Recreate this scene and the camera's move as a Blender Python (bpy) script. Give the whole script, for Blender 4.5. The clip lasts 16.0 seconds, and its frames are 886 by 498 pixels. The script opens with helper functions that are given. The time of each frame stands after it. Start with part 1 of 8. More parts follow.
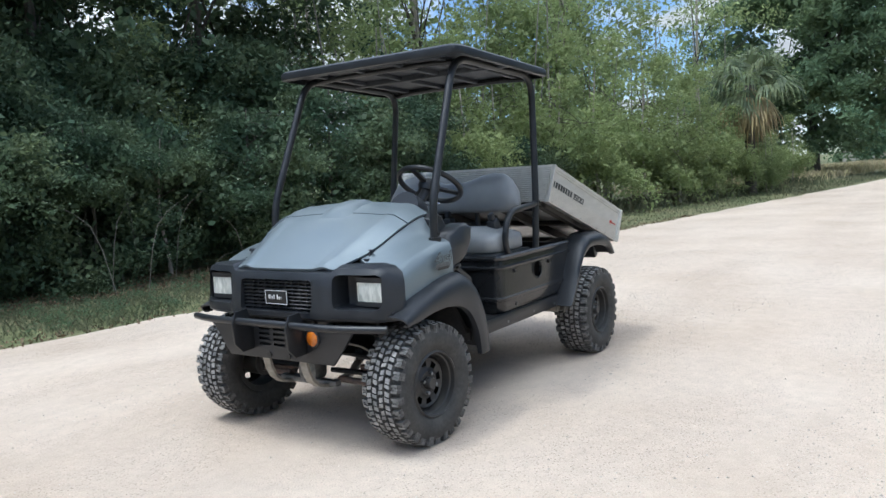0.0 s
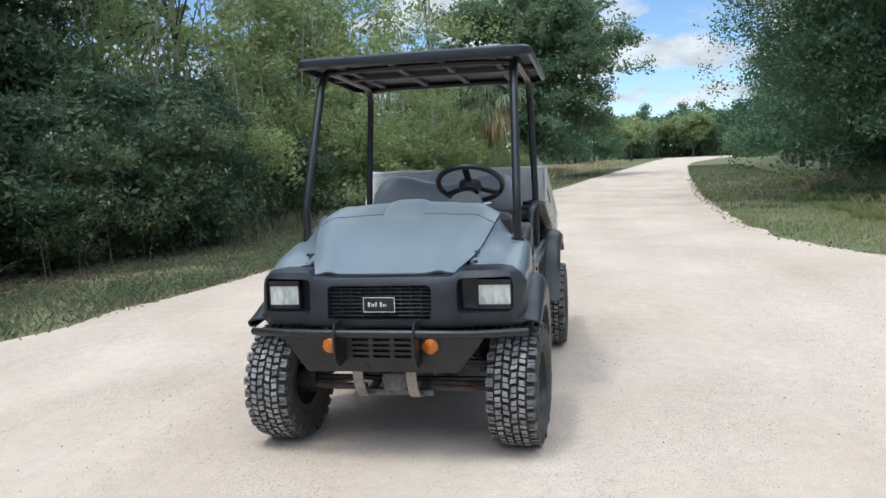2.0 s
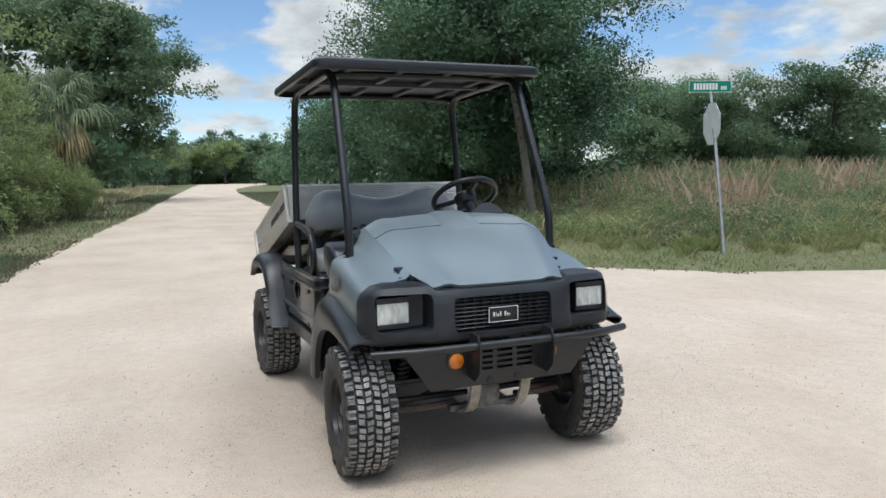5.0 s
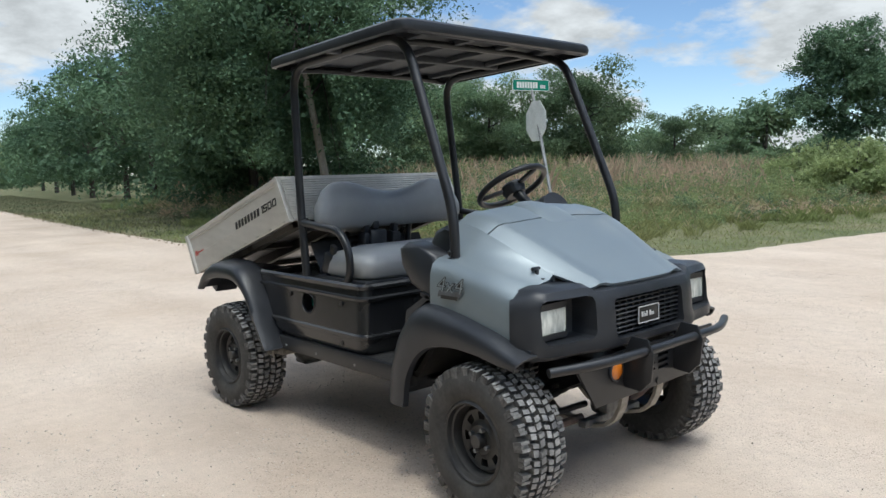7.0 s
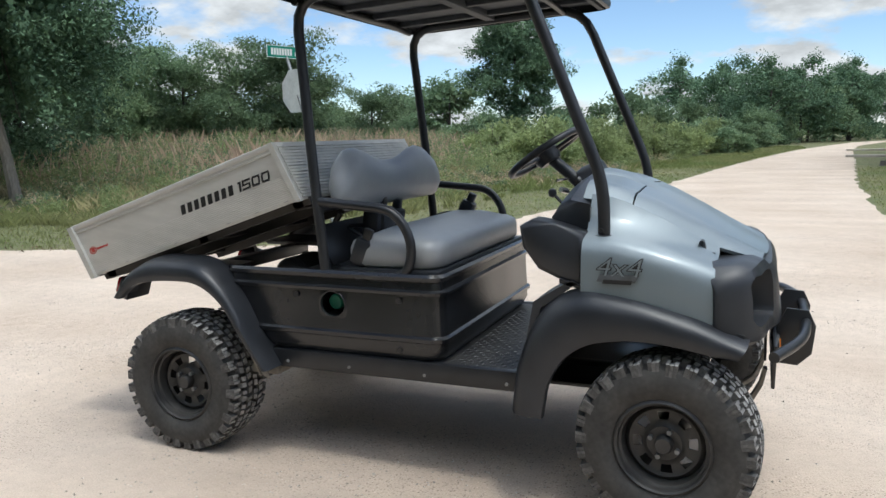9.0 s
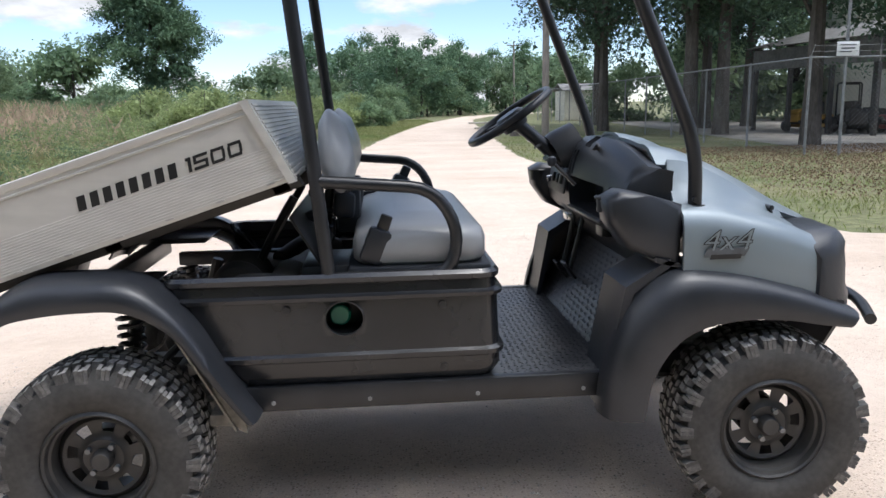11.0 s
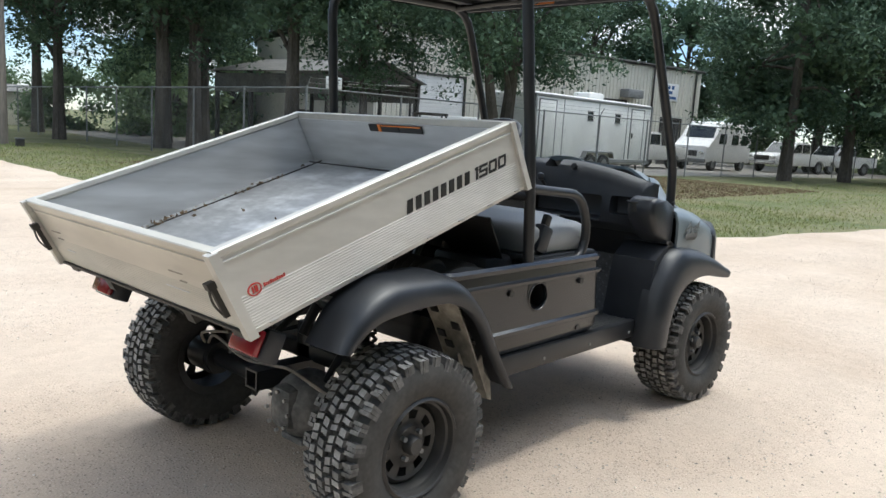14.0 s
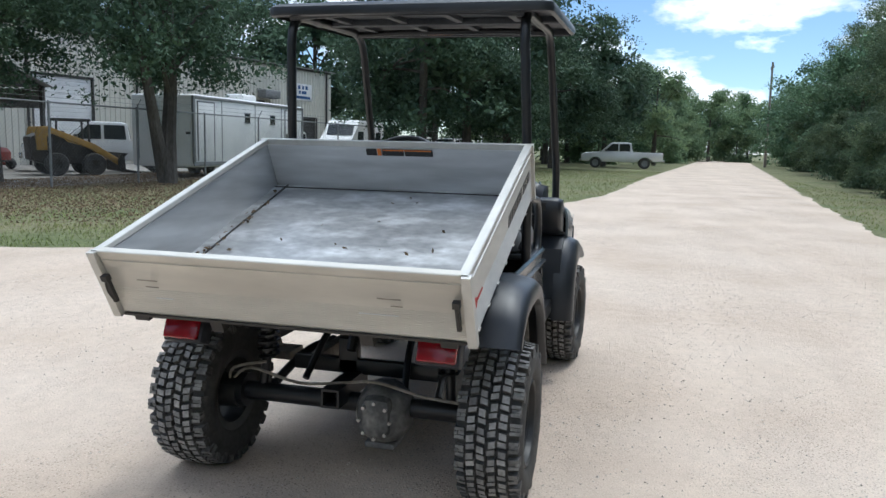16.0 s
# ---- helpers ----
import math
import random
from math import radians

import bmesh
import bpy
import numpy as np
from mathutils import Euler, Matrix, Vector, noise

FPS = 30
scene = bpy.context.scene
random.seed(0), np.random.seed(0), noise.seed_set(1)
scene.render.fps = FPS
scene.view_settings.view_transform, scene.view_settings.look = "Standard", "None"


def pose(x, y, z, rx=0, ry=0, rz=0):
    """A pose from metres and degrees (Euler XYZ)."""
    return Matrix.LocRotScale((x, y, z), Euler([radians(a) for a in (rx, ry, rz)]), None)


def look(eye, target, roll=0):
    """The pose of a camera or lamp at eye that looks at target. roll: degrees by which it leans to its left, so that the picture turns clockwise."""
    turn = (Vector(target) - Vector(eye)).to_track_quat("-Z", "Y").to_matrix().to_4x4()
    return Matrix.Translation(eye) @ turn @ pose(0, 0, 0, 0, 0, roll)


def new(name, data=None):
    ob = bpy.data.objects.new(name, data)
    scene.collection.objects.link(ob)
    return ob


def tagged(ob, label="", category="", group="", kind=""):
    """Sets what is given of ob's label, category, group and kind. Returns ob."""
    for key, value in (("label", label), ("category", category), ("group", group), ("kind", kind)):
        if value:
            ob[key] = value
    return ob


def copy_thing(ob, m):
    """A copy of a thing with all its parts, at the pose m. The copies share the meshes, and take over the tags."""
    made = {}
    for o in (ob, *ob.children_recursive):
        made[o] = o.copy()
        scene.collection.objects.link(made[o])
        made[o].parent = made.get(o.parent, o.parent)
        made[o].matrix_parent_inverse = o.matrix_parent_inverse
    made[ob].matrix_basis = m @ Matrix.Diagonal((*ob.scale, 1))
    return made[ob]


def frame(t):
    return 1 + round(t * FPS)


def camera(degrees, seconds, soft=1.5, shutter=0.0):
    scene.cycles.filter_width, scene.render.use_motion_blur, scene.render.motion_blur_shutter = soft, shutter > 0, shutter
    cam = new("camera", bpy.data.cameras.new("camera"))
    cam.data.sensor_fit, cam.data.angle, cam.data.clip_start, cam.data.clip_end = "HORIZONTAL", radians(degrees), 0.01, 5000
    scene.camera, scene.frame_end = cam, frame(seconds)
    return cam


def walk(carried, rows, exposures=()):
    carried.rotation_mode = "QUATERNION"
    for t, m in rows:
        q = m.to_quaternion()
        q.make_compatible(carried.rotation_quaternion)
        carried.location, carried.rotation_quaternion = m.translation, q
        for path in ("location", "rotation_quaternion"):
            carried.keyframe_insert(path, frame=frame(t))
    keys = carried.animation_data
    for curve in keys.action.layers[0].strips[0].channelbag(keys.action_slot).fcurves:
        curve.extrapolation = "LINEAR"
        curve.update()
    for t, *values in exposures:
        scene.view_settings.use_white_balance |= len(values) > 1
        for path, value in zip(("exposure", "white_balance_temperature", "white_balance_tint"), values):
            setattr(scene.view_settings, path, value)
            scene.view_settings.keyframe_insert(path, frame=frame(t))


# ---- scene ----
cam = camera(60.6, 16.0)
PATH = [
    (0, (3.801, 2.651, 1.247), (2.15, 1.538, 1.054), -3.3),
    (0.5, (4.063, 2.341, 1.273), (2.329, 1.37, 1.051), -3.5),
    (1, (4.214, 1.883, 1.304), (2.397, 1.086, 1.051), -3.3),
    (1.5, (4.367, 1.365, 1.315), (2.466, 0.792, 1.072), -2.5),
    (2, (4.443, 0.948, 1.337), (2.499, 0.54, 1.104), -2.4),
    (2.5, (4.558, 0.534, 1.358), (2.582, 0.316, 1.142), -1.9),
    (3, (4.521, 0.107, 1.326), (2.531, 0.084, 1.134), -1.6),
    (3.5, (4.509, -0.402, 1.349), (2.531, -0.176, 1.165), -0.7),
    (4, (4.449, -0.79, 1.345), (2.502, -0.371, 1.16), -0.6),
    (4.5, (4.339, -1.183, 1.335), (2.444, -0.572, 1.147), -0.6),
    (5, (4.18, -1.542, 1.329), (2.353, -0.752, 1.131), -0.9),
    (7.5, (2.518, -2.75, 1.294), (1.178, -1.282, 1.075), -1.4),
    (8, (2.118, -2.887, 1.31), (0.933, -1.293, 1.074), -1.5),
    (8.5, (1.655, -2.983, 1.285), (0.671, -1.261, 1.025), -1.4),
    (9, (1.229, -3.05, 1.279), (0.462, -1.227, 0.988), -1.3),
    (11.5, (-0.546, -2.548, 1.231), (-0.148, -0.627, 0.845), -0.4),
    (12, (-0.953, -2.447, 1.207), (-0.332, -0.587, 0.815), 0.6),
    (12.5, (-1.36, -2.445, 1.199), (-0.54, -0.666, 0.796), 1.5),
    (13, (-1.804, -2.348, 1.211), (-0.729, -0.703, 0.836), 2.5),
    (13.5, (-2.235, -2.279, 1.24), (-0.942, -0.79, 0.9), 3.3),
    (14, (-2.549, -2.135, 1.228), (-1.085, -0.807, 0.922), 3.5),
    (14.5, (-2.874, -1.914, 1.227), (-1.268, -0.756, 0.945), 2.8),
    (15, (-3.167, -1.653, 1.24), (-1.428, -0.703, 0.966), 2.7),
    (15.5, (-3.407, -1.29, 1.266), (-1.558, -0.58, 0.988), 2.1),
    (16, (-3.576, -1.007, 1.257), (-1.657, -0.511, 0.989), 1.4),
]
walk(cam, [(t, look(eye, target, roll)) for t, eye, target, roll in PATH], [(0, 0.72, 5850, 5), (5, 0.50, 6180, 5), (9, 0.62, 6250, 6), (11.5, 1.05, 6200, 12), (12.5, 1.21, 6330, 9), (13.5, 0.93, 6420, 6), (15, 0.76, 6000, 5), (16, 0.58, 5900, 5)])

# ---- light ----
SUN = Vector((0.25, -0.2, 1.0)).normalized()
sun_ob = new("sun", bpy.data.lights.new("sun", "SUN"))
sun_ob.data.energy, sun_ob.data.angle, sun_ob.data.color = 0.78, radians(7.0), (1.0, 0.95, 0.88)
sun_ob.matrix_world = look(SUN * 60, (0, 0, 0))

world = bpy.data.worlds.new("sky")
scene.world = world
world.use_nodes = True


def sky_nodes():
    """Clear summer sky with broken white cloud, the same all round."""
    nt = world.node_tree
    nt.nodes.clear()
    N, L = nt.nodes.new, nt.links.new
    sky = N("ShaderNodeTexSky")
    sky.sky_type, sky.sun_disc = "NISHITA", False
    sky.sun_elevation, sky.sun_rotation = math.asin(SUN.z), math.atan2(SUN.x, SUN.y)
    sky.air_density, sky.dust_density, sky.ozone_density = 0.8, 0.15, 3.0
    co = N("ShaderNodeTexCoord")
    sep = N("ShaderNodeSeparateXYZ")
    L(co.outputs["Generated"], sep.inputs[0])
    zz = N("ShaderNodeMath"); zz.operation = "MAXIMUM"; zz.inputs[1].default_value = 0.0
    L(sep.outputs[2], zz.inputs[0])
    za = N("ShaderNodeMath"); za.operation = "ADD"; za.inputs[1].default_value = 0.30
    L(zz.outputs[0], za.inputs[0])
    xy = N("ShaderNodeVectorMath"); xy.operation = "DIVIDE"
    comb = N("ShaderNodeCombineXYZ")
    for i in range(3):
        L(za.outputs[0], comb.inputs[i])
    L(co.outputs["Generated"], xy.inputs[0]); L(comb.outputs[0], xy.inputs[1])
    mp = N("ShaderNodeMapping"); mp.inputs["Location"].default_value = (3.1, 1.7, 0.0)
    L(xy.outputs[0], mp.inputs[0])
    nz = N("ShaderNodeTexNoise")
    nz.inputs["Scale"].default_value, nz.inputs["Detail"].default_value, nz.inputs["Roughness"].default_value = 2.1, 9.0, 0.55
    L(mp.outputs[0], nz.inputs["Vector"])
    rp = N("ShaderNodeValToRGB")
    rp.color_ramp.elements[0].position, rp.color_ramp.elements[1].position = 0.478, 0.560
    L(nz.outputs[0], rp.inputs[0])
    bg1, bg2, mix, out = N("ShaderNodeBackground"), N("ShaderNodeBackground"), N("ShaderNodeMixShader"), N("ShaderNodeOutputWorld")
    bg1.inputs[1].default_value = SKY
    bg2.inputs[0].default_value = (0.95, 0.97, 1.0, 1)
    # thin cloud is brighter the nearer it lies to the sun
    dot = N("ShaderNodeVectorMath"); dot.operation = "DOT_PRODUCT"; dot.inputs[1].default_value = SUN
    L(co.outputs["Generated"], dot.inputs[0])
    cl = N("ShaderNodeMath"); cl.operation = "MAXIMUM"; cl.inputs[1].default_value = 0.0
    L(dot.outputs["Value"], cl.inputs[0])
    pw = N("ShaderNodeMath"); pw.operation = "POWER"; pw.inputs[1].default_value = 1.7
    L(cl.outputs[0], pw.inputs[0])
    ma = N("ShaderNodeMath"); ma.operation = "MULTIPLY_ADD"; ma.inputs[1].default_value = GLOW; ma.inputs[2].default_value = CLOUD
    L(pw.outputs[0], ma.inputs[0])
    n2 = N("ShaderNodeTexNoise")
    n2.inputs["Scale"].default_value, n2.inputs["Detail"].default_value, n2.inputs["Roughness"].default_value = 5.2, 7.0, 0.6
    L(mp.outputs[0], n2.inputs["Vector"])
    thick_cloud = N("ShaderNodeMapRange")
    for i, v in enumerate((0.36, 0.60, 0.70, 1.03)):
        thick_cloud.inputs[i + 1].default_value = v
    L(n2.outputs[0], thick_cloud.inputs[0])
    lit = N("ShaderNodeMath"); lit.operation = "MULTIPLY"
    L(ma.outputs[0], lit.inputs[0]); L(thick_cloud.outputs[0], lit.inputs[1]); L(lit.outputs[0], bg2.inputs[1])
    L(sky.outputs[0], bg1.inputs[0])
    L(rp.outputs[0], mix.inputs[0]); L(bg1.outputs[0], mix.inputs[1]); L(bg2.outputs[0], mix.inputs[2])
    L(mix.outputs[0], out.inputs[0])


SKY, CLOUD, GLOW = 0.105, 0.58, 3.0
sky_nodes()

# ---- materials ----


def mat(name, c1, c2=None, scale=8.0, rough=0.6, metal=0.0, bump=0.0, bscale=60.0, spread=(0.35, 0.65), coat=0.0,
        fine=None, rand=0.0, island=0.0, trans=0.0, rvar=0.0, spec=0.5, dist=0.02, stretch=(1, 1, 1)):
    """Surface of two mixed tones at one scale, a finer grain, small relief and, for leaves, some light let through."""
    m = bpy.data.materials.new(name)
    m.use_nodes = True
    nt = m.node_tree
    N, L = nt.nodes.new, nt.links.new
    p = nt.nodes["Principled BSDF"]
    p.inputs["Roughness"].default_value, p.inputs["Metallic"].default_value = rough, metal
    p.inputs["Specular IOR Level"].default_value = spec
    p.inputs["Coat Weight"].default_value, p.inputs["Coat Roughness"].default_value = coat, 0.08
    c2 = c2 or tuple(v * 0.8 for v in c1)
    co = N("ShaderNodeTexCoord")
    mp = N("ShaderNodeMapping"); mp.inputs["Scale"].default_value = stretch
    L(co.outputs["Object"], mp.inputs[0])
    nz = N("ShaderNodeTexNoise")
    nz.inputs["Scale"].default_value, nz.inputs["Detail"].default_value = scale, 6.0
    L(mp.outputs[0], nz.inputs["Vector"])
    rp = N("ShaderNodeValToRGB")
    rp.color_ramp.elements[0].position, rp.color_ramp.elements[1].position = spread
    rp.color_ramp.elements[0].color, rp.color_ramp.elements[1].color = (*c1, 1), (*c2, 1)
    L(nz.outputs[0], rp.inputs[0])
    col = rp.outputs[0]
    if fine:
        n2 = N("ShaderNodeTexNoise")
        n2.inputs["Scale"].default_value, n2.inputs["Detail"].default_value = fine[0], 3.0
        L(mp.outputs[0], n2.inputs["Vector"])
        r2 = N("ShaderNodeMapRange")
        r2.inputs[1].default_value, r2.inputs[2].default_value = 0.3, 0.7
        r2.inputs[3].default_value, r2.inputs[4].default_value = 1 - fine[1], 1 + fine[1]
        L(n2.outputs[0], r2.inputs[0])
        mx = N("ShaderNodeVectorMath"); mx.operation = "SCALE"
        L(col, mx.inputs[0]); L(r2.outputs[0], mx.inputs["Scale"])
        col = mx.outputs[0]
    for amount, node, out in ((rand, "ShaderNodeObjectInfo", "Random"), (island, "ShaderNodeNewGeometry", "Random Per Island")):
        if amount:
            src = N(node)
            r3 = N("ShaderNodeMapRange")
            r3.inputs[3].default_value, r3.inputs[4].default_value = 1 - amount, 1 + amount
            L(src.outputs[out], r3.inputs[0])
            mx = N("ShaderNodeVectorMath"); mx.operation = "SCALE"
            L(col, mx.inputs[0]); L(r3.outputs[0], mx.inputs["Scale"])
            col = mx.outputs[0]
    L(col, p.inputs["Base Color"])
    if rvar:
        r4 = N("ShaderNodeMapRange")
        r4.inputs[3].default_value, r4.inputs[4].default_value = max(0.02, rough - rvar), min(1, rough + rvar)
        L(nz.outputs[0], r4.inputs[0]); L(r4.outputs[0], p.inputs["Roughness"])
    if bump:
        n3 = N("ShaderNodeTexNoise")
        n3.inputs["Scale"].default_value, n3.inputs["Detail"].default_value = bscale, 4.0
        L(mp.outputs[0], n3.inputs["Vector"])
        b = N("ShaderNodeBump")
        b.inputs["Strength"].default_value, b.inputs["Distance"].default_value = bump, dist
        L(n3.outputs[0], b.inputs["Height"]); L(b.outputs[0], p.inputs["Normal"])
    if trans:
        t = N("ShaderNodeBsdfTranslucent")
        mxs = N("ShaderNodeMixShader"); mxs.inputs[0].default_value = trans
        L(col, t.inputs[0]); L(p.outputs[0], mxs.inputs[1]); L(t.outputs[0], mxs.inputs[2])
        L(mxs.outputs[0], nt.nodes["Material Output"].inputs[0])
    return m


def sand_material():
    """Packed pale shell sand: broad tan and pinkish patches, faint wheel streaks along the road, patches of loose grit."""
    m = bpy.data.materials.new("sand")
    m.use_nodes = True
    nt = m.node_tree
    N, L = nt.nodes.new, nt.links.new
    p = nt.nodes["Principled BSDF"]
    p.inputs["Roughness"].default_value, p.inputs["Specular IOR Level"].default_value = 0.95, 0.2
    co = N("ShaderNodeTexCoord")

    def noise_at(scale, detail, stretch=(1, 1, 1), turn=0.0, rough=0.55):
        mp = N("ShaderNodeMapping")
        mp.inputs["Scale"].default_value, mp.inputs["Rotation"].default_value = stretch, (0, 0, radians(turn))
        L(co.outputs["Object"], mp.inputs[0])
        n = N("ShaderNodeTexNoise")
        n.inputs["Scale"].default_value, n.inputs["Detail"].default_value, n.inputs["Roughness"].default_value = scale, detail, rough
        L(mp.outputs[0], n.inputs["Vector"])
        return n.outputs[0]

    def ranged(src, a, b, c, d):
        r = N("ShaderNodeMapRange")
        for i, v in enumerate((a, b, c, d)):
            r.inputs[i + 1].default_value = v
        L(src, r.inputs[0])
        return r.outputs[0]

    def scaled(col, f):
        v = N("ShaderNodeVectorMath"); v.operation = "SCALE"
        L(col, v.inputs[0]); L(f, v.inputs["Scale"])
        return v.outputs[0]

    def product(a, b):
        q = N("ShaderNodeMath"); q.operation = "MULTIPLY"
        L(a, q.inputs[0]); L(b, q.inputs[1])
        return q.outputs[0]

    rp = N("ShaderNodeValToRGB")
    rp.color_ramp.elements[0].position, rp.color_ramp.elements[1].position = 0.36, 0.74
    rp.color_ramp.elements[0].color, rp.color_ramp.elements[1].color = (0.61, 0.508, 0.416, 1), (0.495, 0.392, 0.304, 1)
    L(noise_at(0.55, 5.0), rp.inputs[0])
    col = scaled(rp.outputs[0], ranged(noise_at(1.5, 3.0, (0.05, 1.0, 1.0), 6.0), 0.3, 0.7, 0.95, 1.05))
    col = scaled(col, ranged(noise_at(9.0, 6.0, rough=0.72), 0.3, 0.7, 0.90, 1.07))
    # loose grit: small grains, thick in some patches and thin in others
    vo = N("ShaderNodeTexVoronoi")
    vo.inputs["Scale"].default_value = 85.0
    L(co.outputs["Object"], vo.inputs["Vector"])
    grain = ranged(vo.outputs["Distance"], 0.15, 0.45, 1.0, 0.0)
    patch = ranged(noise_at(1.1, 4.0, (0.35, 1.0, 1.0), 6.0), 0.40, 0.58, 0.15, 1.0)
    amount = product(grain, patch)
    pick = N("ShaderNodeSeparateColor")
    L(vo.outputs["Color"], pick.inputs[0])
    tone = ranged(pick.outputs[0], 0.0, 1.0, -0.62, 0.30)
    shade = N("ShaderNodeMath"); shade.operation = "MULTIPLY_ADD"
    L(amount, shade.inputs[0]); L(tone, shade.inputs[1]); shade.inputs[2].default_value = 1.0
    col = scaled(col, shade.outputs[0])
    col = scaled(col, ranged(noise_at(160.0, 2.0), 0.3, 0.7, 0.90, 1.09))
    L(col, p.inputs["Base Color"])
    h1 = N("ShaderNodeMath"); h1.operation = "MULTIPLY_ADD"; h1.inputs[1].default_value = 0.6
    L(noise_at(24.0, 6.0, rough=0.7), h1.inputs[0]); L(amount, h1.inputs[2])
    bp = N("ShaderNodeBump")
    bp.inputs["Strength"].default_value, bp.inputs["Distance"].default_value = 0.5, 0.012
    L(h1.outputs[0], bp.inputs["Height"]); L(bp.outputs[0], p.inputs["Normal"])
    return m


SAND = sand_material()
SOIL = mat("verge_soil", (0.12, 0.138, 0.062), (0.19, 0.178, 0.10), 0.6, 0.95, bump=0.6, bscale=14, fine=(7, 0.35), spec=0.2, dist=0.05)
PEBBLE = mat("pebble", (0.62, 0.55, 0.465), (0.40, 0.36, 0.31), 30, 0.9, island=0.35, spec=0.3)
LITTER = mat("dry_leaf", (0.15, 0.105, 0.068), (0.23, 0.165, 0.105), 5, 0.8, island=0.4, spec=0.2)
BARK = mat("bark", (0.07, 0.062, 0.054), (0.125, 0.112, 0.098), 3, 0.95, bump=0.8, bscale=18, fine=(25, 0.25), spec=0.2, stretch=(1, 1, 0.25))
BARK_PALE = mat("pale_bark", (0.42, 0.37, 0.32), (0.29, 0.25, 0.21), 3, 0.95, bump=0.7, bscale=20, fine=(25, 0.2), spec=0.2, stretch=(1, 1, 0.3))
LEAF_OAK = mat("oak_leaf", (0.095, 0.165, 0.098), (0.14, 0.22, 0.12), 0.5, 0.6, island=0.25, trans=0.2, spec=0.2, rand=0.12)
# darker copy of oak_leaf: the yard trees' shade is put into its colour
LEAF_OAK_SHADED = mat("shaded_oak_leaf", (0.062, 0.106, 0.07), (0.10, 0.155, 0.09), 0.5, 0.6, island=0.3, trans=0.18, spec=0.2, rand=0.12)
LEAF_DARK = mat("woods_leaf", (0.064, 0.108, 0.066), (0.155, 0.195, 0.10), 0.6, 0.55, island=0.35, trans=0.36, spec=0.2, rand=0.15)
LEAF_BRIGHT = mat("willow_leaf", (0.33, 0.385, 0.175), (0.225, 0.28, 0.125), 0.7, 0.65, island=0.2, trans=0.48, spec=0.2, rand=0.15)
LEAF_FAR = mat("far_leaf", (0.15, 0.225, 0.13), (0.215, 0.285, 0.15), 0.3, 0.65, island=0.2, trans=0.45, spec=0.2, rand=0.2)
PALM = mat("palm_frond", (0.11, 0.155, 0.09), (0.24, 0.28, 0.14), 2, 0.5, island=0.3, trans=0.4)
PALM_DRY = mat("dry_frond", (0.44, 0.35, 0.18), (0.30, 0.23, 0.13), 2, 0.8, island=0.3)
GRASS = mat("grass_blade", (0.20, 0.225, 0.085), (0.34, 0.30, 0.155), 0.35, 0.7, island=0.4, trans=0.3)
# duller grass tone with the shade of woods and oaks put into the colour
GRASS_SHADED = mat("shaded_grass_blade", (0.105, 0.128, 0.066), (0.18, 0.17, 0.105), 0.5, 0.8, island=0.4, trans=0.2)
GRASS_LAWN = mat("lawn_blade", (0.21, 0.26, 0.085), (0.30, 0.30, 0.13), 0.3, 0.7, island=0.25, trans=0.3)
GRASS_DRY = mat("dry_grass_blade", (0.56, 0.46, 0.30), (0.42, 0.37, 0.19), 0.25, 0.8, island=0.35, trans=0.25)
REED = mat("dead_weed", (0.52, 0.36, 0.26), (0.42, 0.33, 0.22), 0.2, 0.85, island=0.3, trans=0.2)
TWIG = mat("bare_twig", (0.30, 0.275, 0.24), (0.20, 0.18, 0.155), 4, 0.9)

PAINT = mat("silver_blue_paint", (0.195, 0.232, 0.254), (0.215, 0.252, 0.272), 3, 0.38, 0.3, fine=(900, 0.06), coat=0.22, rvar=0.06)
PLASTIC = mat("black_grained_plastic", (0.017, 0.019, 0.023), (0.027, 0.029, 0.034), 6, 0.38, bump=0.12, bscale=420, rvar=0.1, dist=0.004)
TUBMAT = mat("glossy_black_plastic", (0.011, 0.012, 0.014), (0.018, 0.019, 0.021), 5, 0.22, bump=0.03, bscale=40, rvar=0.08, dist=0.01, spec=0.6)
STEEL_BLACK = mat("black_powder_coat", (0.013, 0.014, 0.016), (0.021, 0.022, 0.025), 7, 0.36, rvar=0.08)
ROOFMAT = mat("black_roof_plastic", (0.016, 0.018, 0.022), (0.026, 0.029, 0.034), 4, 0.4, bump=0.06, bscale=300, rvar=0.1, dist=0.004)
UNDERROOF = mat("dusty_dark_plastic", (0.024, 0.028, 0.036), (0.040, 0.045, 0.054), 3, 0.6, fine=(40, 0.2))
RUBBER = mat("tyre_rubber", (0.036, 0.035, 0.034), (0.062, 0.060, 0.056), 9, 0.75, bump=0.1, bscale=120, fine=(60, 0.2), dist=0.004)
TREAD = mat("dusty_tread", (0.18, 0.178, 0.173), (0.33, 0.322, 0.31), 14, 0.9, island=0.25, fine=(80, 0.2))
LUG_TOP = mat("dusty_lug_rubber", (0.13, 0.127, 0.122), (0.24, 0.235, 0.225), 16, 0.9, island=0.25, fine=(80, 0.2))
LUG = mat("scuffed_lug_rubber", (0.075, 0.073, 0.07), (0.125, 0.12, 0.115), 20, 0.8, island=0.3, fine=(80, 0.25))
RIM = mat("black_wheel_steel", (0.022, 0.022, 0.023), (0.05, 0.048, 0.045), 9, 0.45, rvar=0.12)
ALU = mat("brushed_aluminium", (0.61, 0.595, 0.555), (0.54, 0.527, 0.49), 5, 0.50, 0.4, fine=(30, 0.06), rvar=0.1, stretch=(0.3, 1, 1))
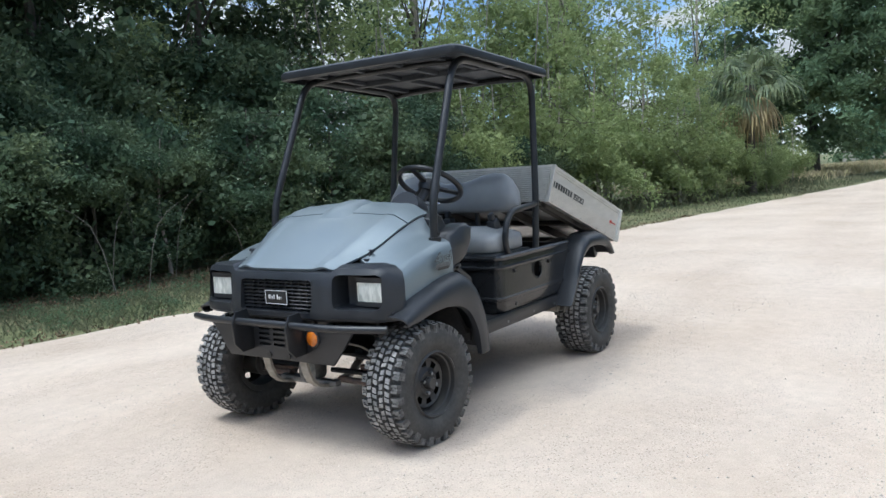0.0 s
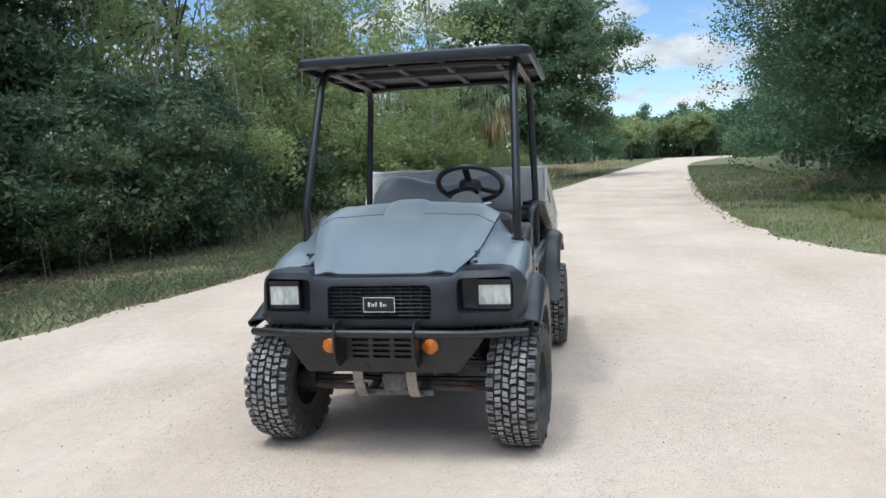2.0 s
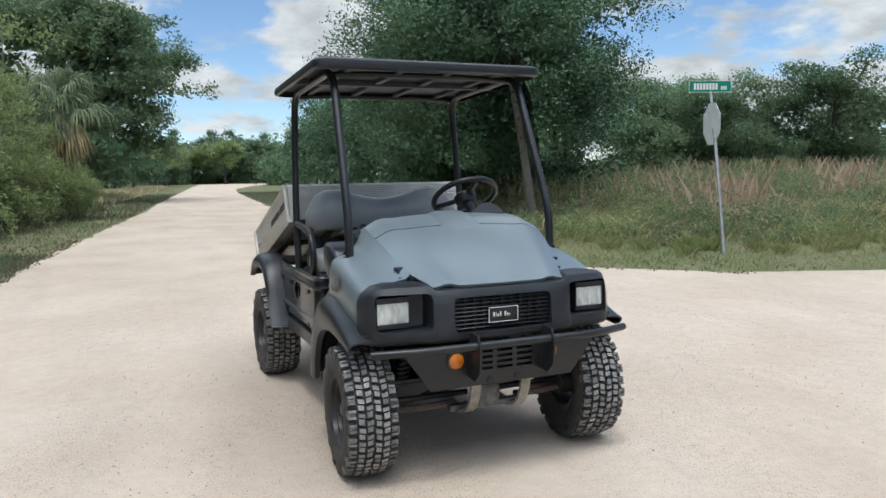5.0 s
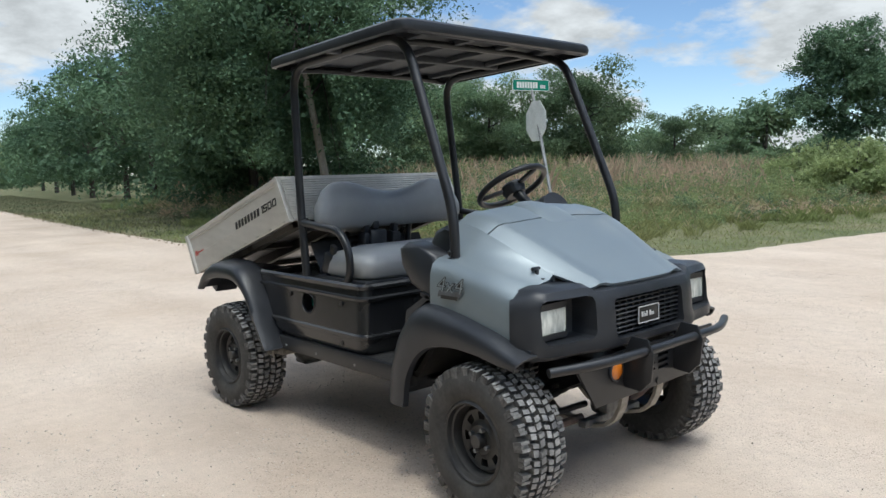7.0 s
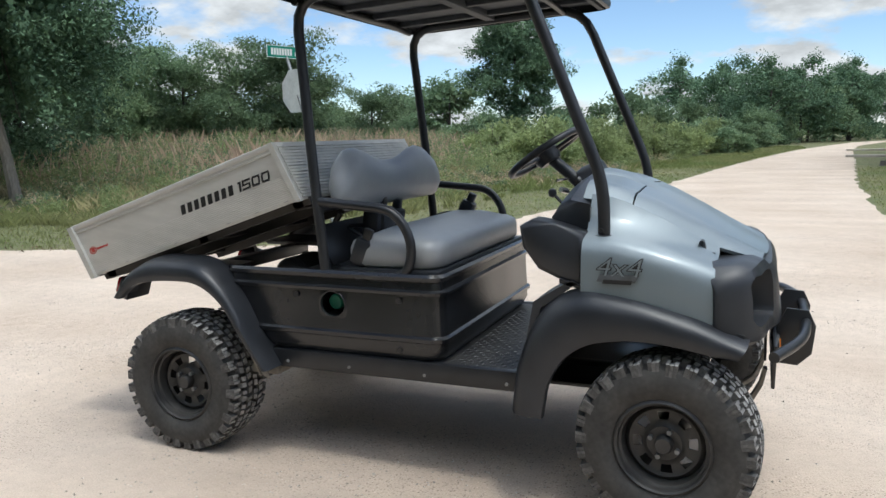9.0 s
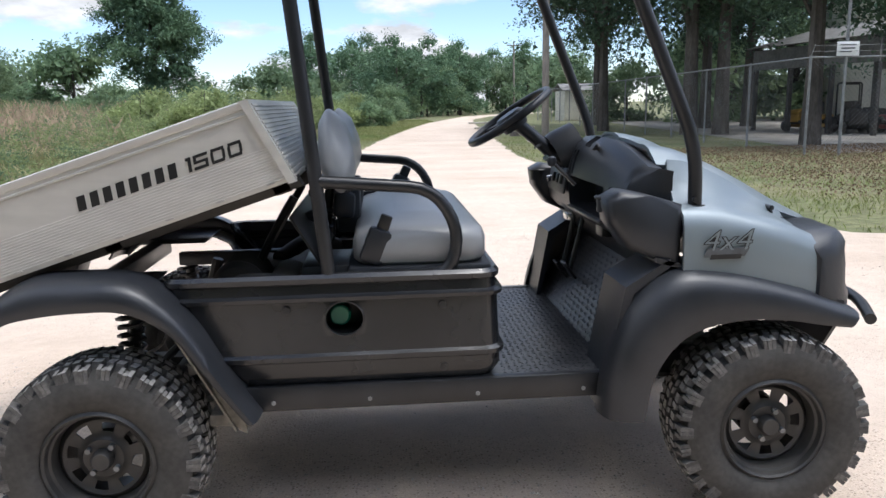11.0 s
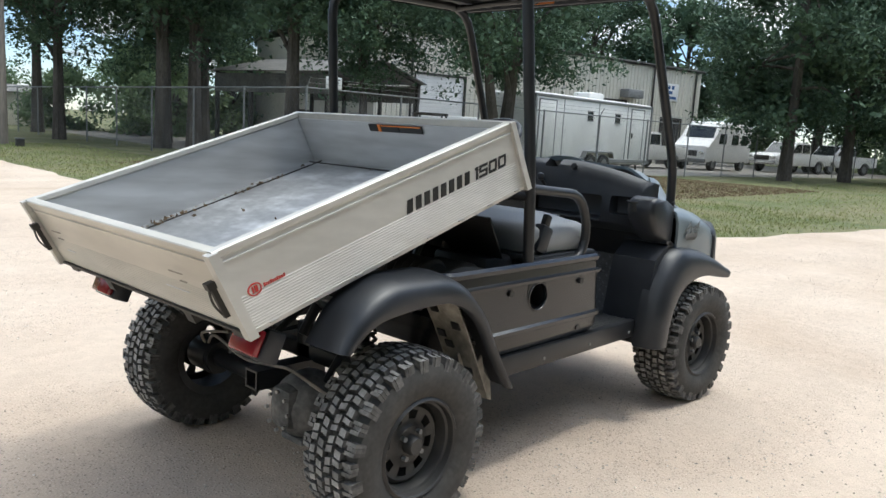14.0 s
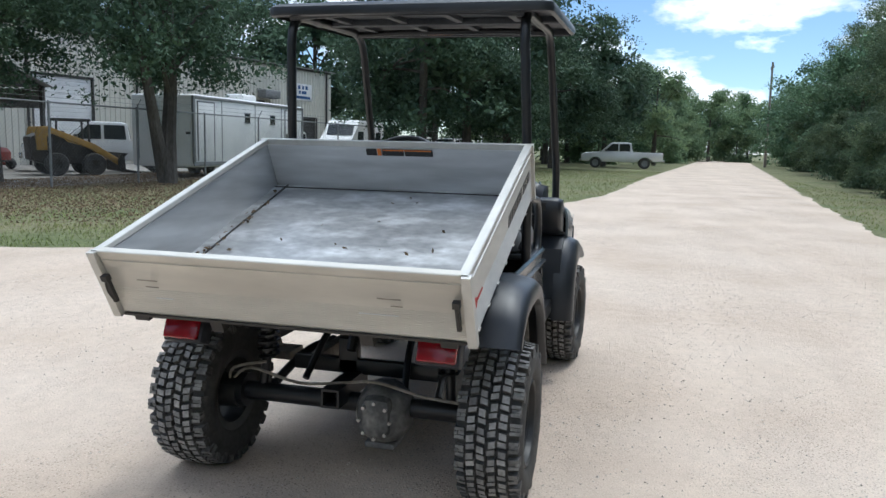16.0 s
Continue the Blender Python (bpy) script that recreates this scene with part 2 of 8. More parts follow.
ALU_GATE = mat("stained_aluminium", (0.64, 0.61, 0.545), (0.50, 0.472, 0.415), 4, 0.48, 0.4, fine=(16, 0.10), rvar=0.12, spread=(0.42, 0.7), stretch=(1, 0.35, 1.6))
ALU_FLOOR = mat("worn_aluminium_floor", (0.33, 0.335, 0.34), (0.62, 0.63, 0.64), 7, 0.38, 0.5, fine=(30, 0.14), rvar=0.16, spread=(0.47, 0.70), stretch=(1.3, 0.7, 1))
ALU_IN = mat("scuffed_aluminium", (0.60, 0.61, 0.62), (0.46, 0.465, 0.47), 3, 0.42, 0.45, fine=(9, 0.16), rvar=0.12, spread=(0.4, 0.7), stretch=(0.35, 0.35, 2.2))
VINYL = mat("grey_vinyl", (0.25, 0.26, 0.27), (0.30, 0.31, 0.315), 5, 0.38, bump=0.1, bscale=260, rvar=0.06, dist=0.004)
VINYL_PALE = mat("pale_vinyl", (0.40, 0.39, 0.36), (0.29, 0.295, 0.295), 4, 0.5, bump=0.1, bscale=260, dist=0.004)
RAIL = mat("dusty_frame_steel", (0.36, 0.33, 0.285), (0.23, 0.21, 0.18), 8, 0.7, fine=(40, 0.2), spec=0.3)
RUSTY = mat("rusty_arm", (0.16, 0.10, 0.08), (0.085, 0.07, 0.062), 9, 0.75, fine=(40, 0.3))
CAST = mat("dusty_cast_metal", (0.24, 0.235, 0.225), (0.11, 0.11, 0.108), 16, 0.65, 0.3, fine=(50, 0.25))
BOLT = mat("zinc_bolt", (0.55, 0.54, 0.52), (0.42, 0.41, 0.4), 20, 0.4, 0.8)
CHROME = mat("worn_chrome", (0.6, 0.6, 0.6), (0.5, 0.5, 0.5), 9, 0.2, 0.95)
# opaque: the lamp's bright reflection is put into this pale colour
LENS = mat("fluted_lens", (0.90, 0.91, 0.84), (0.62, 0.64, 0.58), 16, 0.16, bump=0.25, bscale=30, coat=0.7, spread=(0.4, 0.6), stretch=(1, 3, 1), dist=0.004)
REFLECT = mat("reflector", (0.75, 0.75, 0.70), (0.62, 0.62, 0.58), 30, 0.22, 0.8, fine=(90, 0.15))
AMBER = mat("amber_lens", (0.65, 0.20, 0.02), (0.50, 0.13, 0.01), 40, 0.2, coat=0.5)
RED = mat("red_lens", (0.26, 0.006, 0.014), (0.19, 0.005, 0.010), 20, 0.25, coat=0.5)
# decal black, also used as painted shade in slots and under the dash
INK_AND_SHADE = mat("black_decal_and_shade", (0.012, 0.012, 0.013), (0.02, 0.02, 0.02), 9, 0.4)
DECALGREY = mat("grey_decal", (0.10, 0.11, 0.12), (0.07, 0.075, 0.08), 40, 0.4)
WHITE_INK = mat("silver_decal", (0.7, 0.7, 0.7), (0.6, 0.6, 0.6), 9, 0.35)
RED_INK = mat("red_decal", (0.55, 0.05, 0.03), (0.45, 0.04, 0.03), 9, 0.45)
ORANGE_INK = mat("orange_decal", (0.75, 0.22, 0.04), (0.65, 0.18, 0.03), 9, 0.5)
DUSTY = mat("dusty_liner", (0.38, 0.35, 0.30), (0.20, 0.185, 0.16), 6, 0.85, fine=(40, 0.25), spec=0.2)
GREENCAP = mat("green_cap", (0.01, 0.2, 0.12), (0.008, 0.14, 0.09), 9, 0.35)
DIAMOND = mat("black_tread_plate", (0.028, 0.028, 0.03), (0.055, 0.054, 0.052), 5, 0.38, fine=(30, 0.25), rvar=0.1)
# lighter than the plate: the studs' highlights are put into their colour
STUD = mat("tread_plate_highlight", (0.085, 0.087, 0.093), (0.05, 0.052, 0.056), 8, 0.34, 0.0, rvar=0.08)
SIGN_GREEN = mat("green_sign_sheet", (0.0, 0.22, 0.14), (0.0, 0.18, 0.115), 4, 0.45)
SIGN_BACK = mat("sign_back_aluminium", (0.64, 0.66, 0.65), (0.56, 0.58, 0.57), 6, 0.6, 0.15, fine=(30, 0.08))
GALV = mat("galvanised_steel", (0.26, 0.265, 0.265), (0.18, 0.185, 0.185), 10, 0.6, 0.3, fine=(40, 0.12))
CREAM = mat("cream_metal_wall", (0.61, 0.59, 0.51), (0.54, 0.52, 0.445), 0.6, 0.55, fine=(4, 0.05))
WHITE = mat("white_paint", (0.78, 0.78, 0.76), (0.70, 0.70, 0.68), 1.5, 0.4, coat=0.2)
SILVER = mat("silver_car_paint", (0.60, 0.61, 0.61), (0.64, 0.65, 0.65), 2, 0.3, 0.25, coat=0.4)
DARKGLASS = mat("tinted_car_glass", (0.02, 0.024, 0.026), (0.03, 0.034, 0.036), 2, 0.06, spec=0.8)
YELLOW = mat("machine_yellow", (0.42, 0.25, 0.05), (0.32, 0.185, 0.045), 4, 0.5, fine=(20, 0.12))
MACHINE_DARK = mat("machine_black", (0.025, 0.024, 0.022), (0.05, 0.045, 0.04), 5, 0.6)
# both mower paints are darkened in colour for the carport's shade
MACHINE_RED_SHADED = mat("shaded_machine_red", (0.32, 0.05, 0.04), (0.22, 0.035, 0.03), 5, 0.45)
MACHINE_ORANGE_SHADED = mat("shaded_machine_orange", (0.36, 0.12, 0.04), (0.28, 0.09, 0.03), 5, 0.45)
TINROOF = mat("dark_tin", (0.13, 0.127, 0.12), (0.19, 0.183, 0.17), 2, 0.6, 0.3, fine=(12, 0.2))
ASPHALT = mat("yard_gravel", (0.25, 0.235, 0.21), (0.17, 0.155, 0.135), 1.0, 0.95, bump=0.3, bscale=20, fine=(8, 0.2))
WOODPOLE = mat("weathered_pole", (0.26, 0.23, 0.20), (0.19, 0.165, 0.14), 4, 0.9, fine=(30, 0.2), stretch=(1, 1, 0.1))
CONCRETE = mat("pale_concrete", (0.46, 0.42, 0.36), (0.36, 0.33, 0.28), 2, 0.85, fine=(15, 0.1))

# ---- mesh helpers ----


def part(name, bm, material, parent=None, label="", smooth=40):
    """One mesh object out of a bmesh, under its thing."""
    me = bpy.data.meshes.new(name)
    bmesh.ops.recalc_face_normals(bm, faces=bm.faces)
    bm.to_mesh(me)
    bm.free()
    for m in (material if isinstance(material, (list, tuple)) else [material]):
        me.materials.append(m)
    if smooth:
        me.shade_smooth()
        me.set_sharp_from_angle(angle=radians(smooth))
    ob = new(name, me)
    if parent:
        ob.parent = parent
    if label:
        tagged(ob, label)
    return ob


def thing(name, label, category, at=(0, 0, 0), rz=0, group="", kind=""):
    ob = new(name)
    ob.empty_display_size = 0.2
    ob.matrix_world = pose(*at, 0, 0, rz)
    return tagged(ob, label, category, group, kind)


def box(x0, x1, y0, y1, z0, z1, bevel=0.0, seg=2, bm=None):
    bm = bm or bmesh.new()
    r = bmesh.ops.create_cube(bm, size=1.0, matrix=Matrix.LocRotScale(((x0 + x1) / 2, (y0 + y1) / 2, (z0 + z1) / 2), None, (abs(x1 - x0), abs(y1 - y0), abs(z1 - z0))))
    if bevel:
        es = list({e for v in r["verts"] for e in v.link_edges})
        bmesh.ops.bevel(bm, geom=es, offset=bevel, segments=seg, affect="EDGES", profile=0.5)
    return bm


def cyl(p, q, r, seg=12, bm=None, r2=None):
    """Round bar from p to q."""
    bm = bm or bmesh.new()
    p, q = Vector(p), Vector(q)
    d = q - p
    m = Matrix.Translation((p + q) / 2) @ d.to_track_quat("Z", "Y").to_matrix().to_4x4()
    bmesh.ops.create_cone(bm, cap_ends=True, segments=seg, radius1=r, radius2=r if r2 is None else r2, depth=d.length, matrix=m)
    return bm


def tube(points, r, seg=12, bm=None, sub=5, radii=None):
    """Bent round tube through points, the corners rounded by a spline."""
    bm = bm or bmesh.new()
    P = [Vector(p) for p in points]
    pts, rad = [], []
    for i in range(len(P) - 1):
        a, b, c, d = P[max(i - 1, 0)], P[i], P[i + 1], P[min(i + 2, len(P) - 1)]
        for k in range(sub):
            t = k / sub
            pts.append(0.5 * (2 * b + (c - a) * t + (2 * a - 5 * b + 4 * c - d) * t * t + (3 * b - a - 3 * c + d) * t ** 3))
            rad.append(r if radii is None else radii[i] * (1 - t) + radii[i + 1] * t)
    pts.append(P[-1]); rad.append(r if radii is None else radii[-1])
    rings, up = [], None
    for i, p in enumerate(pts):
        d = (pts[min(i + 1, len(pts) - 1)] - pts[max(i - 1, 0)]).normalized()
        if up is None:
            up = d.orthogonal().normalized()
        up = (up - d * up.dot(d)).normalized()
        side = d.cross(up)
        rings.append([bm.verts.new(p + rad[i] * (math.cos(a) * up + math.sin(a) * side)) for a in (2 * math.pi * k / seg for k in range(seg))])
    for a, b in zip(rings, rings[1:]):
        for k in range(seg):
            bm.faces.new((a[k], a[(k + 1) % seg], b[(k + 1) % seg], b[k]))
    bm.faces.new(rings[0]); bm.faces.new(rings[-1])
    return bm


def rounded(points, r, n=4):
    """A polyline with its corners cut to arcs of about r."""
    P = [Vector(p) for p in points]
    out = [P[0]]
    for a, b, c in zip(P, P[1:], P[2:]):
        u, v = (a - b), (c - b)
        k = min(r, u.length * 0.49, v.length * 0.49)
        s, e = b + u.normalized() * k, b + v.normalized() * k
        for i in range(n + 1):
            t = i / n
            out.append((1 - t) ** 2 * s + 2 * t * (1 - t) * b + t * t * e)
    return out + [P[-1]]


def pipe(points, r, bend=0.06, seg=12, bm=None):
    return tube(rounded(points, bend), r, seg, bm, sub=1)


def sheet(grid, bm=None, closed=False):
    """Quads over rows of points."""
    bm = bm or bmesh.new()
    vs = [[bm.verts.new(p) for p in row] for row in grid]
    for a, b in zip(vs, vs[1:]):
        n = len(a)
        for k in range(n if closed else n - 1):
            bm.faces.new((a[k], b[k], b[(k + 1) % n], a[(k + 1) % n]))
    return bm


def thick(bm, t):
    bmesh.ops.recalc_face_normals(bm, faces=bm.faces)
    bmesh.ops.solidify(bm, geom=list(bm.faces), thickness=t)
    return bm


def slab(poly, axis, a, b, bm=None, bevel=0.0):
    """A flat outline pushed from a to b along an axis: poly is (x, z) for y, (y, z) for x, (x, y) for z."""
    bm = bm or bmesh.new()
    mk = {"x": lambda u, v, w: (w, u, v), "y": lambda u, v, w: (u, w, v), "z": lambda u, v, w: (u, v, w)}[axis]
    A = [bm.verts.new(mk(u, v, a)) for u, v in poly]
    B = [bm.verts.new(mk(u, v, b)) for u, v in poly]
    fs = [bm.faces.new(A), bm.faces.new(B[::-1])]
    for i in range(len(A)):
        j = (i + 1) % len(A)
        fs.append(bm.faces.new((A[i], B[i], B[j], A[j])))
    if bevel:
        bmesh.ops.bevel(bm, geom=list({e for f in fs[:2] for e in f.edges}), offset=bevel, segments=2, affect="EDGES", profile=0.5)
    return bm


def lathe(profile, seg=32, bm=None, axis="y"):
    """A closed profile of (radius, offset along the axis) turned round that axis."""
    bm = bm or bmesh.new()
    rows = []
    for k in range(seg):
        a = 2 * math.pi * k / seg
        c, s = math.cos(a), math.sin(a)
        rows.append([(r * c, w, r * s) if axis == "y" else ((w, r * c, r * s) if axis == "x" else (r * c, r * s, w)) for r, w in profile])
    rows.append(rows[0])
    vs = [[bm.verts.new(p) for p in row] for row in rows[:-1]]
    n = len(profile)
    for i in range(seg):
        a, b = vs[i], vs[(i + 1) % seg]
        for k in range(n):
            bm.faces.new((a[k], b[k], b[(k + 1) % n], a[(k + 1) % n]))
    return bm


def moved(bm, m):
    bmesh.ops.transform(bm, matrix=m, verts=bm.verts)
    return bm


def merged(*bms):
    """Several bmeshes in one."""
    out = bmesh.new()
    for b in bms:
        me = bpy.data.meshes.new("tmp")
        b.to_mesh(me)
        b.free()
        out.from_mesh(me)
        bpy.data.meshes.remove(me)
    return out


def cut(ob, *cutters):
    """Cuts solid bmeshes out of an object and keeps the result as its plain mesh."""
    for c in cutters:
        bmesh.ops.recalc_face_normals(c, faces=c.faces)
        me = bpy.data.meshes.new("cutter")
        c.to_mesh(me)
        c.free()
        co = new("cutter", me)
        md = ob.modifiers.new("cut", "BOOLEAN")
        md.operation, md.object, md.solver = "DIFFERENCE", co, "EXACT"
        bpy.context.view_layer.update()
        got = bpy.data.meshes.new_from_object(ob.evaluated_get(bpy.context.evaluated_depsgraph_get()))
        ob.modifiers.clear()
        ob.data = got
        bpy.data.objects.remove(co)
        bpy.data.meshes.remove(me)
    ob.data.shade_smooth()
    ob.data.set_sharp_from_angle(angle=radians(35))
    return ob


def letters(name, text, size, depth, material, parent, m, label="", width=1.0, shear=0.0, bold=0.0):
    """Raised lettering in the built-in font, as a mesh."""
    cu = bpy.data.curves.new("t", "FONT")
    cu.body, cu.size, cu.extrude, cu.shear = text, size, depth, shear
    cu.offset = bold
    cu.align_x, cu.align_y = "CENTER", "CENTER"
    tmp = new("t", cu)
    bpy.context.view_layer.update()
    me = bpy.data.meshes.new_from_object(tmp.evaluated_get(bpy.context.evaluated_depsgraph_get()))
    bpy.data.objects.remove(tmp)
    bpy.data.curves.remove(cu)
    me.materials.clear()
    me.materials.append(material)
    me.transform(m @ Matrix.Diagonal((width, 1, 1, 1)))
    ob = new(name, me)
    ob.parent = parent
    return tagged(ob, label) if label else ob


def quads(name, co, material, parent=None, per=4):
    """A mesh of loose faces out of an array of corners."""
    n = len(co) // per
    me = bpy.data.meshes.new(name)
    me.vertices.add(len(co))
    me.vertices.foreach_set("co", np.asarray(co, dtype=np.float32).ravel())
    me.loops.add(len(co))
    me.loops.foreach_set("vertex_index", np.arange(len(co), dtype=np.int32))
    me.polygons.add(n)
    me.polygons.foreach_set("loop_start", np.arange(0, n * per, per, dtype=np.int32))
    me.update(calc_edges=True)
    me.materials.append(material)
    ob = new(name, me)
    if parent:
        ob.parent = parent
    return ob

# ---- ground and roads ----
SOUTH = [(-140, 13), (-104, 8.2), (-76, 5.0), (-52, 2.2), (-35, 0.3), (-26, -0.7), (-20, -1.5), (-12, -2.5), (-6, -3.1), (0, -4.0), (9, -4.7), (17, -5.4), (50, -9.0), (130, -17.5)]
NORTH_EAST = [(130, -10.5), (34, -1.2), (18, 0.0), (12.7, 1.1), (8.2, 1.9), (6.3, 2.6), (4.3, 4.0), (3.4, 6.0), (2.95, 8.3), (2.95, 11), (3.35, 17.5), (4.5, 29.5), (6.2, 48), (7.7, 60), (11, 73), (22, 95), (45, 131)]
NORTH_WEST = [(40, 131), (18, 96), (8.6, 75), (5.8, 62), (3.3, 50), (1.4, 37), (-0.2, 24), (-1.0, 16), (-1.9, 11), (-2.3, 8.1), (-3.2, 5.8), (-4.6, 4.5), (-7.2, 3.6), (-9.6, 3.4), (-18.4, 3.8), (-38, 5.6), (-60, 7.9), (-80, 10.6), (-105, 16.5), (-140, 27)]


def edge_line(points, step, wobble, seed):
    """A kerbless road edge, uneven by some centimetres."""
    out = []
    for (x0, y0), (x1, y1) in zip(points, points[1:]):
        n = max(1, int(math.hypot(x1 - x0, y1 - y0) / step))
        for k in range(n):
            x, y = x0 + (x1 - x0) * k / n, y0 + (y1 - y0) * k / n
            w = wobble * (noise.noise((x * 1.1, y * 1.1, seed)) + 0.6 * noise.noise((x * 4, y * 4, seed + 5)))
            d = Vector((y0 - y1, x1 - x0, 0)).normalized()
            out.append((x + w * d.x, y + w * d.y))
    return out + [points[-1]]


ROAD = edge_line(SOUTH, 0.25, 0.18, 1) + edge_line(NORTH_EAST, 0.25, 0.13, 2) + edge_line(NORTH_WEST, 0.25, 0.13, 3)
ROAD_COARSE = np.array(SOUTH + NORTH_EAST + NORTH_WEST)


def on_road(x, y, poly=ROAD_COARSE):
    inside = np.zeros(len(x), bool)
    j = len(poly) - 1
    for i in range(len(poly)):
        xi, yi = poly[i]
        xj, yj = poly[j]
        c = ((yi > y) != (yj > y)) & (x < (xj - xi) * (y - yi) / (yj - yi + 1e-12) + xi)
        inside ^= c
        j = i
    return inside


def road_gap(x, y, poly=ROAD_COARSE):
    """Distance to the road's edge, plus outside it."""
    best = np.full(len(x), 1e9)
    n = len(poly)
    for i in range(n):
        a, b = poly[i], poly[(i + 1) % n]
        if np.hypot(*(b - a)) > 200 or (abs(a[0]) > 129 and abs(b[0]) > 129) or (a[1] > 129 and b[1] > 129):
            continue
        ab = b - a
        t = np.clip(((x - a[0]) * ab[0] + (y - a[1]) * ab[1]) / (ab @ ab), 0, 1)
        best = np.minimum(best, np.hypot(x - a[0] - t * ab[0], y - a[1] - t * ab[1]))
    return np.where(on_road(x, y, poly), -best, best)


def rise(x, y):
    """The corner field north-west of the crossing climbs away from both roads."""
    s = np.clip((road_gap(x, y) - 4.0) / 16.0, 0, 1) * np.clip((60 - y) / 14, 0, 1) * np.clip((x + 48) / 12, 0, 1)
    return np.where((x < 0) & (y > 4), 0.85 * s * s * (3 - 2 * s), 0.0)


def ground():
    bm = bmesh.new()
    xs = sorted(set([-1500, -600, -300, -180] + list(range(-150, 151, 6)) + list(range(-48, 1, 2)) + list(range(4, 61, 2)) + [180, 300, 600, 1500]))
    pts = [(x, y) for x in xs for y in xs]
    up = rise(np.array([p[0] for p in pts], float), np.array([p[1] for p in pts], float))
    z = {p: -0.012 + u for p, u in zip(pts, up)}
    sheet([[(x, y, z[(x, y)]) for y in xs] for x in xs], bm)
    return tagged(part("ground", bm, SOIL), "grassy sandy soil that reaches to the horizon", "ground", kind="structure")


ground()


def road():
    bm = bmesh.new()
    vs = [bm.verts.new((x, y, 0.0)) for x, y in ROAD]
    es = [bm.edges.new((vs[i], vs[(i + 1) % len(vs)])) for i in range(len(vs))]
    bmesh.ops.triangle_fill(bm, use_beauty=False, use_dissolve=False, edges=es)
    return tagged(part("road", bm, SAND, smooth=0), "pale sandy gravel road with a side road joining it", "road", kind="structure")


road()
yard_bm = slab([(10.5, 14.0), (60, 8.5), (64, 40), (14, 44)], "z", -0.02, -0.006)
tagged(part("pavement", yard_bm, ASPHALT, smooth=0), "grey gravel of the fenced yard", "yard", kind="structure")

RNG = np.random.default_rng(7)


def scatter_stones():
    n = 170000
    x, y = RNG.uniform(-7, 10, n), RNG.uniform(-4.8, 6.5, n)
    k = on_road(x, y)
    x, y = x[k], y[k]
    # thick between the wheel tracks and in patches, thin elsewhere
    f = np.array([noise.noise((a * 0.28, (b + 0.1 * a) * 1.5, 2.2)) + 0.6 * noise.noise((a * 0.9, b * 0.9, 6.1)) for a, b in zip(x, y)])
    f = f + 0.55 * np.exp(-((y + 1.45 + 0.06 * x) / 0.32) ** 2) + 0.35 * np.exp(-((y - 2.5 + 0.05 * x) / 0.4) ** 2)
    k = RNG.random(len(x)) < np.clip(0.07 + 2.6 * (f - 0.06), 0.07, 1.0)
    x, y = x[k], y[k]
    n = len(x)
    r = 0.0020 + 0.0062 * RNG.random(n) ** 5.0
    v = RNG.normal(size=(n, 4, 3))
    base = np.array([(1, 0, -.3), (-.5, .87, -.3), (-.5, -.87, -.3), (0, 0, .7)])
    a = RNG.uniform(0, 6.28, n)
    rot = np.stack([np.stack([np.cos(a), -np.sin(a)], -1), np.stack([np.sin(a), np.cos(a)], -1)], -2)
    p = np.repeat(base[None], n, 0) + 0.2 * v
    p[..., :2] = np.einsum("nij,nkj->nki", rot, p[..., :2])
    p = p * r[:, None, None] * np.array([1, 1, 0.8])
    p[..., 0] += x[:, None]; p[..., 1] += y[:, None]; p[..., 2] += 0.3 * r[:, None]
    tri = p[:, [[0, 1, 3], [1, 2, 3], [2, 0, 3]]].reshape(-1, 3)
    tagged(quads("gravel", tri, PEBBLE, per=3), "small pale stones loose on the sand road", "gravel", kind="stuff")


scatter_stones()


def blades(name, x, y, h, w, lean, material, label, z0=-0.012):
    """Grass: one narrow blade for each place, bent over by lean."""
    n = len(x)
    a = RNG.uniform(0, 2 * np.pi, n)
    hh = h * RNG.uniform(0.45, 1.15, n)
    ux, uy = np.cos(a), np.sin(a)
    b = RNG.uniform(0, 2 * np.pi, n)
    l = lean * hh * RNG.uniform(0.2, 1.3, n)
    ww = w * RNG.uniform(0.6, 1.3, n)
    z = z0 + rise(x, y)
    p0 = np.stack([x - ux * ww, y - uy * ww, z], -1)
    p1 = np.stack([x + ux * ww, y + uy * ww, z], -1)
    p2 = np.stack([x + 0.35 * l * np.cos(b) + ux * ww * 0.7, y + 0.35 * l * np.sin(b) + uy * ww * 0.7, z + 0.62 * hh], -1)
    p3 = np.stack([x + l * np.cos(b), y + l * np.sin(b), z + hh * 0.98], -1)
    co = np.stack([p0, p1, p2, p3], 1).reshape(-1, 3)
    return tagged(quads(name, co, material), label, "grass", kind="stuff")


def verge(n, x0, x1, y0, y1, g0, g1, clump=0.5):
    x, y = RNG.uniform(x0, x1, n), RNG.uniform(y0, y1, n)
    g = road_gap(x, y)
    keep = (g > g0) & (g < g1) & ~on_road(x, y)
    x, y = x[keep], y[keep]
    f = np.array([noise.noise((a * 0.9, b * 0.9, 3.3)) for a, b in zip(x, y)])
    keep = f + RNG.uniform(-0.35, 0.35, len(x)) > -clump
    return x[keep], y[keep]


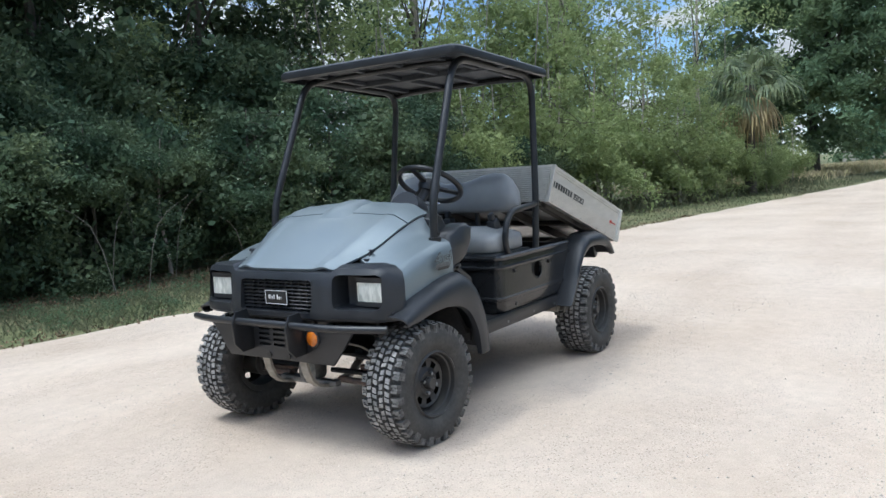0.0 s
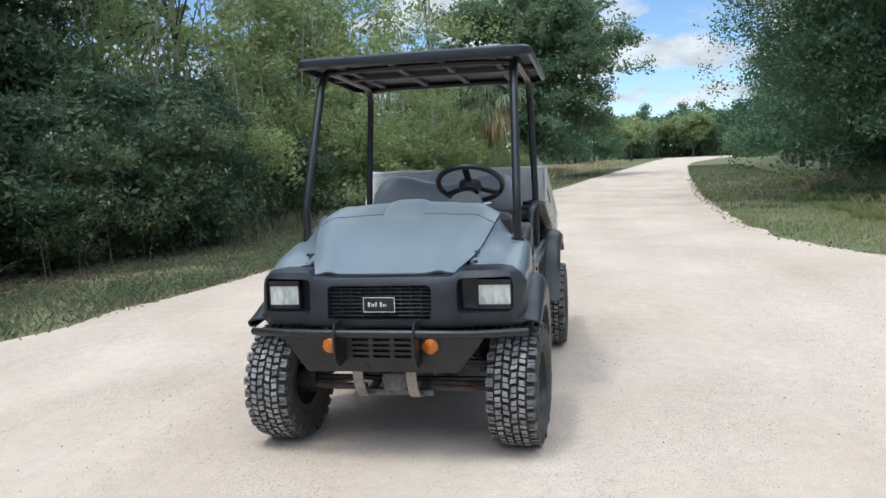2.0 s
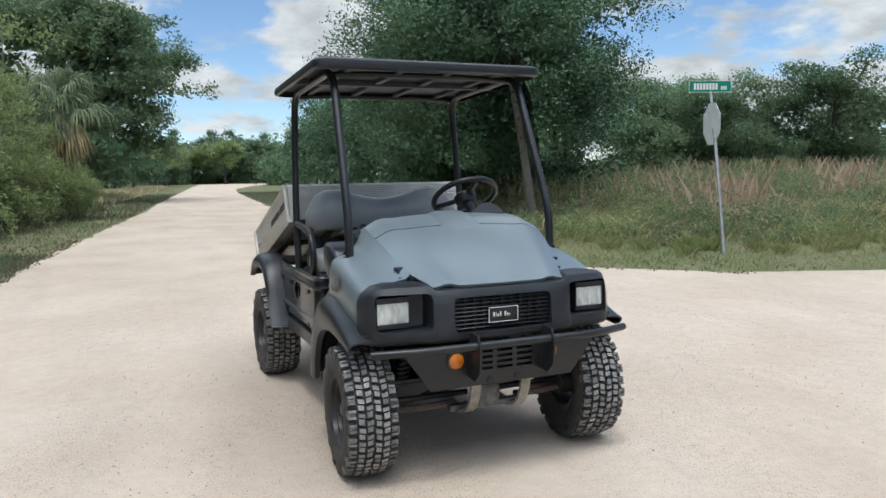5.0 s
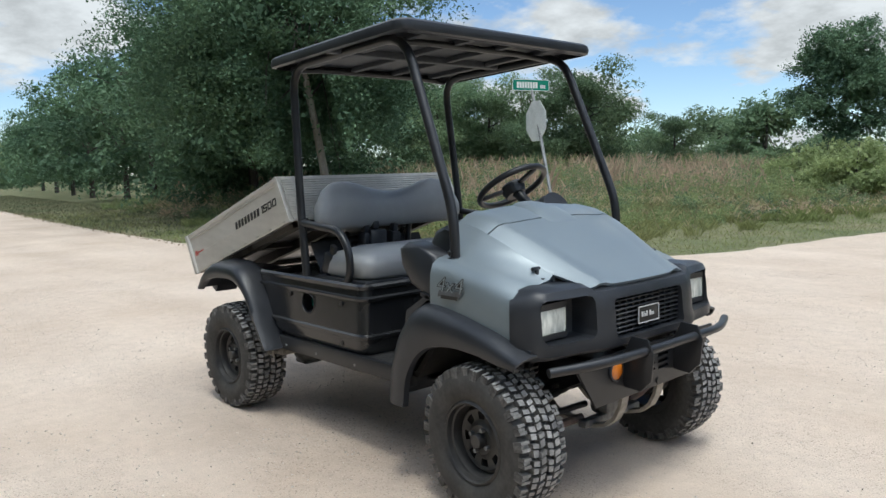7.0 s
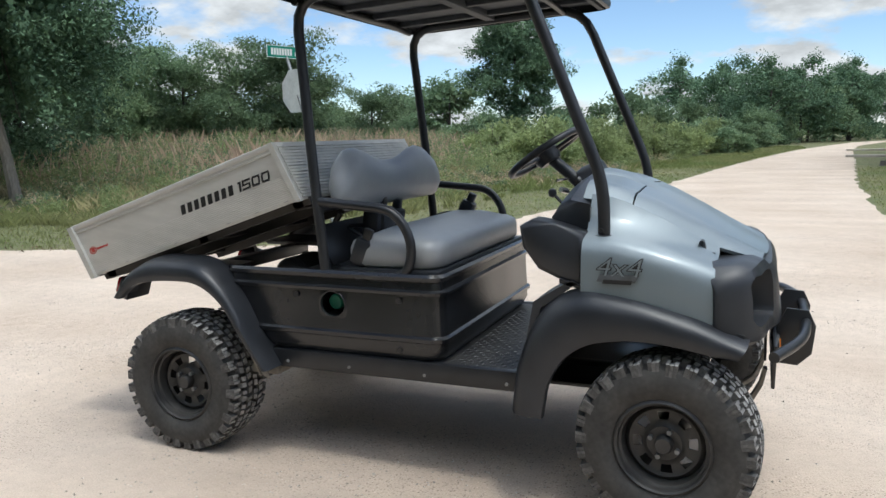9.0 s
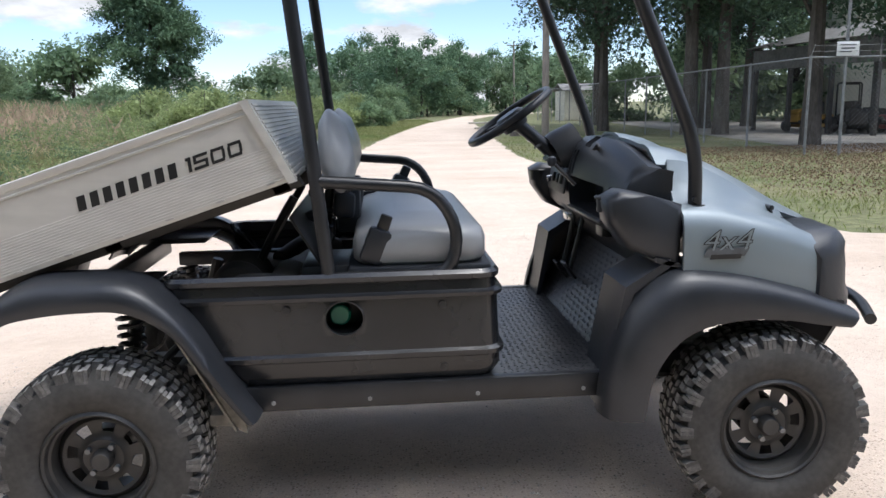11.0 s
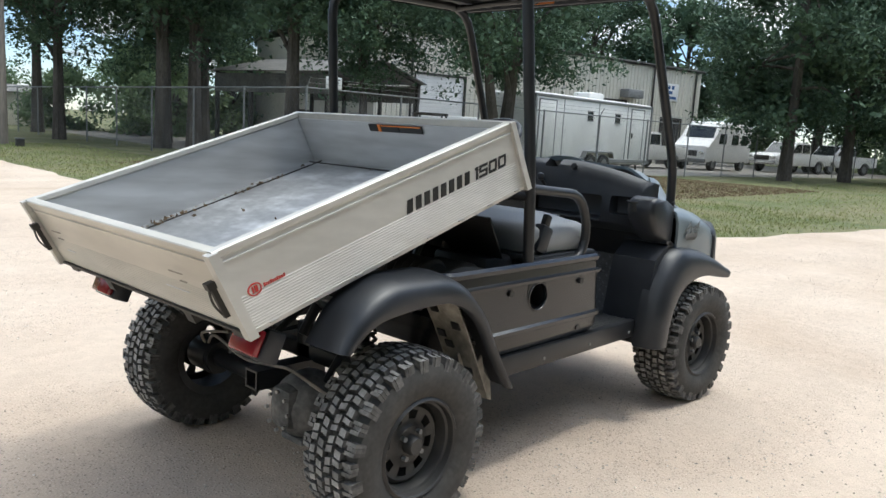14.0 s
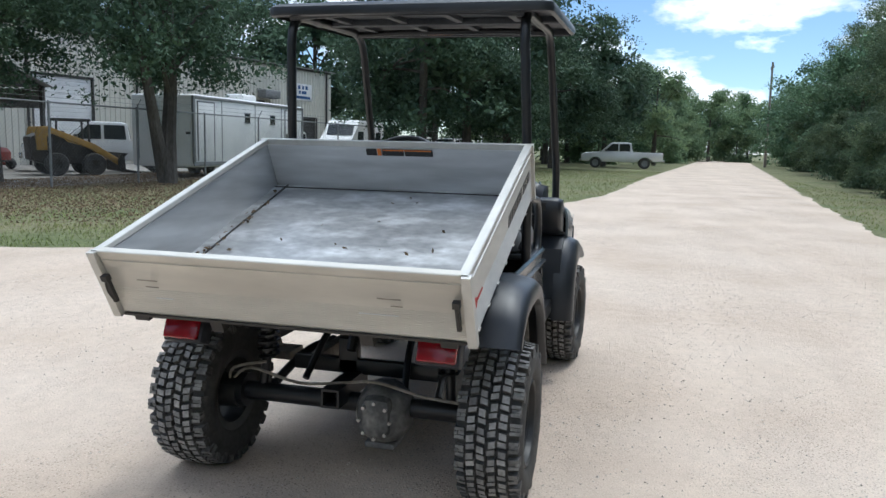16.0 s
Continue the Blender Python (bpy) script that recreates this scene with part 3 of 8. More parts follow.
def crown_leaves(n, clumps, spread, size, hang=0.0, aspect=0.5, rng=None):
    """Corners of n leaves gathered round clump centres (rows of x, y, z)."""
    rng = rng or RNG
    c = clumps[rng.integers(0, len(clumps), n)]
    d = rng.normal(size=(n, 3))
    d *= np.minimum(1, 1.7 / np.linalg.norm(d, axis=1, keepdims=True))
    p = c + d * spread * rng.uniform(0.4, 1.1, (n, 1)) * np.array([1, 1, 0.7])
    nrm = rng.normal(size=(n, 3)) + np.array([0, 0, 0.9])
    nrm /= np.linalg.norm(nrm, axis=1, keepdims=True)
    u = np.cross(nrm, rng.normal(size=(n, 3)))
    u /= np.linalg.norm(u, axis=1, keepdims=True)
    u[:, 2] -= hang
    v = np.cross(nrm, u)
    s = size * rng.uniform(0.55, 1.3, (n, 1))
    L, W = u * s, v * s * aspect
    return np.stack([p - L, p + W * 0.9 - L * 0.1, p + L, p - W * 0.9 - L * 0.1], 1).reshape(-1, 3)


def clump_centres(n, rx, ry, rz, cz, hollow=0.55, lump=0.28, seed=0, floor=0.0):
    """Places of twig ends, gathered into flat drooping boughs round an uneven, partly hollow crown."""
    rng = np.random.default_rng(seed)
    m = max(18, n // 11)
    d = rng.normal(size=(m * 4, 3))
    d /= np.linalg.norm(d, axis=1, keepdims=True)
    k = np.array([1 + lump * 2.2 * noise.noise((a * 1.8 + seed, b * 1.8, c * 1.8)) for a, b, c in d])
    r = (hollow + (1 - hollow) * rng.random(m * 4) ** 0.6) * k * 0.93
    b = d * r[:, None] * np.array([rx, ry, rz]) + np.array([0, 0, cz])
    gap = np.array([noise.noise((a * 0.55 + seed * 3, e * 0.55, c * 0.55)) for a, e, c in b])
    b = b[(b[:, 2] > floor) & (gap > -0.22)][:m]
    w = rng.uniform(0.6, 1.35, len(b))
    i = rng.integers(0, len(b), n)
    e = rng.normal(size=(n, 3)) * w[i, None] * np.array([rx * 0.155, ry * 0.155, min(rx, rz) * 0.075])
    e[:, 2] -= 0.45 * (e[:, 0] ** 2 + e[:, 1] ** 2) / (0.3 * rx)
    p = b[i] + e
    p[:, 2] = np.maximum(p[:, 2], floor)
    return p


def limbs(height, tips, r0, lean=(0, 0), seed=0, fork=0.35, bend=0.25, seg=7):
    """A tapered trunk and limbs that reach towards some of the twig ends."""
    rng = random.Random(seed)
    bm, arms = bmesh.new(), []
    top = Vector((lean[0], lean[1], height))
    mid = Vector((lean[0] * 0.45 + rng.uniform(-bend, bend) * 0.4, lean[1] * 0.45 + rng.uniform(-bend, bend) * 0.4, height * 0.5))
    tube([(0, 0, -0.1), (mid.x * 0.3, mid.y * 0.3, height * 0.18), mid, top], r0, seg, bm, 4, [r0 * 1.35, r0, r0 * 0.75, r0 * 0.25])
    for t in tips:
        t = Vector(t)
        f = rng.uniform(fork, 0.92)
        s = mid * (f / 0.5) if f < 0.5 else mid.lerp(top, (f - 0.5) / 0.5)
        m = s.lerp(t, 0.5) + Vector((rng.uniform(-.3, .3), rng.uniform(-.3, .3), rng.uniform(0, .4)))
        r = r0 * (0.5 - 0.35 * f)
        arms.append(tube([s, m, t], r, 5, None, 3, [r, r * 0.6, r * 0.22]))
    return bm, arms


def tree(name, label, at, height, rx, ry, crown, leaves, size, leaf_mat, bark=BARK, r0=0.14, seed=0, category="tree", group="",
         bare=0.3, hollow=0.55, spread=0.22, clumps=260, lean=(0, 0), n_limbs=12, hang=0.0, lump=0.28, aspect=0.5, rz=0, view_gap=None):
    """Trunk, limbs and a crown of single leaves, with gaps and an uneven outline. crown: its height, hanging from the tree's top."""
    ob = thing(name, label, category, at, rz, group)
    cz = height - crown / 2
    cc = clump_centres(clumps, rx, ry, crown / 2, cz, hollow, lump, seed, bare)
    rng = np.random.default_rng(seed + 50)
    tips = cc[rng.permutation(len(cc))[:n_limbs]]
    stem, arms = limbs(height * 0.86, tips, r0, lean, seed)
    part("trunk", stem, bark, ob)
    for arm in arms:
        part("limb", arm, BARK, ob)
    cc = cc + np.array([lean[0] * 1.1, lean[1] * 1.1, 0])
    inner = cc * np.array([0.72, 0.72, 0.9]) + np.array([0, 0, cz * 0.1])
    co = [crown_leaves(leaves, cc, spread, size, hang, aspect, rng), crown_leaves(leaves // 5, inner, spread * 1.4, size * 1.9, 0.1, 0.6, rng)]
    co = np.concatenate(co)
    if view_gap:  # leaves cut away towards the camera so that the trunk shows
        mid = co.reshape(-1, 4, 3).mean(1)
        axis = mid[:, 2:3] / (height * 0.86) * np.array([lean])
        q = mid[:, :2] - axis
        ahead = q[:, 0] * view_gap[0] + q[:, 1] * view_gap[1]
        aside = abs(q[:, 1] * view_gap[0] - q[:, 0] * view_gap[1])
        hole = (ahead > -0.35) & (aside < 0.75 - 0.06 * mid[:, 2] + 0.12 * ahead) & (mid[:, 2] < view_gap[2]) & (rng.random(len(mid)) < 0.97)
        co = co.reshape(-1, 4, 3)[~hole].reshape(-1, 3)
    quads("crown", co, leaf_mat, ob)
    return ob

# ---- the utility vehicle: nose to +x, its left to +y, ground under it at z 0 ----
CAR = thing("utility_vehicle", "silver-blue utility cart with black roof and tipped aluminium bed", "utility vehicle")
WX, WY, WZ = 0.975, 0.572, 0.286
TYRE_R, TYRE_W = 0.291, 0.214


def tyre_mesh():
    h = TYRE_W / 2
    prof = [(0.150, -0.085), (0.160, -0.100), (0.195, -h - 0.005), (0.235, -h - 0.007), (0.258, -h + 0.004), (0.268, -h + 0.03), (0.272, -0.04), (0.273, 0),
            (0.272, 0.04), (0.268, h - 0.03), (0.258, h - 0.004), (0.235, h + 0.007), (0.195, h + 0.005), (0.160, 0.100), (0.150, 0.085), (0.165, 0.06), (0.22, 0.05), (0.22, -0.05), (0.165, -0.06)]
    bm = lathe(prof, 48)
    return bm


def tread_meshes():
    """Small siped blocks in staggered columns over the crown, and arched lugs that wrap the shoulders."""
    bm, lug = bmesh.new(), bmesh.new()
    h, n = TYRE_W / 2, 30

    def block(bm, a0, a1, y0, y1, r0, r1, skew=0.0):
        vs = []
        for r, sh in ((r0, 0.0), (r1, 0.14)):
            da, dy = (a1 - a0) * sh / 2, (y1 - y0) * sh / 2
            for a, y in ((a0 + da, y0 + dy), (a1 - da, y0 + dy), (a1 - da, y1 - dy), (a0 + da, y1 - dy)):
                aa = a + skew * (y - (y0 + y1) / 2)
                rr = r - 0.16 * max(0, abs(y) - (h - 0.050))
                vs.append(bm.verts.new((rr * math.cos(aa), y, rr * math.sin(aa))))
        for f in ((4, 5, 6, 7), (0, 1, 5, 4), (1, 2, 6, 5), (2, 3, 7, 6), (3, 0, 4, 7)):
            bm.faces.new([vs[i] for i in f])

    st = 2 * math.pi / n
    for k in range(n):
        a = k * st
        w = .04 * math.sin(k * 2.4)
        for o, y0, y1, sk in ((.02, -.032, -.002, -.8), (.36, .002, .032, .8), (.58, -.068, -.036, .6), (.84, .036, .068, -.6)):
            top = TYRE_R + (.002 if abs(y0 + y1) < .05 else .001)
            block(bm, a + o * st, a + (o + .33 + w) * st, y0, y1, .268, top, sk)
            block(bm, a + (o + .38 + w) * st, a + (o + .80) * st, y0 + (.004 if y0 > 0 else 0), y1 - (.004 if y0 < 0 else 0), .268, top, sk)
        for s in (-1, 1):
            a = (k + (s > 0) * .5) * st
            e = h + (.004 if k % 2 else -.001)
            y0, y1 = sorted((s * .072, s * e))
            # each shoulder lug is an arch of two prongs and an outer bridge
            for p0, p1 in ((.04, .26), (.48, .70)):
                block(lug, a + p0 * st, a + p1 * st, y0, y1, .244, TYRE_R - .002)
            yb = sorted((s * (e - .014), s * e))
            block(lug, a + .26 * st, a + .48 * st, yb[0], yb[1], .244, TYRE_R - .003)
            ya = sorted((s * .074, s * (e - .012)))
            block(lug, a + .26 * st, a + .48 * st, ya[0], ya[1], .255, TYRE_R - .008)
    return bm, lug


def rim_mesh():
    """Steel barrel of the wheel seen from +y: outer lip, step and bead seat."""
    prof = [(0.158, 0.098), (0.150, 0.105), (0.144, 0.100), (0.141, 0.080), (0.134, 0.076), (0.130, 0.060), (0.128, -0.088), (0.158, -0.098), (0.162, -0.088), (0.140, -0.07), (0.140, 0.06), (0.158, 0.09)]
    return lathe(prof, 40)


def disc_mesh():
    """Pressed steel wheel disc with eight vent holes."""
    bm = bmesh.new()
    steps = [(0.024, 0.040), (0.030, 0.052), (0.056, 0.054), (0.064, 0.046), (0.076, 0.042), (0.104, 0.042), (0.114, 0.048), (0.124, 0.040), (0.131, 0.030)]
    n = 48
    vs = [[bm.verts.new((r * math.cos(2 * math.pi * k / n), y, r * math.sin(2 * math.pi * k / n))) for k in range(n)] for r, y in steps]
    for i in range(len(steps) - 1):
        for k in range(n):
            if i == 4 and k % 6 in (1, 2, 3):
                continue
            bm.faces.new((vs[i][k], vs[i + 1][k], vs[i + 1][(k + 1) % n], vs[i][(k + 1) % n]))
    return thick(bm, 0.004)


def wheel(name, at, flip, label):
    w = new(name)
    w.parent = CAR
    w.matrix_parent_inverse = Matrix()
    w.location = at
    # the front wheels are turned a little to the vehicle's right
    w.rotation_euler = (0, radians(random.uniform(0, 30)), (math.pi if flip else 0) - (radians(4) if at[0] > 0 else 0))
    tagged(w, label)
    return w


w0 = wheel("wheel", (WX, WY - 0.004, WZ), False, "black steel wheel with a knobbly dusty off-road tyre")
part("tyre", tyre_mesh(), RUBBER, w0, "black rubber tyre")
crown_blocks, shoulder_lugs = tread_meshes()
for nm, blocks, top, lb in (("tread", crown_blocks, TREAD, "dusty grey tread blocks"), ("shoulder_tread", shoulder_lugs, LUG_TOP, "dusty rubber shoulder lugs")):
    q = part(nm, blocks, top, w0, lb, 20)
    q.data.materials.append(LUG)
    for f in q.data.polygons:
        f.material_index = 0 if f.index % 5 == 0 else 1
    tagged(q, kind="stuff")
part("rim", rim_mesh(), RIM, w0, "black steel rim with vent holes", 35)
part("disc", disc_mesh(), RIM, w0, "black pressed steel disc with eight vent holes", 35)
part("hub", merged(lathe([(0.0001, 0.082), (0.024, 0.082), (0.030, 0.074), (0.030, 0.0), (0.0001, 0.0)], 20), cyl((0, -0.12, 0), (0, 0.0, 0), 0.068, 24)), RIM, w0)
for k in range(4):
    a = math.pi / 4 + k * math.pi / 2
    part("lug_nut", cyl((0.046 * math.cos(a), 0.05, 0.046 * math.sin(a)), (0.046 * math.cos(a), 0.070, 0.046 * math.sin(a)), 0.0085, 6), GALV, w0)
for x, y, flip in ((WX, -WY - 0.008, True), (-WX, WY + 0.014, False), (-WX, -WY + 0.004, True)):
    w = wheel("wheel", (x, y, WZ), flip, "black steel wheel with a knobbly dusty off-road tyre")
    for c in w0.children:
        q = c.copy()
        scene.collection.objects.link(q)
        q.parent = w


def sub(name, bm, material, parent=CAR, label="", smooth=40):
    return part(name, bm, material, parent, label, smooth)


# -- hood, cowl and front side panels --
def lerp_table(t, table):
    for (a, va), (b, vb) in zip(table, table[1:]):
        if t <= b:
            k = (t - a) / (b - a)
            k = max(0.0, min(1.0, k))
            return va + (vb - va) * k
    return table[-1][1]


HOOD_C = [(0.66, 1.120), (0.74, 1.106), (0.80, 1.083), (0.90, 1.040), (1.00, 0.990), (1.08, 0.944), (1.15, 0.897), (1.20, 0.864), (1.235, 0.842)]
HOOD_E = [(0.66, 1.052), (0.74, 1.045), (0.80, 1.028), (0.90, 0.985), (1.00, 0.930), (1.08, 0.893), (1.15, 0.868), (1.20, 0.852), (1.235, 0.838)]
HOOD_Y = [(0.66, 0.450), (0.74, 0.452), (0.80, 0.448), (0.90, 0.430), (1.00, 0.405), (1.08, 0.378), (1.15, 0.350), (1.20, 0.330), (1.235, 0.318)]


def hood_point(x, s):
    yc, zc, ze = lerp_table(x, HOOD_Y), lerp_table(x, HOOD_C), lerp_table(x, HOOD_E)
    a = abs(s)
    ridge = 0.012 * math.exp(-((a - 0.80) / 0.10) ** 2)
    return (x + 0.025 * (1 - a * a) * (x > 1.1) * (x - 1.1) / 0.135, yc * s, zc - (zc - ze) * (0.45 * a ** 2 + 0.55 * a ** 6) + ridge * (a < 1))


SS = [k / 12 for k in range(-12, 13)]
hood = sub("hood", thick(sheet([[hood_point(x, s) for s in SS] for x in (0.829, 0.84, 0.86, 0.89, 0.92, 0.96, 1.0, 1.04, 1.08, 1.12, 1.16, 1.20, 1.235)]), -0.012), PAINT, label="silver-blue hood with a raised centre crease", smooth=60)
sub("cowl", thick(sheet([[hood_point(x, s) for s in SS] for x in (0.665, 0.69, 0.72, 0.75, 0.78, 0.805, 0.823)]), -0.012), PAINT, label="silver-blue cowl panel behind the hood", smooth=60)
sub("cowl_bulge", thick(sheet([[(x, y, lerp_table(x, HOOD_C) + 0.016 * k * (1 - (y / 0.1) ** 4)) for y in (-0.1, -0.085, -0.05, 0, 0.05, 0.085, 0.1)] for x, k in ((0.66, .9), (0.70, 1), (0.76, 1), (0.82, .8), (0.86, .3), (0.89, 0))]), -0.01), PAINT, hood, "raised centre of the hood", 60)

for s in (-1, 1):
    rows = []
    for x in (0.695, 0.74, 0.80, 0.86, 0.92, 0.98, 1.03, 1.07, 1.105):
        ye, ze = lerp_table(x, HOOD_Y) + 0.003, lerp_table(x, HOOD_E) - 0.003
        zt = lerp_table(x, [(0.69, 0.945), (0.80, 0.938), (0.95, 0.905), (1.05, 0.872), (1.12, 0.842)])
        yo = lerp_table(x, [(0.69, 0.612), (0.95, 0.616), (1.05, 0.608), (1.12, 0.600)])
        zb = lerp_table(x, [(0.69, 0.745), (1.05, 0.69), (1.12, 0.66)])
        rows.append([(x, s * y, z) for y, z in ((ye - .01, ze - .03), (ye, ze), (ye + .02, (ze * 2 + zt) / 3 - .004), (0.52 if x < 1.06 else .48, zt), (yo - .04, zt - .008), (yo - .015, zt - .026), (yo - .003, zt - .06), (yo, zt - .11), (yo, zb))])
    p = sub("side_panel", thick(sheet(rows), 0.012 * s), PAINT, label="silver-blue front side panel", smooth=60)
    # badge: 4x4 with a shaded band
    m = pose(0.815, s * 0.634, 0.848, 90, 0, 180 if s > 0 else 0) @ Matrix.Diagonal((0.80, 0.80, 0.5, 1))
    letters("badge_outline", "4x4", 0.108, 0.0006, INK_AND_SHADE, p, m @ Matrix.Translation((0.0, 0.004, -0.0008)), "black outline of the 4x4 badge", 1.12, 0.25, 0.0022)
    letters("badge", "4x4", 0.108, 0.0012, PAINT, p, m @ Matrix.Translation((0.0, 0.004, 0)), "4x4 badge in body colour", 1.12, 0.25, -0.0012)
    part("badge_band", moved(slab([(-.082, -.052), (.07, -.052), (.088, -.020), (-.07, -.020)], "z", -0.001, 0.0006), m), DECALGREY, p, "grey shaded band")
    part("badge_bar", moved(slab([(-.06, -.060), (.055, -.060), (.06, -.043), (-.055, -.043)], "z", -0.001, 0.001), m), INK_AND_SHADE, p, "black bar of small writing")
    # rubber hood latch
    yl = -.408 if s < 0 else .387
    part("hood_latch", merged(tube([(1.068, yl, 0.868), (1.062, yl, 0.89), (1.056, yl - s * .003, 0.912)], 0.009, 8), cyl((1.055, yl + .02, 0.914), (1.055, yl - .02, 0.914), 0.008, 8), box(1.035, 1.10, yl - .015, yl + .015, 0.868, 0.882, 0.006)), PLASTIC, hood, "black rubber T-handle latch")


# -- black nose: grille, lamp housings, lower valance --
def nose():
    FX = [(0, 1.302), (0.27, 1.299), (0.315, 1.290), (0.345, 1.274), (0.40, 1.262), (0.50, 1.250), (0.56, 1.232), (0.60, 1.190), (0.622, 1.135)]
    rows = []
    for s in (-0.622, -.612, -.60, -.58, -.56, -.53, -.50, -.45, -.40, -.37, -.345, -.33, -.315, -.29, -.27, -.15, 0, .15, .27, .29, .315, .33, .345, .37, .40, .45, .50, .53, .56, .58, .60, .612, .622):
        a = abs(s)
        fx = lerp_table(a, FX)
        mid = max(0.0, min(1.0, (0.345 - a) / 0.03))
        zt = 0.848 * mid + (1 - mid) * lerp_table(a, [(0.33, .868), (0.5, .868), (0.56, .860), (0.60, .83), (0.622, .79)])
        zb = 0.615
        k = max(0.0, min(1.0, (a - 0.50) / 0.11))
        back = min(fx - (0.10 + 0.05 * (1 - mid)) * (1 - k) - 0.022, 1.094 + 0.10 * mid + 0.02 * max(0.0, (a - 0.60) / 0.022))
        rows.append([(back, s, zt - .004), (max(back + .004, fx - .06 - .02 * mid), s, zt), (max(back + .008, fx - .025), s, zt - .012), (fx - .008, s, zt - .04), (fx, s, zt - .09), (fx + .004, s, 0.70), (fx + .012, s, 0.66), (fx + .010, s, 0.63), (fx - .01, s, zb), (back, s, zb)])
    bm = bmesh.new()
    sheet(rows, bm, closed=True)
    n = len(rows[0])
    bm.verts.ensure_lookup_table()
    bm.faces.new([bm.verts[i] for i in range(n)])
    bm.faces.new([bm.verts[len(rows) * n - 1 - i] for i in range(n)])
    ob = sub("nose", bm, PLASTIC, label="black moulded plastic front fascia", smooth=50)
    cuts = [box(1.255, 1.5, -0.245, 0.225, 0.652, 0.802, 0.02)]
    for s in (-1, 1):
        lo, hi = sorted((s * 0.335, s * 0.572))
        cuts.append(box(1.165, 1.5, lo, hi, 0.672, 0.828, 0.025))
    cut(ob, *cuts)
    return ob


NOSE = nose()
part("grille_back", box(1.235, 1.256, -.25, .23, .645, .81), INK_AND_SHADE, NOSE)
for k in range(8):
    z = 0.664 + k * 0.0175
    part("grille_slat", box(1.262, 1.284, -.243, .223, z, z + 0.0055, 0.002, 1), PLASTIC, NOSE)
for k in range(9):
    y = -0.19 + k * 0.045
    part("grille_upright", box(1.258, 1.276, y, y + 0.005, .655, .80), PLASTIC, NOSE)
plate = part("nameplate", box(1.283, 1.292, -0.085, 0.063, 0.682, 0.752, 0.006), INK_AND_SHADE, NOSE, "black nameplate with a silver rim")
bmn = merged(box(1.290, 1.294, -.083, .061, .747, .750), box(1.290, 1.294, -.083, .061, .684, .687), box(1.290, 1.294, -.083, -.080, .686, .748), box(1.290, 1.294, .058, .061, .686, .748))
part("rim_line", bmn, WHITE_INK, plate, "silver rim")
for k, (y0, y1, h) in enumerate(((-.052, -.042, .022), (-.038, -.035, .022), (-.031, -.023, .014), (-.019, -.011, .022), (.003, .013, .022), (.017, .025, .014), (.029, .033, .014))):
    part("emblem_bar", box(1.290, 1.2945, -0.018 + y0 + .008, -0.018 + y1 + .008, .707, .707 + h, .002, 1), WHITE_INK, plate)
for s in (-1, 1):
    lo, hi = sorted((s * 0.420, s * 0.560))
    lamp = part("headlamp", box(1.150, 1.186, lo - .008, hi + .008, .680, .810, .01), PLASTIC, NOSE, "rectangular headlamp in a black recess")
    part("reflector", moved(thick(sheet([[(1.190 - 0.02 * math.cos(u * 1.5) * math.cos(v * 1.5), lo + (hi - lo) * (u + 1) / 2, .69 + .11 * (v + 1) / 2) for v in (-1, -.5, 0, .5, 1)] for u in (-1, -.6, -.2, .2, .6, 1)]), .003), Matrix()), REFLECT, lamp, "bright ribbed reflector", 60)
    part("bulb", moved(lathe([(0.0001, .02), (.012, .016), (.02, 0), (.0001, -.004)], 14, axis="x"), Matrix.Translation((1.184, (lo + hi) / 2, .745))), WHITE, lamp, "frosted bulb")
    part("lens", box(1.197, 1.205, lo, hi, .700, .790, .008), LENS, lamp, "opaque pale fluted lens").visible_shadow = False
    part("lens_frame", merged(box(1.190, 1.207, lo - .006, hi + .006, .789, .812), box(1.190, 1.207, lo - .006, hi + .006, .680, .701), box(1.190, 1.207, lo - .006, lo, .69, .80), box(1.190, 1.207, hi, hi + .006, .69, .80)), PLASTIC, lamp)


# -- fender flares --
def flare(name, outer, inner, s, y_in, y_out, label):
    n = 40
    def along(pts, t):
        d = [0]
        for a, b in zip(pts, pts[1:]):
            d.append(d[-1] + math.hypot(b[0] - a[0], b[1] - a[1]))
        return tuple(lerp_table(t * d[-1], list(zip(d, [p[i] for p in pts]))) for i in (0, 1))
    def smooth_line(pts):
        q = [Vector((*p, 0)) for p in pts]
        return [(v.x, v.y) for v in rounded(q, 0.09, 5)]
    o, i_ = smooth_line(outer), smooth_line(inner)
    rows = []
    for k in range(n + 1):
        a, b = along(o, k / n), along(i_, k / n)
        mix = lambda f: (a[0] + (b[0] - a[0]) * f, a[1] + (b[1] - a[1]) * f)
        rows.append([(mix(f)[0], s * y, mix(f)[1]) for f, y in ((0, y_in - .03), (0, y_in), (.06, y_in + (y_out - y_in) * .45), (.18, y_in + (y_out - y_in) * .8), (.42, y_out), (.8, y_out + .002), (1.0, y_out - .004), (1.03, y_out - .03))])
    return sub(name, thick(sheet(rows), 0.008), PLASTIC, label=label, smooth=60)


F_OUT = [(0.455, 0.34), (0.47, 0.50), (0.54, 0.68), (0.66, 0.782), (0.87, 0.758), (1.07, 0.700), (1.15, 0.662), (1.215, 0.640)]
F_IN = [(0.575, 0.335), (0.595, 0.47), (0.66, 0.565), (0.73, 0.608), (0.86, 0.632), (1.00, 0.622), (1.10, 0.602), (1.185, 0.592)]
R_OUT = [(-1.315, 0.64), (-1.25, 0.742), (-1.13, 0.815), (-0.84, 0.812), (-0.71, 0.69), (-0.62, 0.52), (-0.53, 0.385)]
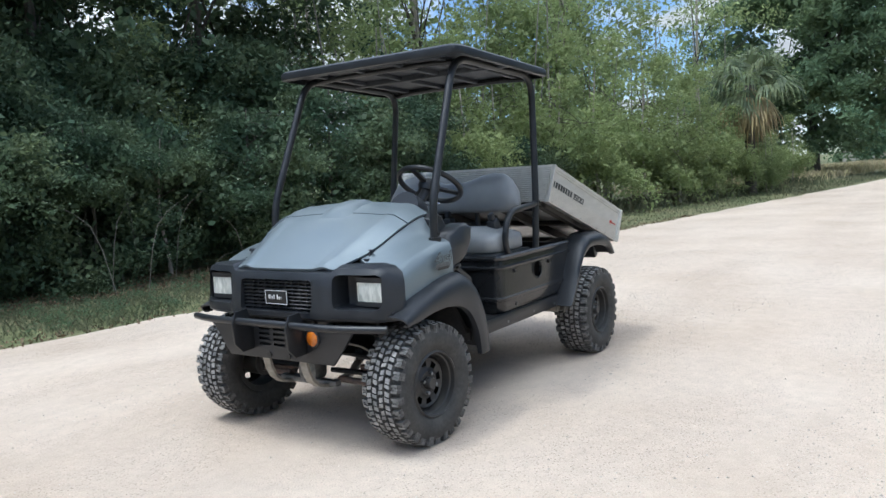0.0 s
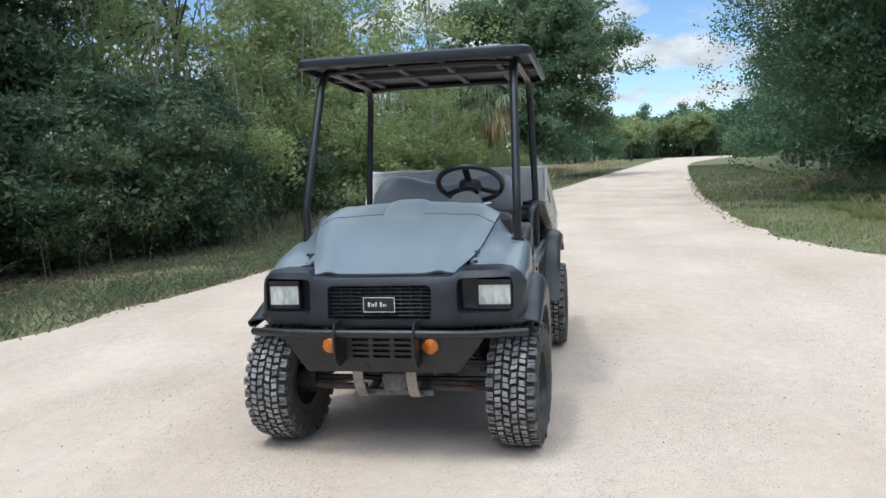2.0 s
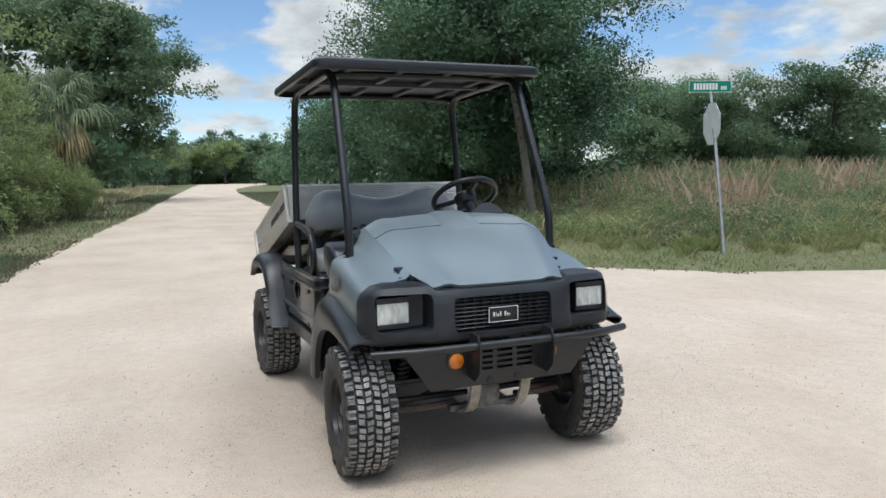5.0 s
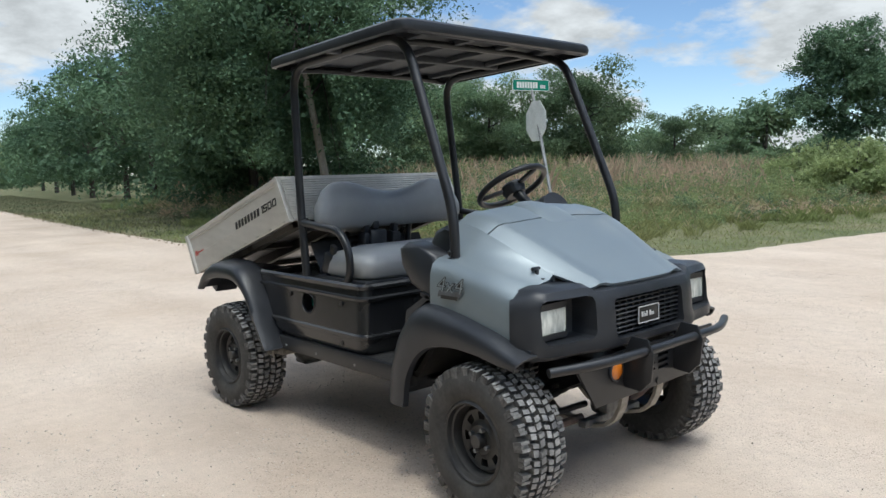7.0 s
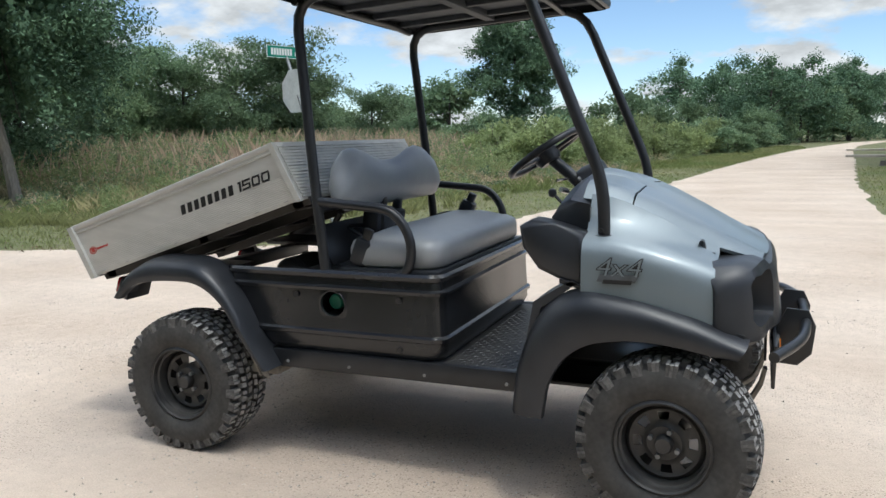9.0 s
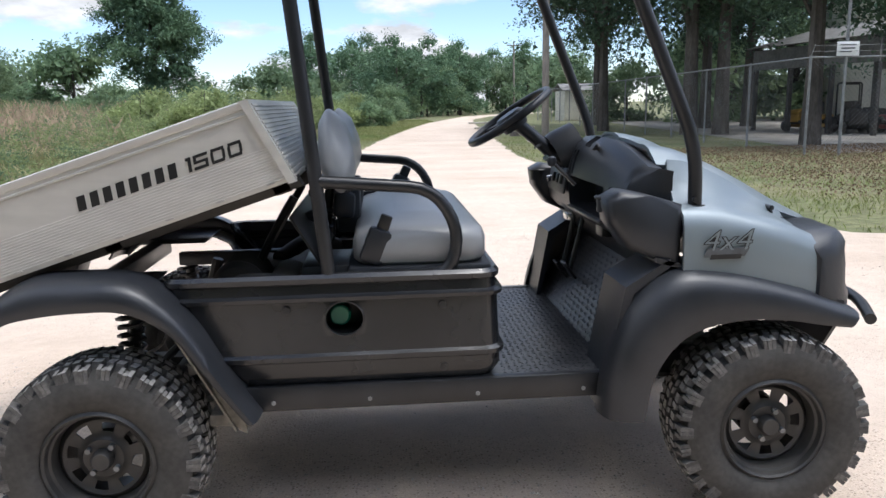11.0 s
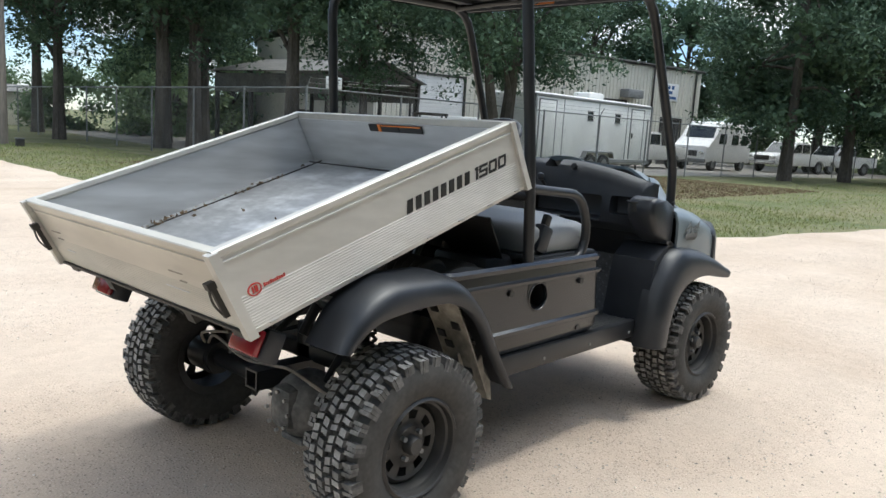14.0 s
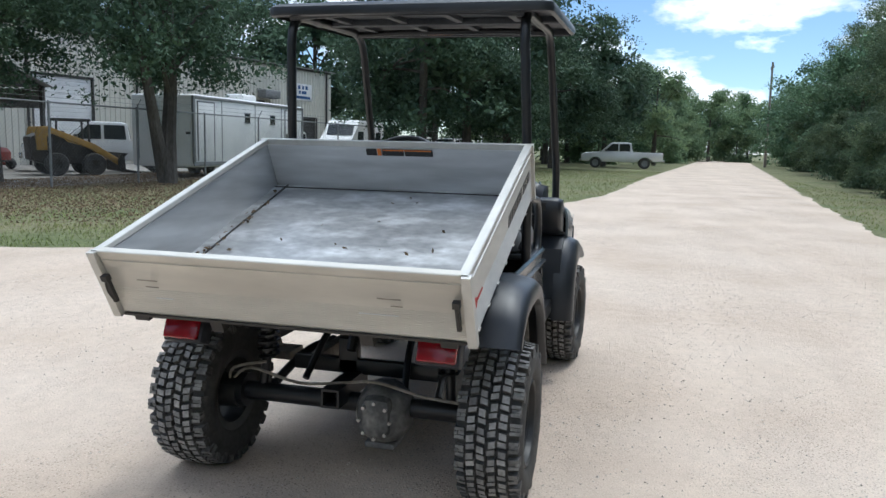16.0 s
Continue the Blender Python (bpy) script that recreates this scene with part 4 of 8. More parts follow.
R_IN = [(-1.27, 0.63), (-1.19, 0.70), (-1.05, 0.722), (-0.86, 0.725), (-0.745, 0.655), (-0.652, 0.505), (-0.562, 0.385)]
for s in (-1, 1):
    flare("front_flare", F_OUT, F_IN, s, 0.605, 0.685, "black plastic front fender flare")
    flare("rear_flare", R_OUT, R_IN, s, 0.56, 0.675, "black plastic rear fender flare")
    # inner wings
    lo, hi = sorted((s * 0.40, s * 0.61))
    sub("inner_wing", merged(slab([(.46, .35), (.475, .35), (.555, .70), (.68, .79), (.66, .80), (.53, .72)], "y", lo, hi), slab([(.62, .79), (1.2, .64), (1.2, .655), (.62, .805)], "y", lo, hi)), PLASTIC, label="black inner wing")
    lo, hi = sorted((s * 0.30, s * 0.57))
    sub("rear_wing", slab([(-1.20, .735), (-.86, .735), (-.84, .755), (-1.22, .755)], "y", lo, hi, bevel=.004), PLASTIC, label="black plastic shelf under the bed")


# -- floor pan, sills, frame --
floor_pan = sub("floor_pan", slab([(0.10, 0.448), (0.515, 0.448), (0.715, 0.70), (0.715, 0.665), (0.53, 0.425), (0.10, 0.425)], "y", -0.555, 0.565), DIAMOND, label="black rubber tread-plate floor and sloping footboard")
bmr = bmesh.new()
for i in range(40):
    for j in range(31):
        q = 0.190 + j * 0.0205
        k = max(0.0, q - 0.515)
        x, y, z, c, sn = min(q, 0.515) + k * 0.62, -0.535 + i * 0.0272, 0.4485 + k * 0.785, (1.0 if k == 0 else 0.62), (0.0 if k == 0 else 0.785)
        if x > 0.70:
            continue
        d = 0.008 if (i + j) % 2 else -0.008
        v = [bmr.verts.new((x + a * c - b * sn, y + e, z + a * sn + b * c)) for a, e, b in ((-.008, -d, .0006), (.003, -.004, .004), (.008, d, .0006), (-.003, .004, .004))]
        bmr.faces.new(v)
tagged(sub("tread_studs", bmr, STUD, floor_pan, "raised studs", 0), kind="stuff")
for s in (-1, 1):
    lo, hi = sorted((s * 0.535, s * 0.572))
    sill = sub("sill", box(-0.60, 0.50, lo, hi, 0.378, 0.452, 0.005), STEEL_BLACK, label="black steel side sill")
    for x in (-.5, -.22, .1, .42):
        part("bolt", cyl((x, s * .570, .405), (x, s * .575, .405), .007, 6), GALV, sill)
    lo, hi = sorted((s * 0.20, s * 0.25))
    rail = sub("frame_rail", box(-.84, -.08, lo, hi, 0.36, 0.42, 0.006), RAIL, label="dusty tan frame rail")
    part("front_rail", box(-.08, 1.0, lo + .002, hi - .002, 0.362, 0.418, 0.006), STEEL_BLACK, rail, "black front end of the rail")
    lo, hi = sorted((s * 0.40, s * 0.56))
    part("rear_bracket", merged(slab([(-.70, .50), (-.655, .52), (-.565, .40), (-.585, .345), (-.66, .40)], "y", s * .545, s * .551), box(-.69, -.56, lo, hi, .335, .372, .006)), RAIL, rail, "dusty tan steel bracket")

for s in (-1, 1):
    arc = [(-.875, .742), (-.80, .705), (-.735, .60), (-.665, .47), (-.60, .345)]
    liner = sub("wheel_liner", thick(sheet([[(x, s * y, z) for y in (.47, .52, .57, .618)] for x, z in arc]), .006), DUSTY, label="dusty grey-tan liner behind the rear wheel", smooth=60)
    for f, y in ((.34, .51), (.46, .58), (.62, .52), (.80, .57), (.55, .50)):
        k = f * 4
        i = int(k)
        x, z = arc[i][0] + (arc[i + 1][0] - arc[i][0]) * (k - i), arc[i][1] + (arc[i + 1][1] - arc[i][1]) * (k - i)
        # no hole is cut: a black block stands for the slot's shade
        part("slot", moved(box(-.014, .014, -.016, .016, -.006, .006), pose(x - .004, s * y, z - .003, 0, 60, 0)), INK_AND_SHADE, liner, "black block painted in for a shaded slot")
    part("torn_edge", slab([(-.665, .47), (-.60, .345), (-.572, .33), (-.585, .40), (-.62, .44), (-.64, .50)], "y", s * .60, s * .606), DUSTY, liner, "torn lower edge of the liner")

# added sheet, no known part: keeps bright sand from showing under the floor
sub("under_tray", box(.30, 1.02, -.46, .46, .385, .40, .003), STEEL_BLACK, label="added black sheet that blocks the bright ground under the floor")

# -- body tub under the seat --
def ring(x0, x1, y0, y1, z, r=0.06, n=5, split=()):
    pts = []
    for cx, cy, a0 in ((x1 - r, y1 - r, 0), (x0 + r, y1 - r, 90), (x0 + r, y0 + r, 180), (x1 - r, y0 + r, 270)):
        for k in range(n + 1):
            a = radians(a0 + 90 * k / n)
            pts.append((cx + r * math.cos(a), cy + r * math.sin(a), z))
        if a0 in (0, 180):
            pts += [(x, y1 if a0 == 0 else y0, z) for x in (split if a0 == 0 else reversed(split))]
    return pts


rows = [ring(lerp_table(z, [(.45, -.605), (.52, -.66), (.66, -.755), (.70, -.785), (.76, -.80)]) + 0.02 * g, .175 - g, -.568 + g, .578 - g, z, split=(-.230, -.340)) for z, g in ((.45, .02), (.475, .006), (.49, .0), (.522, .0), (.528, -.010), (.542, -.011), (.550, .0), (.60, .003), (.66, .005), (.700, .006), (.705, -.006), (.716, -.008), (.723, .008), (.750, .010), (.756, .002), (.770, .001), (.781, .010), (.776, .020), (.74, .03))]
tub_bm = sheet(rows, closed=True)
bmesh.ops.delete(tub_bm, geom=[f for f in tub_bm.faces if all(-.345 < v.co.x < -.225 and .599 < v.co.z < .701 and abs(v.co.y) > .5 for v in f.verts)], context="FACES")
# the rear wall stays low, so that light shows under the bed
bmesh.ops.delete(tub_bm, geom=[f for f in tub_bm.faces if f.calc_center_median().x < -.5 and abs(f.calc_center_median().y) < .52 and f.calc_center_median().z > .60], context="FACES")
tub = sub("seat_tub", tub_bm, TUBMAT, label="glossy black moulded plastic tub with raised beads", smooth=35)
for s in (-1, 1):
    yy = s * .573 + .005
    bez = bmesh.new()
    turn = [(math.cos(radians(135 - 22.5 * k)), math.sin(radians(135 - 22.5 * k))) for k in range(16)]
    outer = [(-.285 + c / max(abs(c) / .063, abs(d) / .054), .65 + d / max(abs(c) / .063, abs(d) / .054)) for c, d in turn]
    inner = [(-.285 + .055 * c, .65 + .051 * d) for c, d in turn]
    loops = [[bez.verts.new((x, yy + s * o, z)) for x, z in pts] for pts, o in ((outer, -.010), (outer, -.0034), (inner, -.002), (inner, -.016))]
    for la, lb in zip(loops, loops[1:]):
        for k in range(16):
            bez.faces.new((la[k], la[(k + 1) % 16], lb[(k + 1) % 16], lb[k]))
    hole = part("filler_bezel", bez, TUBMAT, tub, "black rim of the filler opening")
    lo, hi = sorted((yy - s * .012, yy - s * .12))
    part("filler_pocket", merged(box(-.345, -.225, lo, hi, .598, .602), box(-.345, -.225, lo, hi, .698, .702), box(-.347, -.343, lo, hi, .60, .70), box(-.227, -.223, lo, hi, .60, .70), box(-.345, -.225, yy - s * .12 - .002, yy - s * .12 + .002, .60, .70)), INK_AND_SHADE, hole, "dark filler pocket")
    part("filler_lip", tube([(-.285 + .056 * math.cos(a), yy - s * .001, .65 + .052 * math.sin(a)) for a in (k * math.pi / 12 for k in range(25))], .003, 6, sub=1), TUBMAT, hole, "round raised lip")
    if s < 0:
        part("filler_cap", moved(lathe([(.0001, -.012), (.026, -.012), (.032, -.006), (.032, .03), (.0001, .03)], 18), Matrix.Translation((-.300, yy + .060, .648))), GREENCAP, hole, "green filler cap inside the pocket")
    for x, z in ((0.0, .68), (0.0, .492), (-.45, .68)):
        part("plug", cyl((x, yy - s * .004, z), (x, yy + s * .003, z), .012, 12), INK_AND_SHADE, tub)
part("tub_inner", box(-.53, -.15, -.50, .51, .47, .48), INK_AND_SHADE, tub)
engine = sub("engine", merged(moved(lathe([(.0001, -.12), (.07, -.12), (.085, -.10)] + [(.085 - .012 * (k % 2), -.09 + .018 * k) for k in range(11)] + [(.08, .11), (.0001, .11)], 22), Matrix.Translation((-.62, -.24, .70))), moved(lathe([(.0001, -.10), (.05, -.10), (.062, -.085), (.062, .08), (.0001, .08)], 18), Matrix.Translation((-.47, -.30, .70))), cyl((-.45, -.25, .67), (-.45, -.02, .67), .07, 18), box(-.72, -.40, -.05, .32, .50, .70, .03), tube([(-.55, .1, .70), (-.45, .25, .74), (-.35, .35, .70)], .03, 10), tube([(-.7, -.35, .62), (-.6, -.42, .74), (-.4, -.40, .72)], .02, 8)), MACHINE_DARK, label="dark engine and hoses under the raised bed")
part("air_box", box(-.42, -.25, -.42, -.15, .68, .78, .02), PLASTIC, engine, "black plastic air box")

# -- seats --
def cushion(x0, x1, y0, y1, z0, z1, dome=0.015):
    rows = []
    for z, g in ((z0, .02), (z0 + .02, .0), (z1 - .045, .0), (z1 - .02, .008), (z1 - .006, .03), (z1, .06)):
        rows.append(ring(x0 + g, x1 - g, y0 + g, y1 - g, z, .07 if g < .05 else .05))
    rows.append(ring(x0 + .12, x1 - .12, y0 + .14, y1 - .14, z1 + dome, .05))
    bm = sheet(rows, closed=True)
    n = len(rows[0])
    bm.verts.ensure_lookup_table()
    bm.faces.new([bm.verts[i] for i in range(n)])
    bm.faces.new([bm.verts[len(rows) * n - 1 - i] for i in range(n)])
    return bm


seat = sub("seat_cushion", cushion(-.255, .142, -.515, .525, .785, .905, .024), VINYL, label="grey vinyl bench cushion, paler on its ends", smooth=60)
part("seat_base", merged(box(-.27, .15, -.53, .54, .765, .79, .008)), PLASTIC, seat)
for s in (-1, 1):
    lo, hi = sorted((s * .513 + .005, s * .517 + .005))
    part("faded_end", slab([(-.18, .80), (.08, .80), (.06, .865), (-.16, .865)], "y", lo, hi), VINYL_PALE, seat, "paler end patch")


def backrest():
    """Two rounded humps joined in the middle, leaning back."""
    rows = []
    prof = [(-.52, .0), (-.505, .55), (-.46, .82), (-.40, .96), (-.33, 1.0), (-.24, .95), (-.15, .84), (-.06, .77), (0.0, .76), (.06, .77), (.15, .84), (.24, .95), (.33, 1.0), (.40, .96), (.46, .82), (.505, .55), (.52, .0)]
    H, z0 = 0.245, 1.0
    for y, k in prof:
        top = z0 + H * max(k, .30)
        low = z0 + (0.03 if abs(y) > .46 else 0.0)
        e = min(1.0, (0.52 - abs(y)) / 0.05)
        t = 0.016 + 0.036 * e ** 0.5
        c = []
        for f in (0, .08, .3, .6, .85, .96, 1.0):
            z = low + (top - low) * f
            w = t * (1 - abs(2 * f - 1) ** 3.5) + .006
            c.append((z, w))
        row = [(-.285 - .14 * (z - 1.0) + w, y * .93 - .012, z) for z, w in c] + [(-.285 - .14 * (z - 1.0) - w * .8, y * .93 - .012, z) for z, w in reversed(c)]
        rows.append(row)
    bm = sheet(rows, closed=True)
    n = len(rows[0])
    bm.verts.ensure_lookup_table()
    bm.faces.new([bm.verts[i] for i in range(n)])
    bm.faces.new([bm.verts[len(rows) * n - 1 - i] for i in range(n)])
    return bm


back = sub("backrest", backrest(), VINYL, label="grey vinyl backrest with two humps", smooth=60)
part("back_shell", box(-.335, -.325, -.44, .42, 1.01, 1.13, .004), PLASTIC, back)
for y in (-.16, .14):
    part("back_bracket", pipe([(-.36, y, .76), (-.345, y, .93), (-.325, y, 1.05)], .016, .08), STEEL_BLACK, back)
sub("seat_crossbar", pipe([(-.355, -.54, 1.015), (-.355, .54, 1.015)], .017), STEEL_BLACK, label="black tube behind the backrest")
for x, y, t in ((-.10, .40, 25), (-.27, -.03, 10), (-.29, -.20, 5)):
    sub("seat_belt", merged(moved(box(-.036, .036, -.03, .03, -.02, .065, .016), pose(x, y, .912, 0, t, 0)), moved(box(-.018, .018, -.016, .016, .06, .105, .006), pose(x, y, .912, 0, t, 0)), tube([(x - .02, y, .915), (x - .12, y, .905), (-.33, y, .86)], .010, 6)), PLASTIC, label="black seat belt buckle on the bench")
sub("seat_belt", merged(box(-.315, -.235, -.20, -.09, .84, .99, .015), box(-.30, -.25, -.17, -.13, .99, 1.04, .01)), PLASTIC, label="black belt retractor box behind the middle of the bench")
end_belt = sub("seat_belt", moved(box(-.036, .036, -.026, .026, -.075, .035, .014), pose(-.18, -.49, .865, 0, 22, 0)), PLASTIC, label="black seat belt retractor standing at the end of the bench")
part("tongue", moved(box(-.018, .018, -.012, .012, .03, .078, .006), pose(-.18, -.49, .865, 0, 22, 0)), INK_AND_SHADE, end_belt, "black belt tongue")
sub("seat_apron", moved(box(-.09, .09, -.44, .30, -.004, .004, .002), pose(-.395, 0, .855, 0, 60, 0)), INK_AND_SHADE, label="black rubber flap behind the bench")

# -- roll frame: one bent tube a side, hoops beside the seat --
for s in (-1, 1):
    y = s * .545 + .005
    yt = s * .515 + .005
    side = sub("roof_frame", pipe([(-.325, y, .765), (-.355, y, 1.10), (-.425, yt, 1.815), (.447, yt, 1.852), (.752, y, 1.12), (.756, y, .925)], .0205, .13, 14), STEEL_BLACK, label="black steel roof frame tube")
    part("hip_hoop", pipe([(-.345, y, 1.045), (-.02, y, 1.018), (.055, y, .90), (.03, y, .765), (-.31, y, .763)], .0185, .085, 12), STEEL_BLACK, side, "black tube hip restraint")
    part("foot_plug", merged(cyl((.752, y, .90), (.752, y, .948), .032, 14), cyl((.748, y + s * .014, .965), (.748, y + s * .026, .965), .009, 6)), STEEL_BLACK, side)


# -- roof --
def roof():
    def rect(g, z, r=.06):
        return [(x, y, z + 0.045 * (x + .46) / 1.0) for x, y, _ in ring(-.472 + g, .568 - g, -.632 + g, .625 - g, 0, max(r, .02))]
    rows = [rect(.02, 1.800), rect(.004, 1.805), rect(0, 1.822), rect(.004, 1.842), rect(.018, 1.853), rect(.05, 1.860), rect(.13, 1.864), rect(.15, 1.876), rect(.165, 1.880), rect(.40, 1.886)]
    bm = sheet(rows, closed=True)
    n = len(rows[0])
    bm.verts.ensure_lookup_table()
    bm.faces.new([bm.verts[len(rows) * n - 1 - i] for i in range(n)])
    return sub("roof", bm, ROOFMAT, label="black plastic roof with a raised centre panel", smooth=35)


ROOF = roof()
def roof_z(x, z):
    return z + 0.045 * (x + .46)


part("underside", slab([(-.45, roof_z(-.45, 1.835)), (.545, roof_z(.545, 1.835)), (.545, roof_z(.545, 1.842)), (-.45, roof_z(-.45, 1.842))], "y", -.61, .603), UNDERROOF, ROOF, "dusty underside")
for y in (-.42, -.14, .13, .41):
    part("rib", slab([(-.43, roof_z(-.43, 1.812)), (.52, roof_z(.52, 1.812)), (.52, roof_z(.52, 1.838)), (-.43, roof_z(-.43, 1.838))], "y", y - .018, y + .018, bevel=.004), UNDERROOF, ROOF, "moulded rib")
for x in (-.43, .36):
    part("cross_tube", pipe([(x, -.51, roof_z(x, 1.80)), (x, -.3, roof_z(x, 1.812)), (x, .3, roof_z(x, 1.812)), (x, .52, roof_z(x, 1.80))], .015), STEEL_BLACK, ROOF, "black cross tube")
part("cross_beam", box(-.02, .03, -.60, .595, roof_z(0, 1.805), roof_z(0, 1.838), .005), UNDERROOF, ROOF)
for y0, y1, m, l in ((-.20, -.165, WHITE, "white warning label"), (-.16, -.02, ORANGE_INK, "orange warning label"), (.25, .36, ORANGE_INK, "orange warning label")):
    part("warning_label", moved(box(-.0015, .0015, -y1, -y0, -.012, .012), pose(.50, 0, roof_z(.5, 1.822), 0, 20, 0)), m, ROOF, l)
part("front_beam", box(.505, .53, -.60, .595, roof_z(.5, 1.803), roof_z(.5, 1.84), .004), UNDERROOF, ROOF)


# -- dash and steering --
DASH = [(.70, 1.09), (.672, 1.118), (.63, 1.13), (.592, 1.105), (.566, 1.05), (.552, .99), (.545, .92), (.552, .86), (.585, .825), (.70, .80)]
dash_rows = []
for y in (-.505, -.49, -.45, -.38, -.30, -.15, 0, .15, .30, .40, .46, .49, .51):
    drop = .075 * max(0.0, (abs(y) - .08) / .42) ** 1.6
    dash_rows.append([(x + (.03 if abs(y) > .495 else 0.0) * (x < .69), y, z - drop * max(0.0, (z - .86) / .27)) for x, z in DASH])
dash_bm = sheet(dash_rows, closed=True)
dash_bm.verts.ensure_lookup_table()
dash_bm.faces.new([dash_bm.verts[i] for i in range(len(DASH))])
dash_bm.faces.new([dash_bm.verts[len(dash_rows) * len(DASH) - 1 - i] for i in range(len(DASH))])
dash = sub("dash", dash_bm, PLASTIC, label="black moulded dashboard with an open tray", smooth=50)
cut(dash, box(.40, .655, -.30, .13, .872, .980, .012), box(.40, .62, -.47, -.345, .90, .985, .012), box(.585, .70, -.02, .06, 1.085, 1.2, .008), *[box(.40, .60, y, y + .022, .985, 1.075, .006) for y in (.10, .145)])
part("tray_lip", box(.538, .556, -.30, .13, .857, .870, .005), PLASTIC, dash)
part("dash_knob", merged(cyl((.60, -.12, 1.085), (.575, -.12, 1.10), .010, 10), cyl((.578, -.12, 1.098), (.568, -.12, 1.104), .016, 12)), INK_AND_SHADE, dash, "small black knob")
part("instrument_pod", merged(moved(lathe([(.0001, .05), (.075, .05), (.088, .07), (.095, .05), (.095, -.04), (.0001, -.04)], 28, axis="x"), pose(.585, .27, 1.07, 0, 25, 180))), PLASTIC, dash, "black instrument hood")
part("gauge", moved(lathe([(.0001, .004), (.07, .004), (.07, 0), (.0001, 0)], 24, axis="x"), pose(.542, .27, 1.055, 0, 25, 180)), DARKGLASS, dash, "round gauge")
part("switch_panel", moved(box(-.006, .006, -.13, .13, -.05, .05, .006), pose(.538, .27, .955, 0, 10, 0)), PLASTIC, dash)
for y in (.18, .23, .30):
    part("switch", moved(box(-.012, .0, -.011, .011, -.018, .018, .003), pose(.533, y, .96, 0, 10, 0)), INK_AND_SHADE, dash)
part("ignition", cyl((.515, .36, .945), (.535, .36, .95), .013, 10), CHROME, dash)
for s in (-1, 1):
    lo, hi = sorted((s * .47, s * .60))
    cheek = part("side_pod", slab([(.70, .955), (.60, .985), (.52, 1.0), (.475, .975), (.485, .905), (.54, .83), (.70, .76)], "y", lo, hi, bevel=.022), PLASTIC, dash, "black side pod with a cup recess", 75)
    part("cup_ring", merged(tube([(.505 + .036 * math.cos(a), s * .50 + .036 * math.sin(a), .972) for a in (k * math.pi / 8 for k in range(17))], .005, 6, sub=1), cyl((.505, s * .50, .93), (.505, s * .50, .969), .033, 18)), INK_AND_SHADE, cheek)
for y, z in ((.19, .60), (.33, .575)):
    part("pedal", merged(moved(box(-.006, .006, -.035, .035, -.04, .04, .005), pose(.565, y, z, 0, -35, 0)), tube([(.57, y, z), (.60, y, z + .12), (.63, y, .86)], .009, 6)), INK_AND_SHADE, dash, "black foot pedal on a steel arm")
# solid black slab added for the shade below the dash
part("under_dash", merged(slab([(.70, .83), (.60, .835), (.64, .76), (.71, .69)], "y", -.48, .48), box(.58, .62, -.20, -.12, .795, .835, .006)), INK_AND_SHADE, dash, "black slab standing in for shade below the dash")
part("ash_tray", box(.48, .50, -.12, -.05, .845, .87, .004), CHROME, dash)
SW = Vector((.340, .255, 1.200))
tilt = pose(*SW, 0, 56, 0)
wheel_ob = sub("steering_wheel", moved(merged(lathe([(.176 + .0155 * math.cos(a), .0155 * math.sin(a)) for a in (k * math.pi / 5 for k in range(10))], 40, axis="x")), tilt), STEEL_BLACK, label="black steering wheel tilted towards the driver", smooth=60)
part("spoke_hub", moved(merged(*[moved(box(.004, .02, -.018, .018, .0, .17, .006), Matrix.Rotation(a, 4, "X")) for a in (0, 2.1, -2.1)], lathe([(.0001, -.012), (.05, -.012), (.062, 0), (.062, .02), (.05, .05), (.0001, .05)], 24, axis="x")), tilt), STEEL_BLACK, wheel_ob, "wheel centre and three spokes")
part("column", tube([SW + Vector((.01, 0, -.01)), SW + Vector((.12, 0, -.10)), (.56, .255, 1.0)], .026, 12), PLASTIC, wheel_ob, "steering column")
part("stalk", merged(tube([(.46, .28, 1.09), (.44, .38, 1.10)], .006, 6), tube([(.455, .23, 1.09), (.42, .15, 1.085)], .006, 6), cyl((.45, .10, 1.05), (.47, .14, 1.04), .012, 8)), CHROME, wheel_ob)
lever = sub("shift_lever", tube([(.53, -.02, .96), (.47, -.02, 1.02), (.455, -.02, 1.035)], .007, 6), STEEL_BLACK, label="short gear lever with a round knob")
part("knob", moved(lathe([(.0001, -.02), (.014, -.014), (.018, 0), (.014, .014), (.0001, .02)], 12, axis="z"), Matrix.Translation((.445, -.02, 1.045))), PLASTIC, lever)

# -- bumper, lower plate, tow straps --
BUMP = sub("bumper", pipe([(1.285, -.615, .595), (1.375, -.42, .608), (1.395, -.18, .612), (1.395, .17, .612), (1.375, .41, .605), (1.275, .635, .597)], .0175, .12, 12), STEEL_BLACK, label="black tube bush bumper")
for y in (-.185, .168):
    part("upright", slab([(1.33, .66), (1.40, .655), (1.425, .60), (1.415, .50), (1.37, .455), (1.30, .46), (1.28, .55)], "y", y - .005, y + .005, bevel=.002), STEEL_BLACK, BUMP, "black steel upright plate")
low = sub("lower_plate", slab([(-.50, .575), (-.47, .575), (-.42, .50), (-.36, .415), (.33, .415), (.40, .50), (.45, .575), (.48, .575), (.48, .60), (-.50, .60)], "x", 1.285, 1.297, bevel=.003), STEEL_BLACK, label="black steel skid plate with vent slots and amber lamps")
cut(low, *[box(1.2, 1.4, y, y + .078, z, z + .013, .004, 1) for y in (-.145, -.048, .049) for z in (.480, .505, .530, .555)])
part("vent_back", box(1.262, 1.270, -.18, .16, .46, .58), INK_AND_SHADE, low)
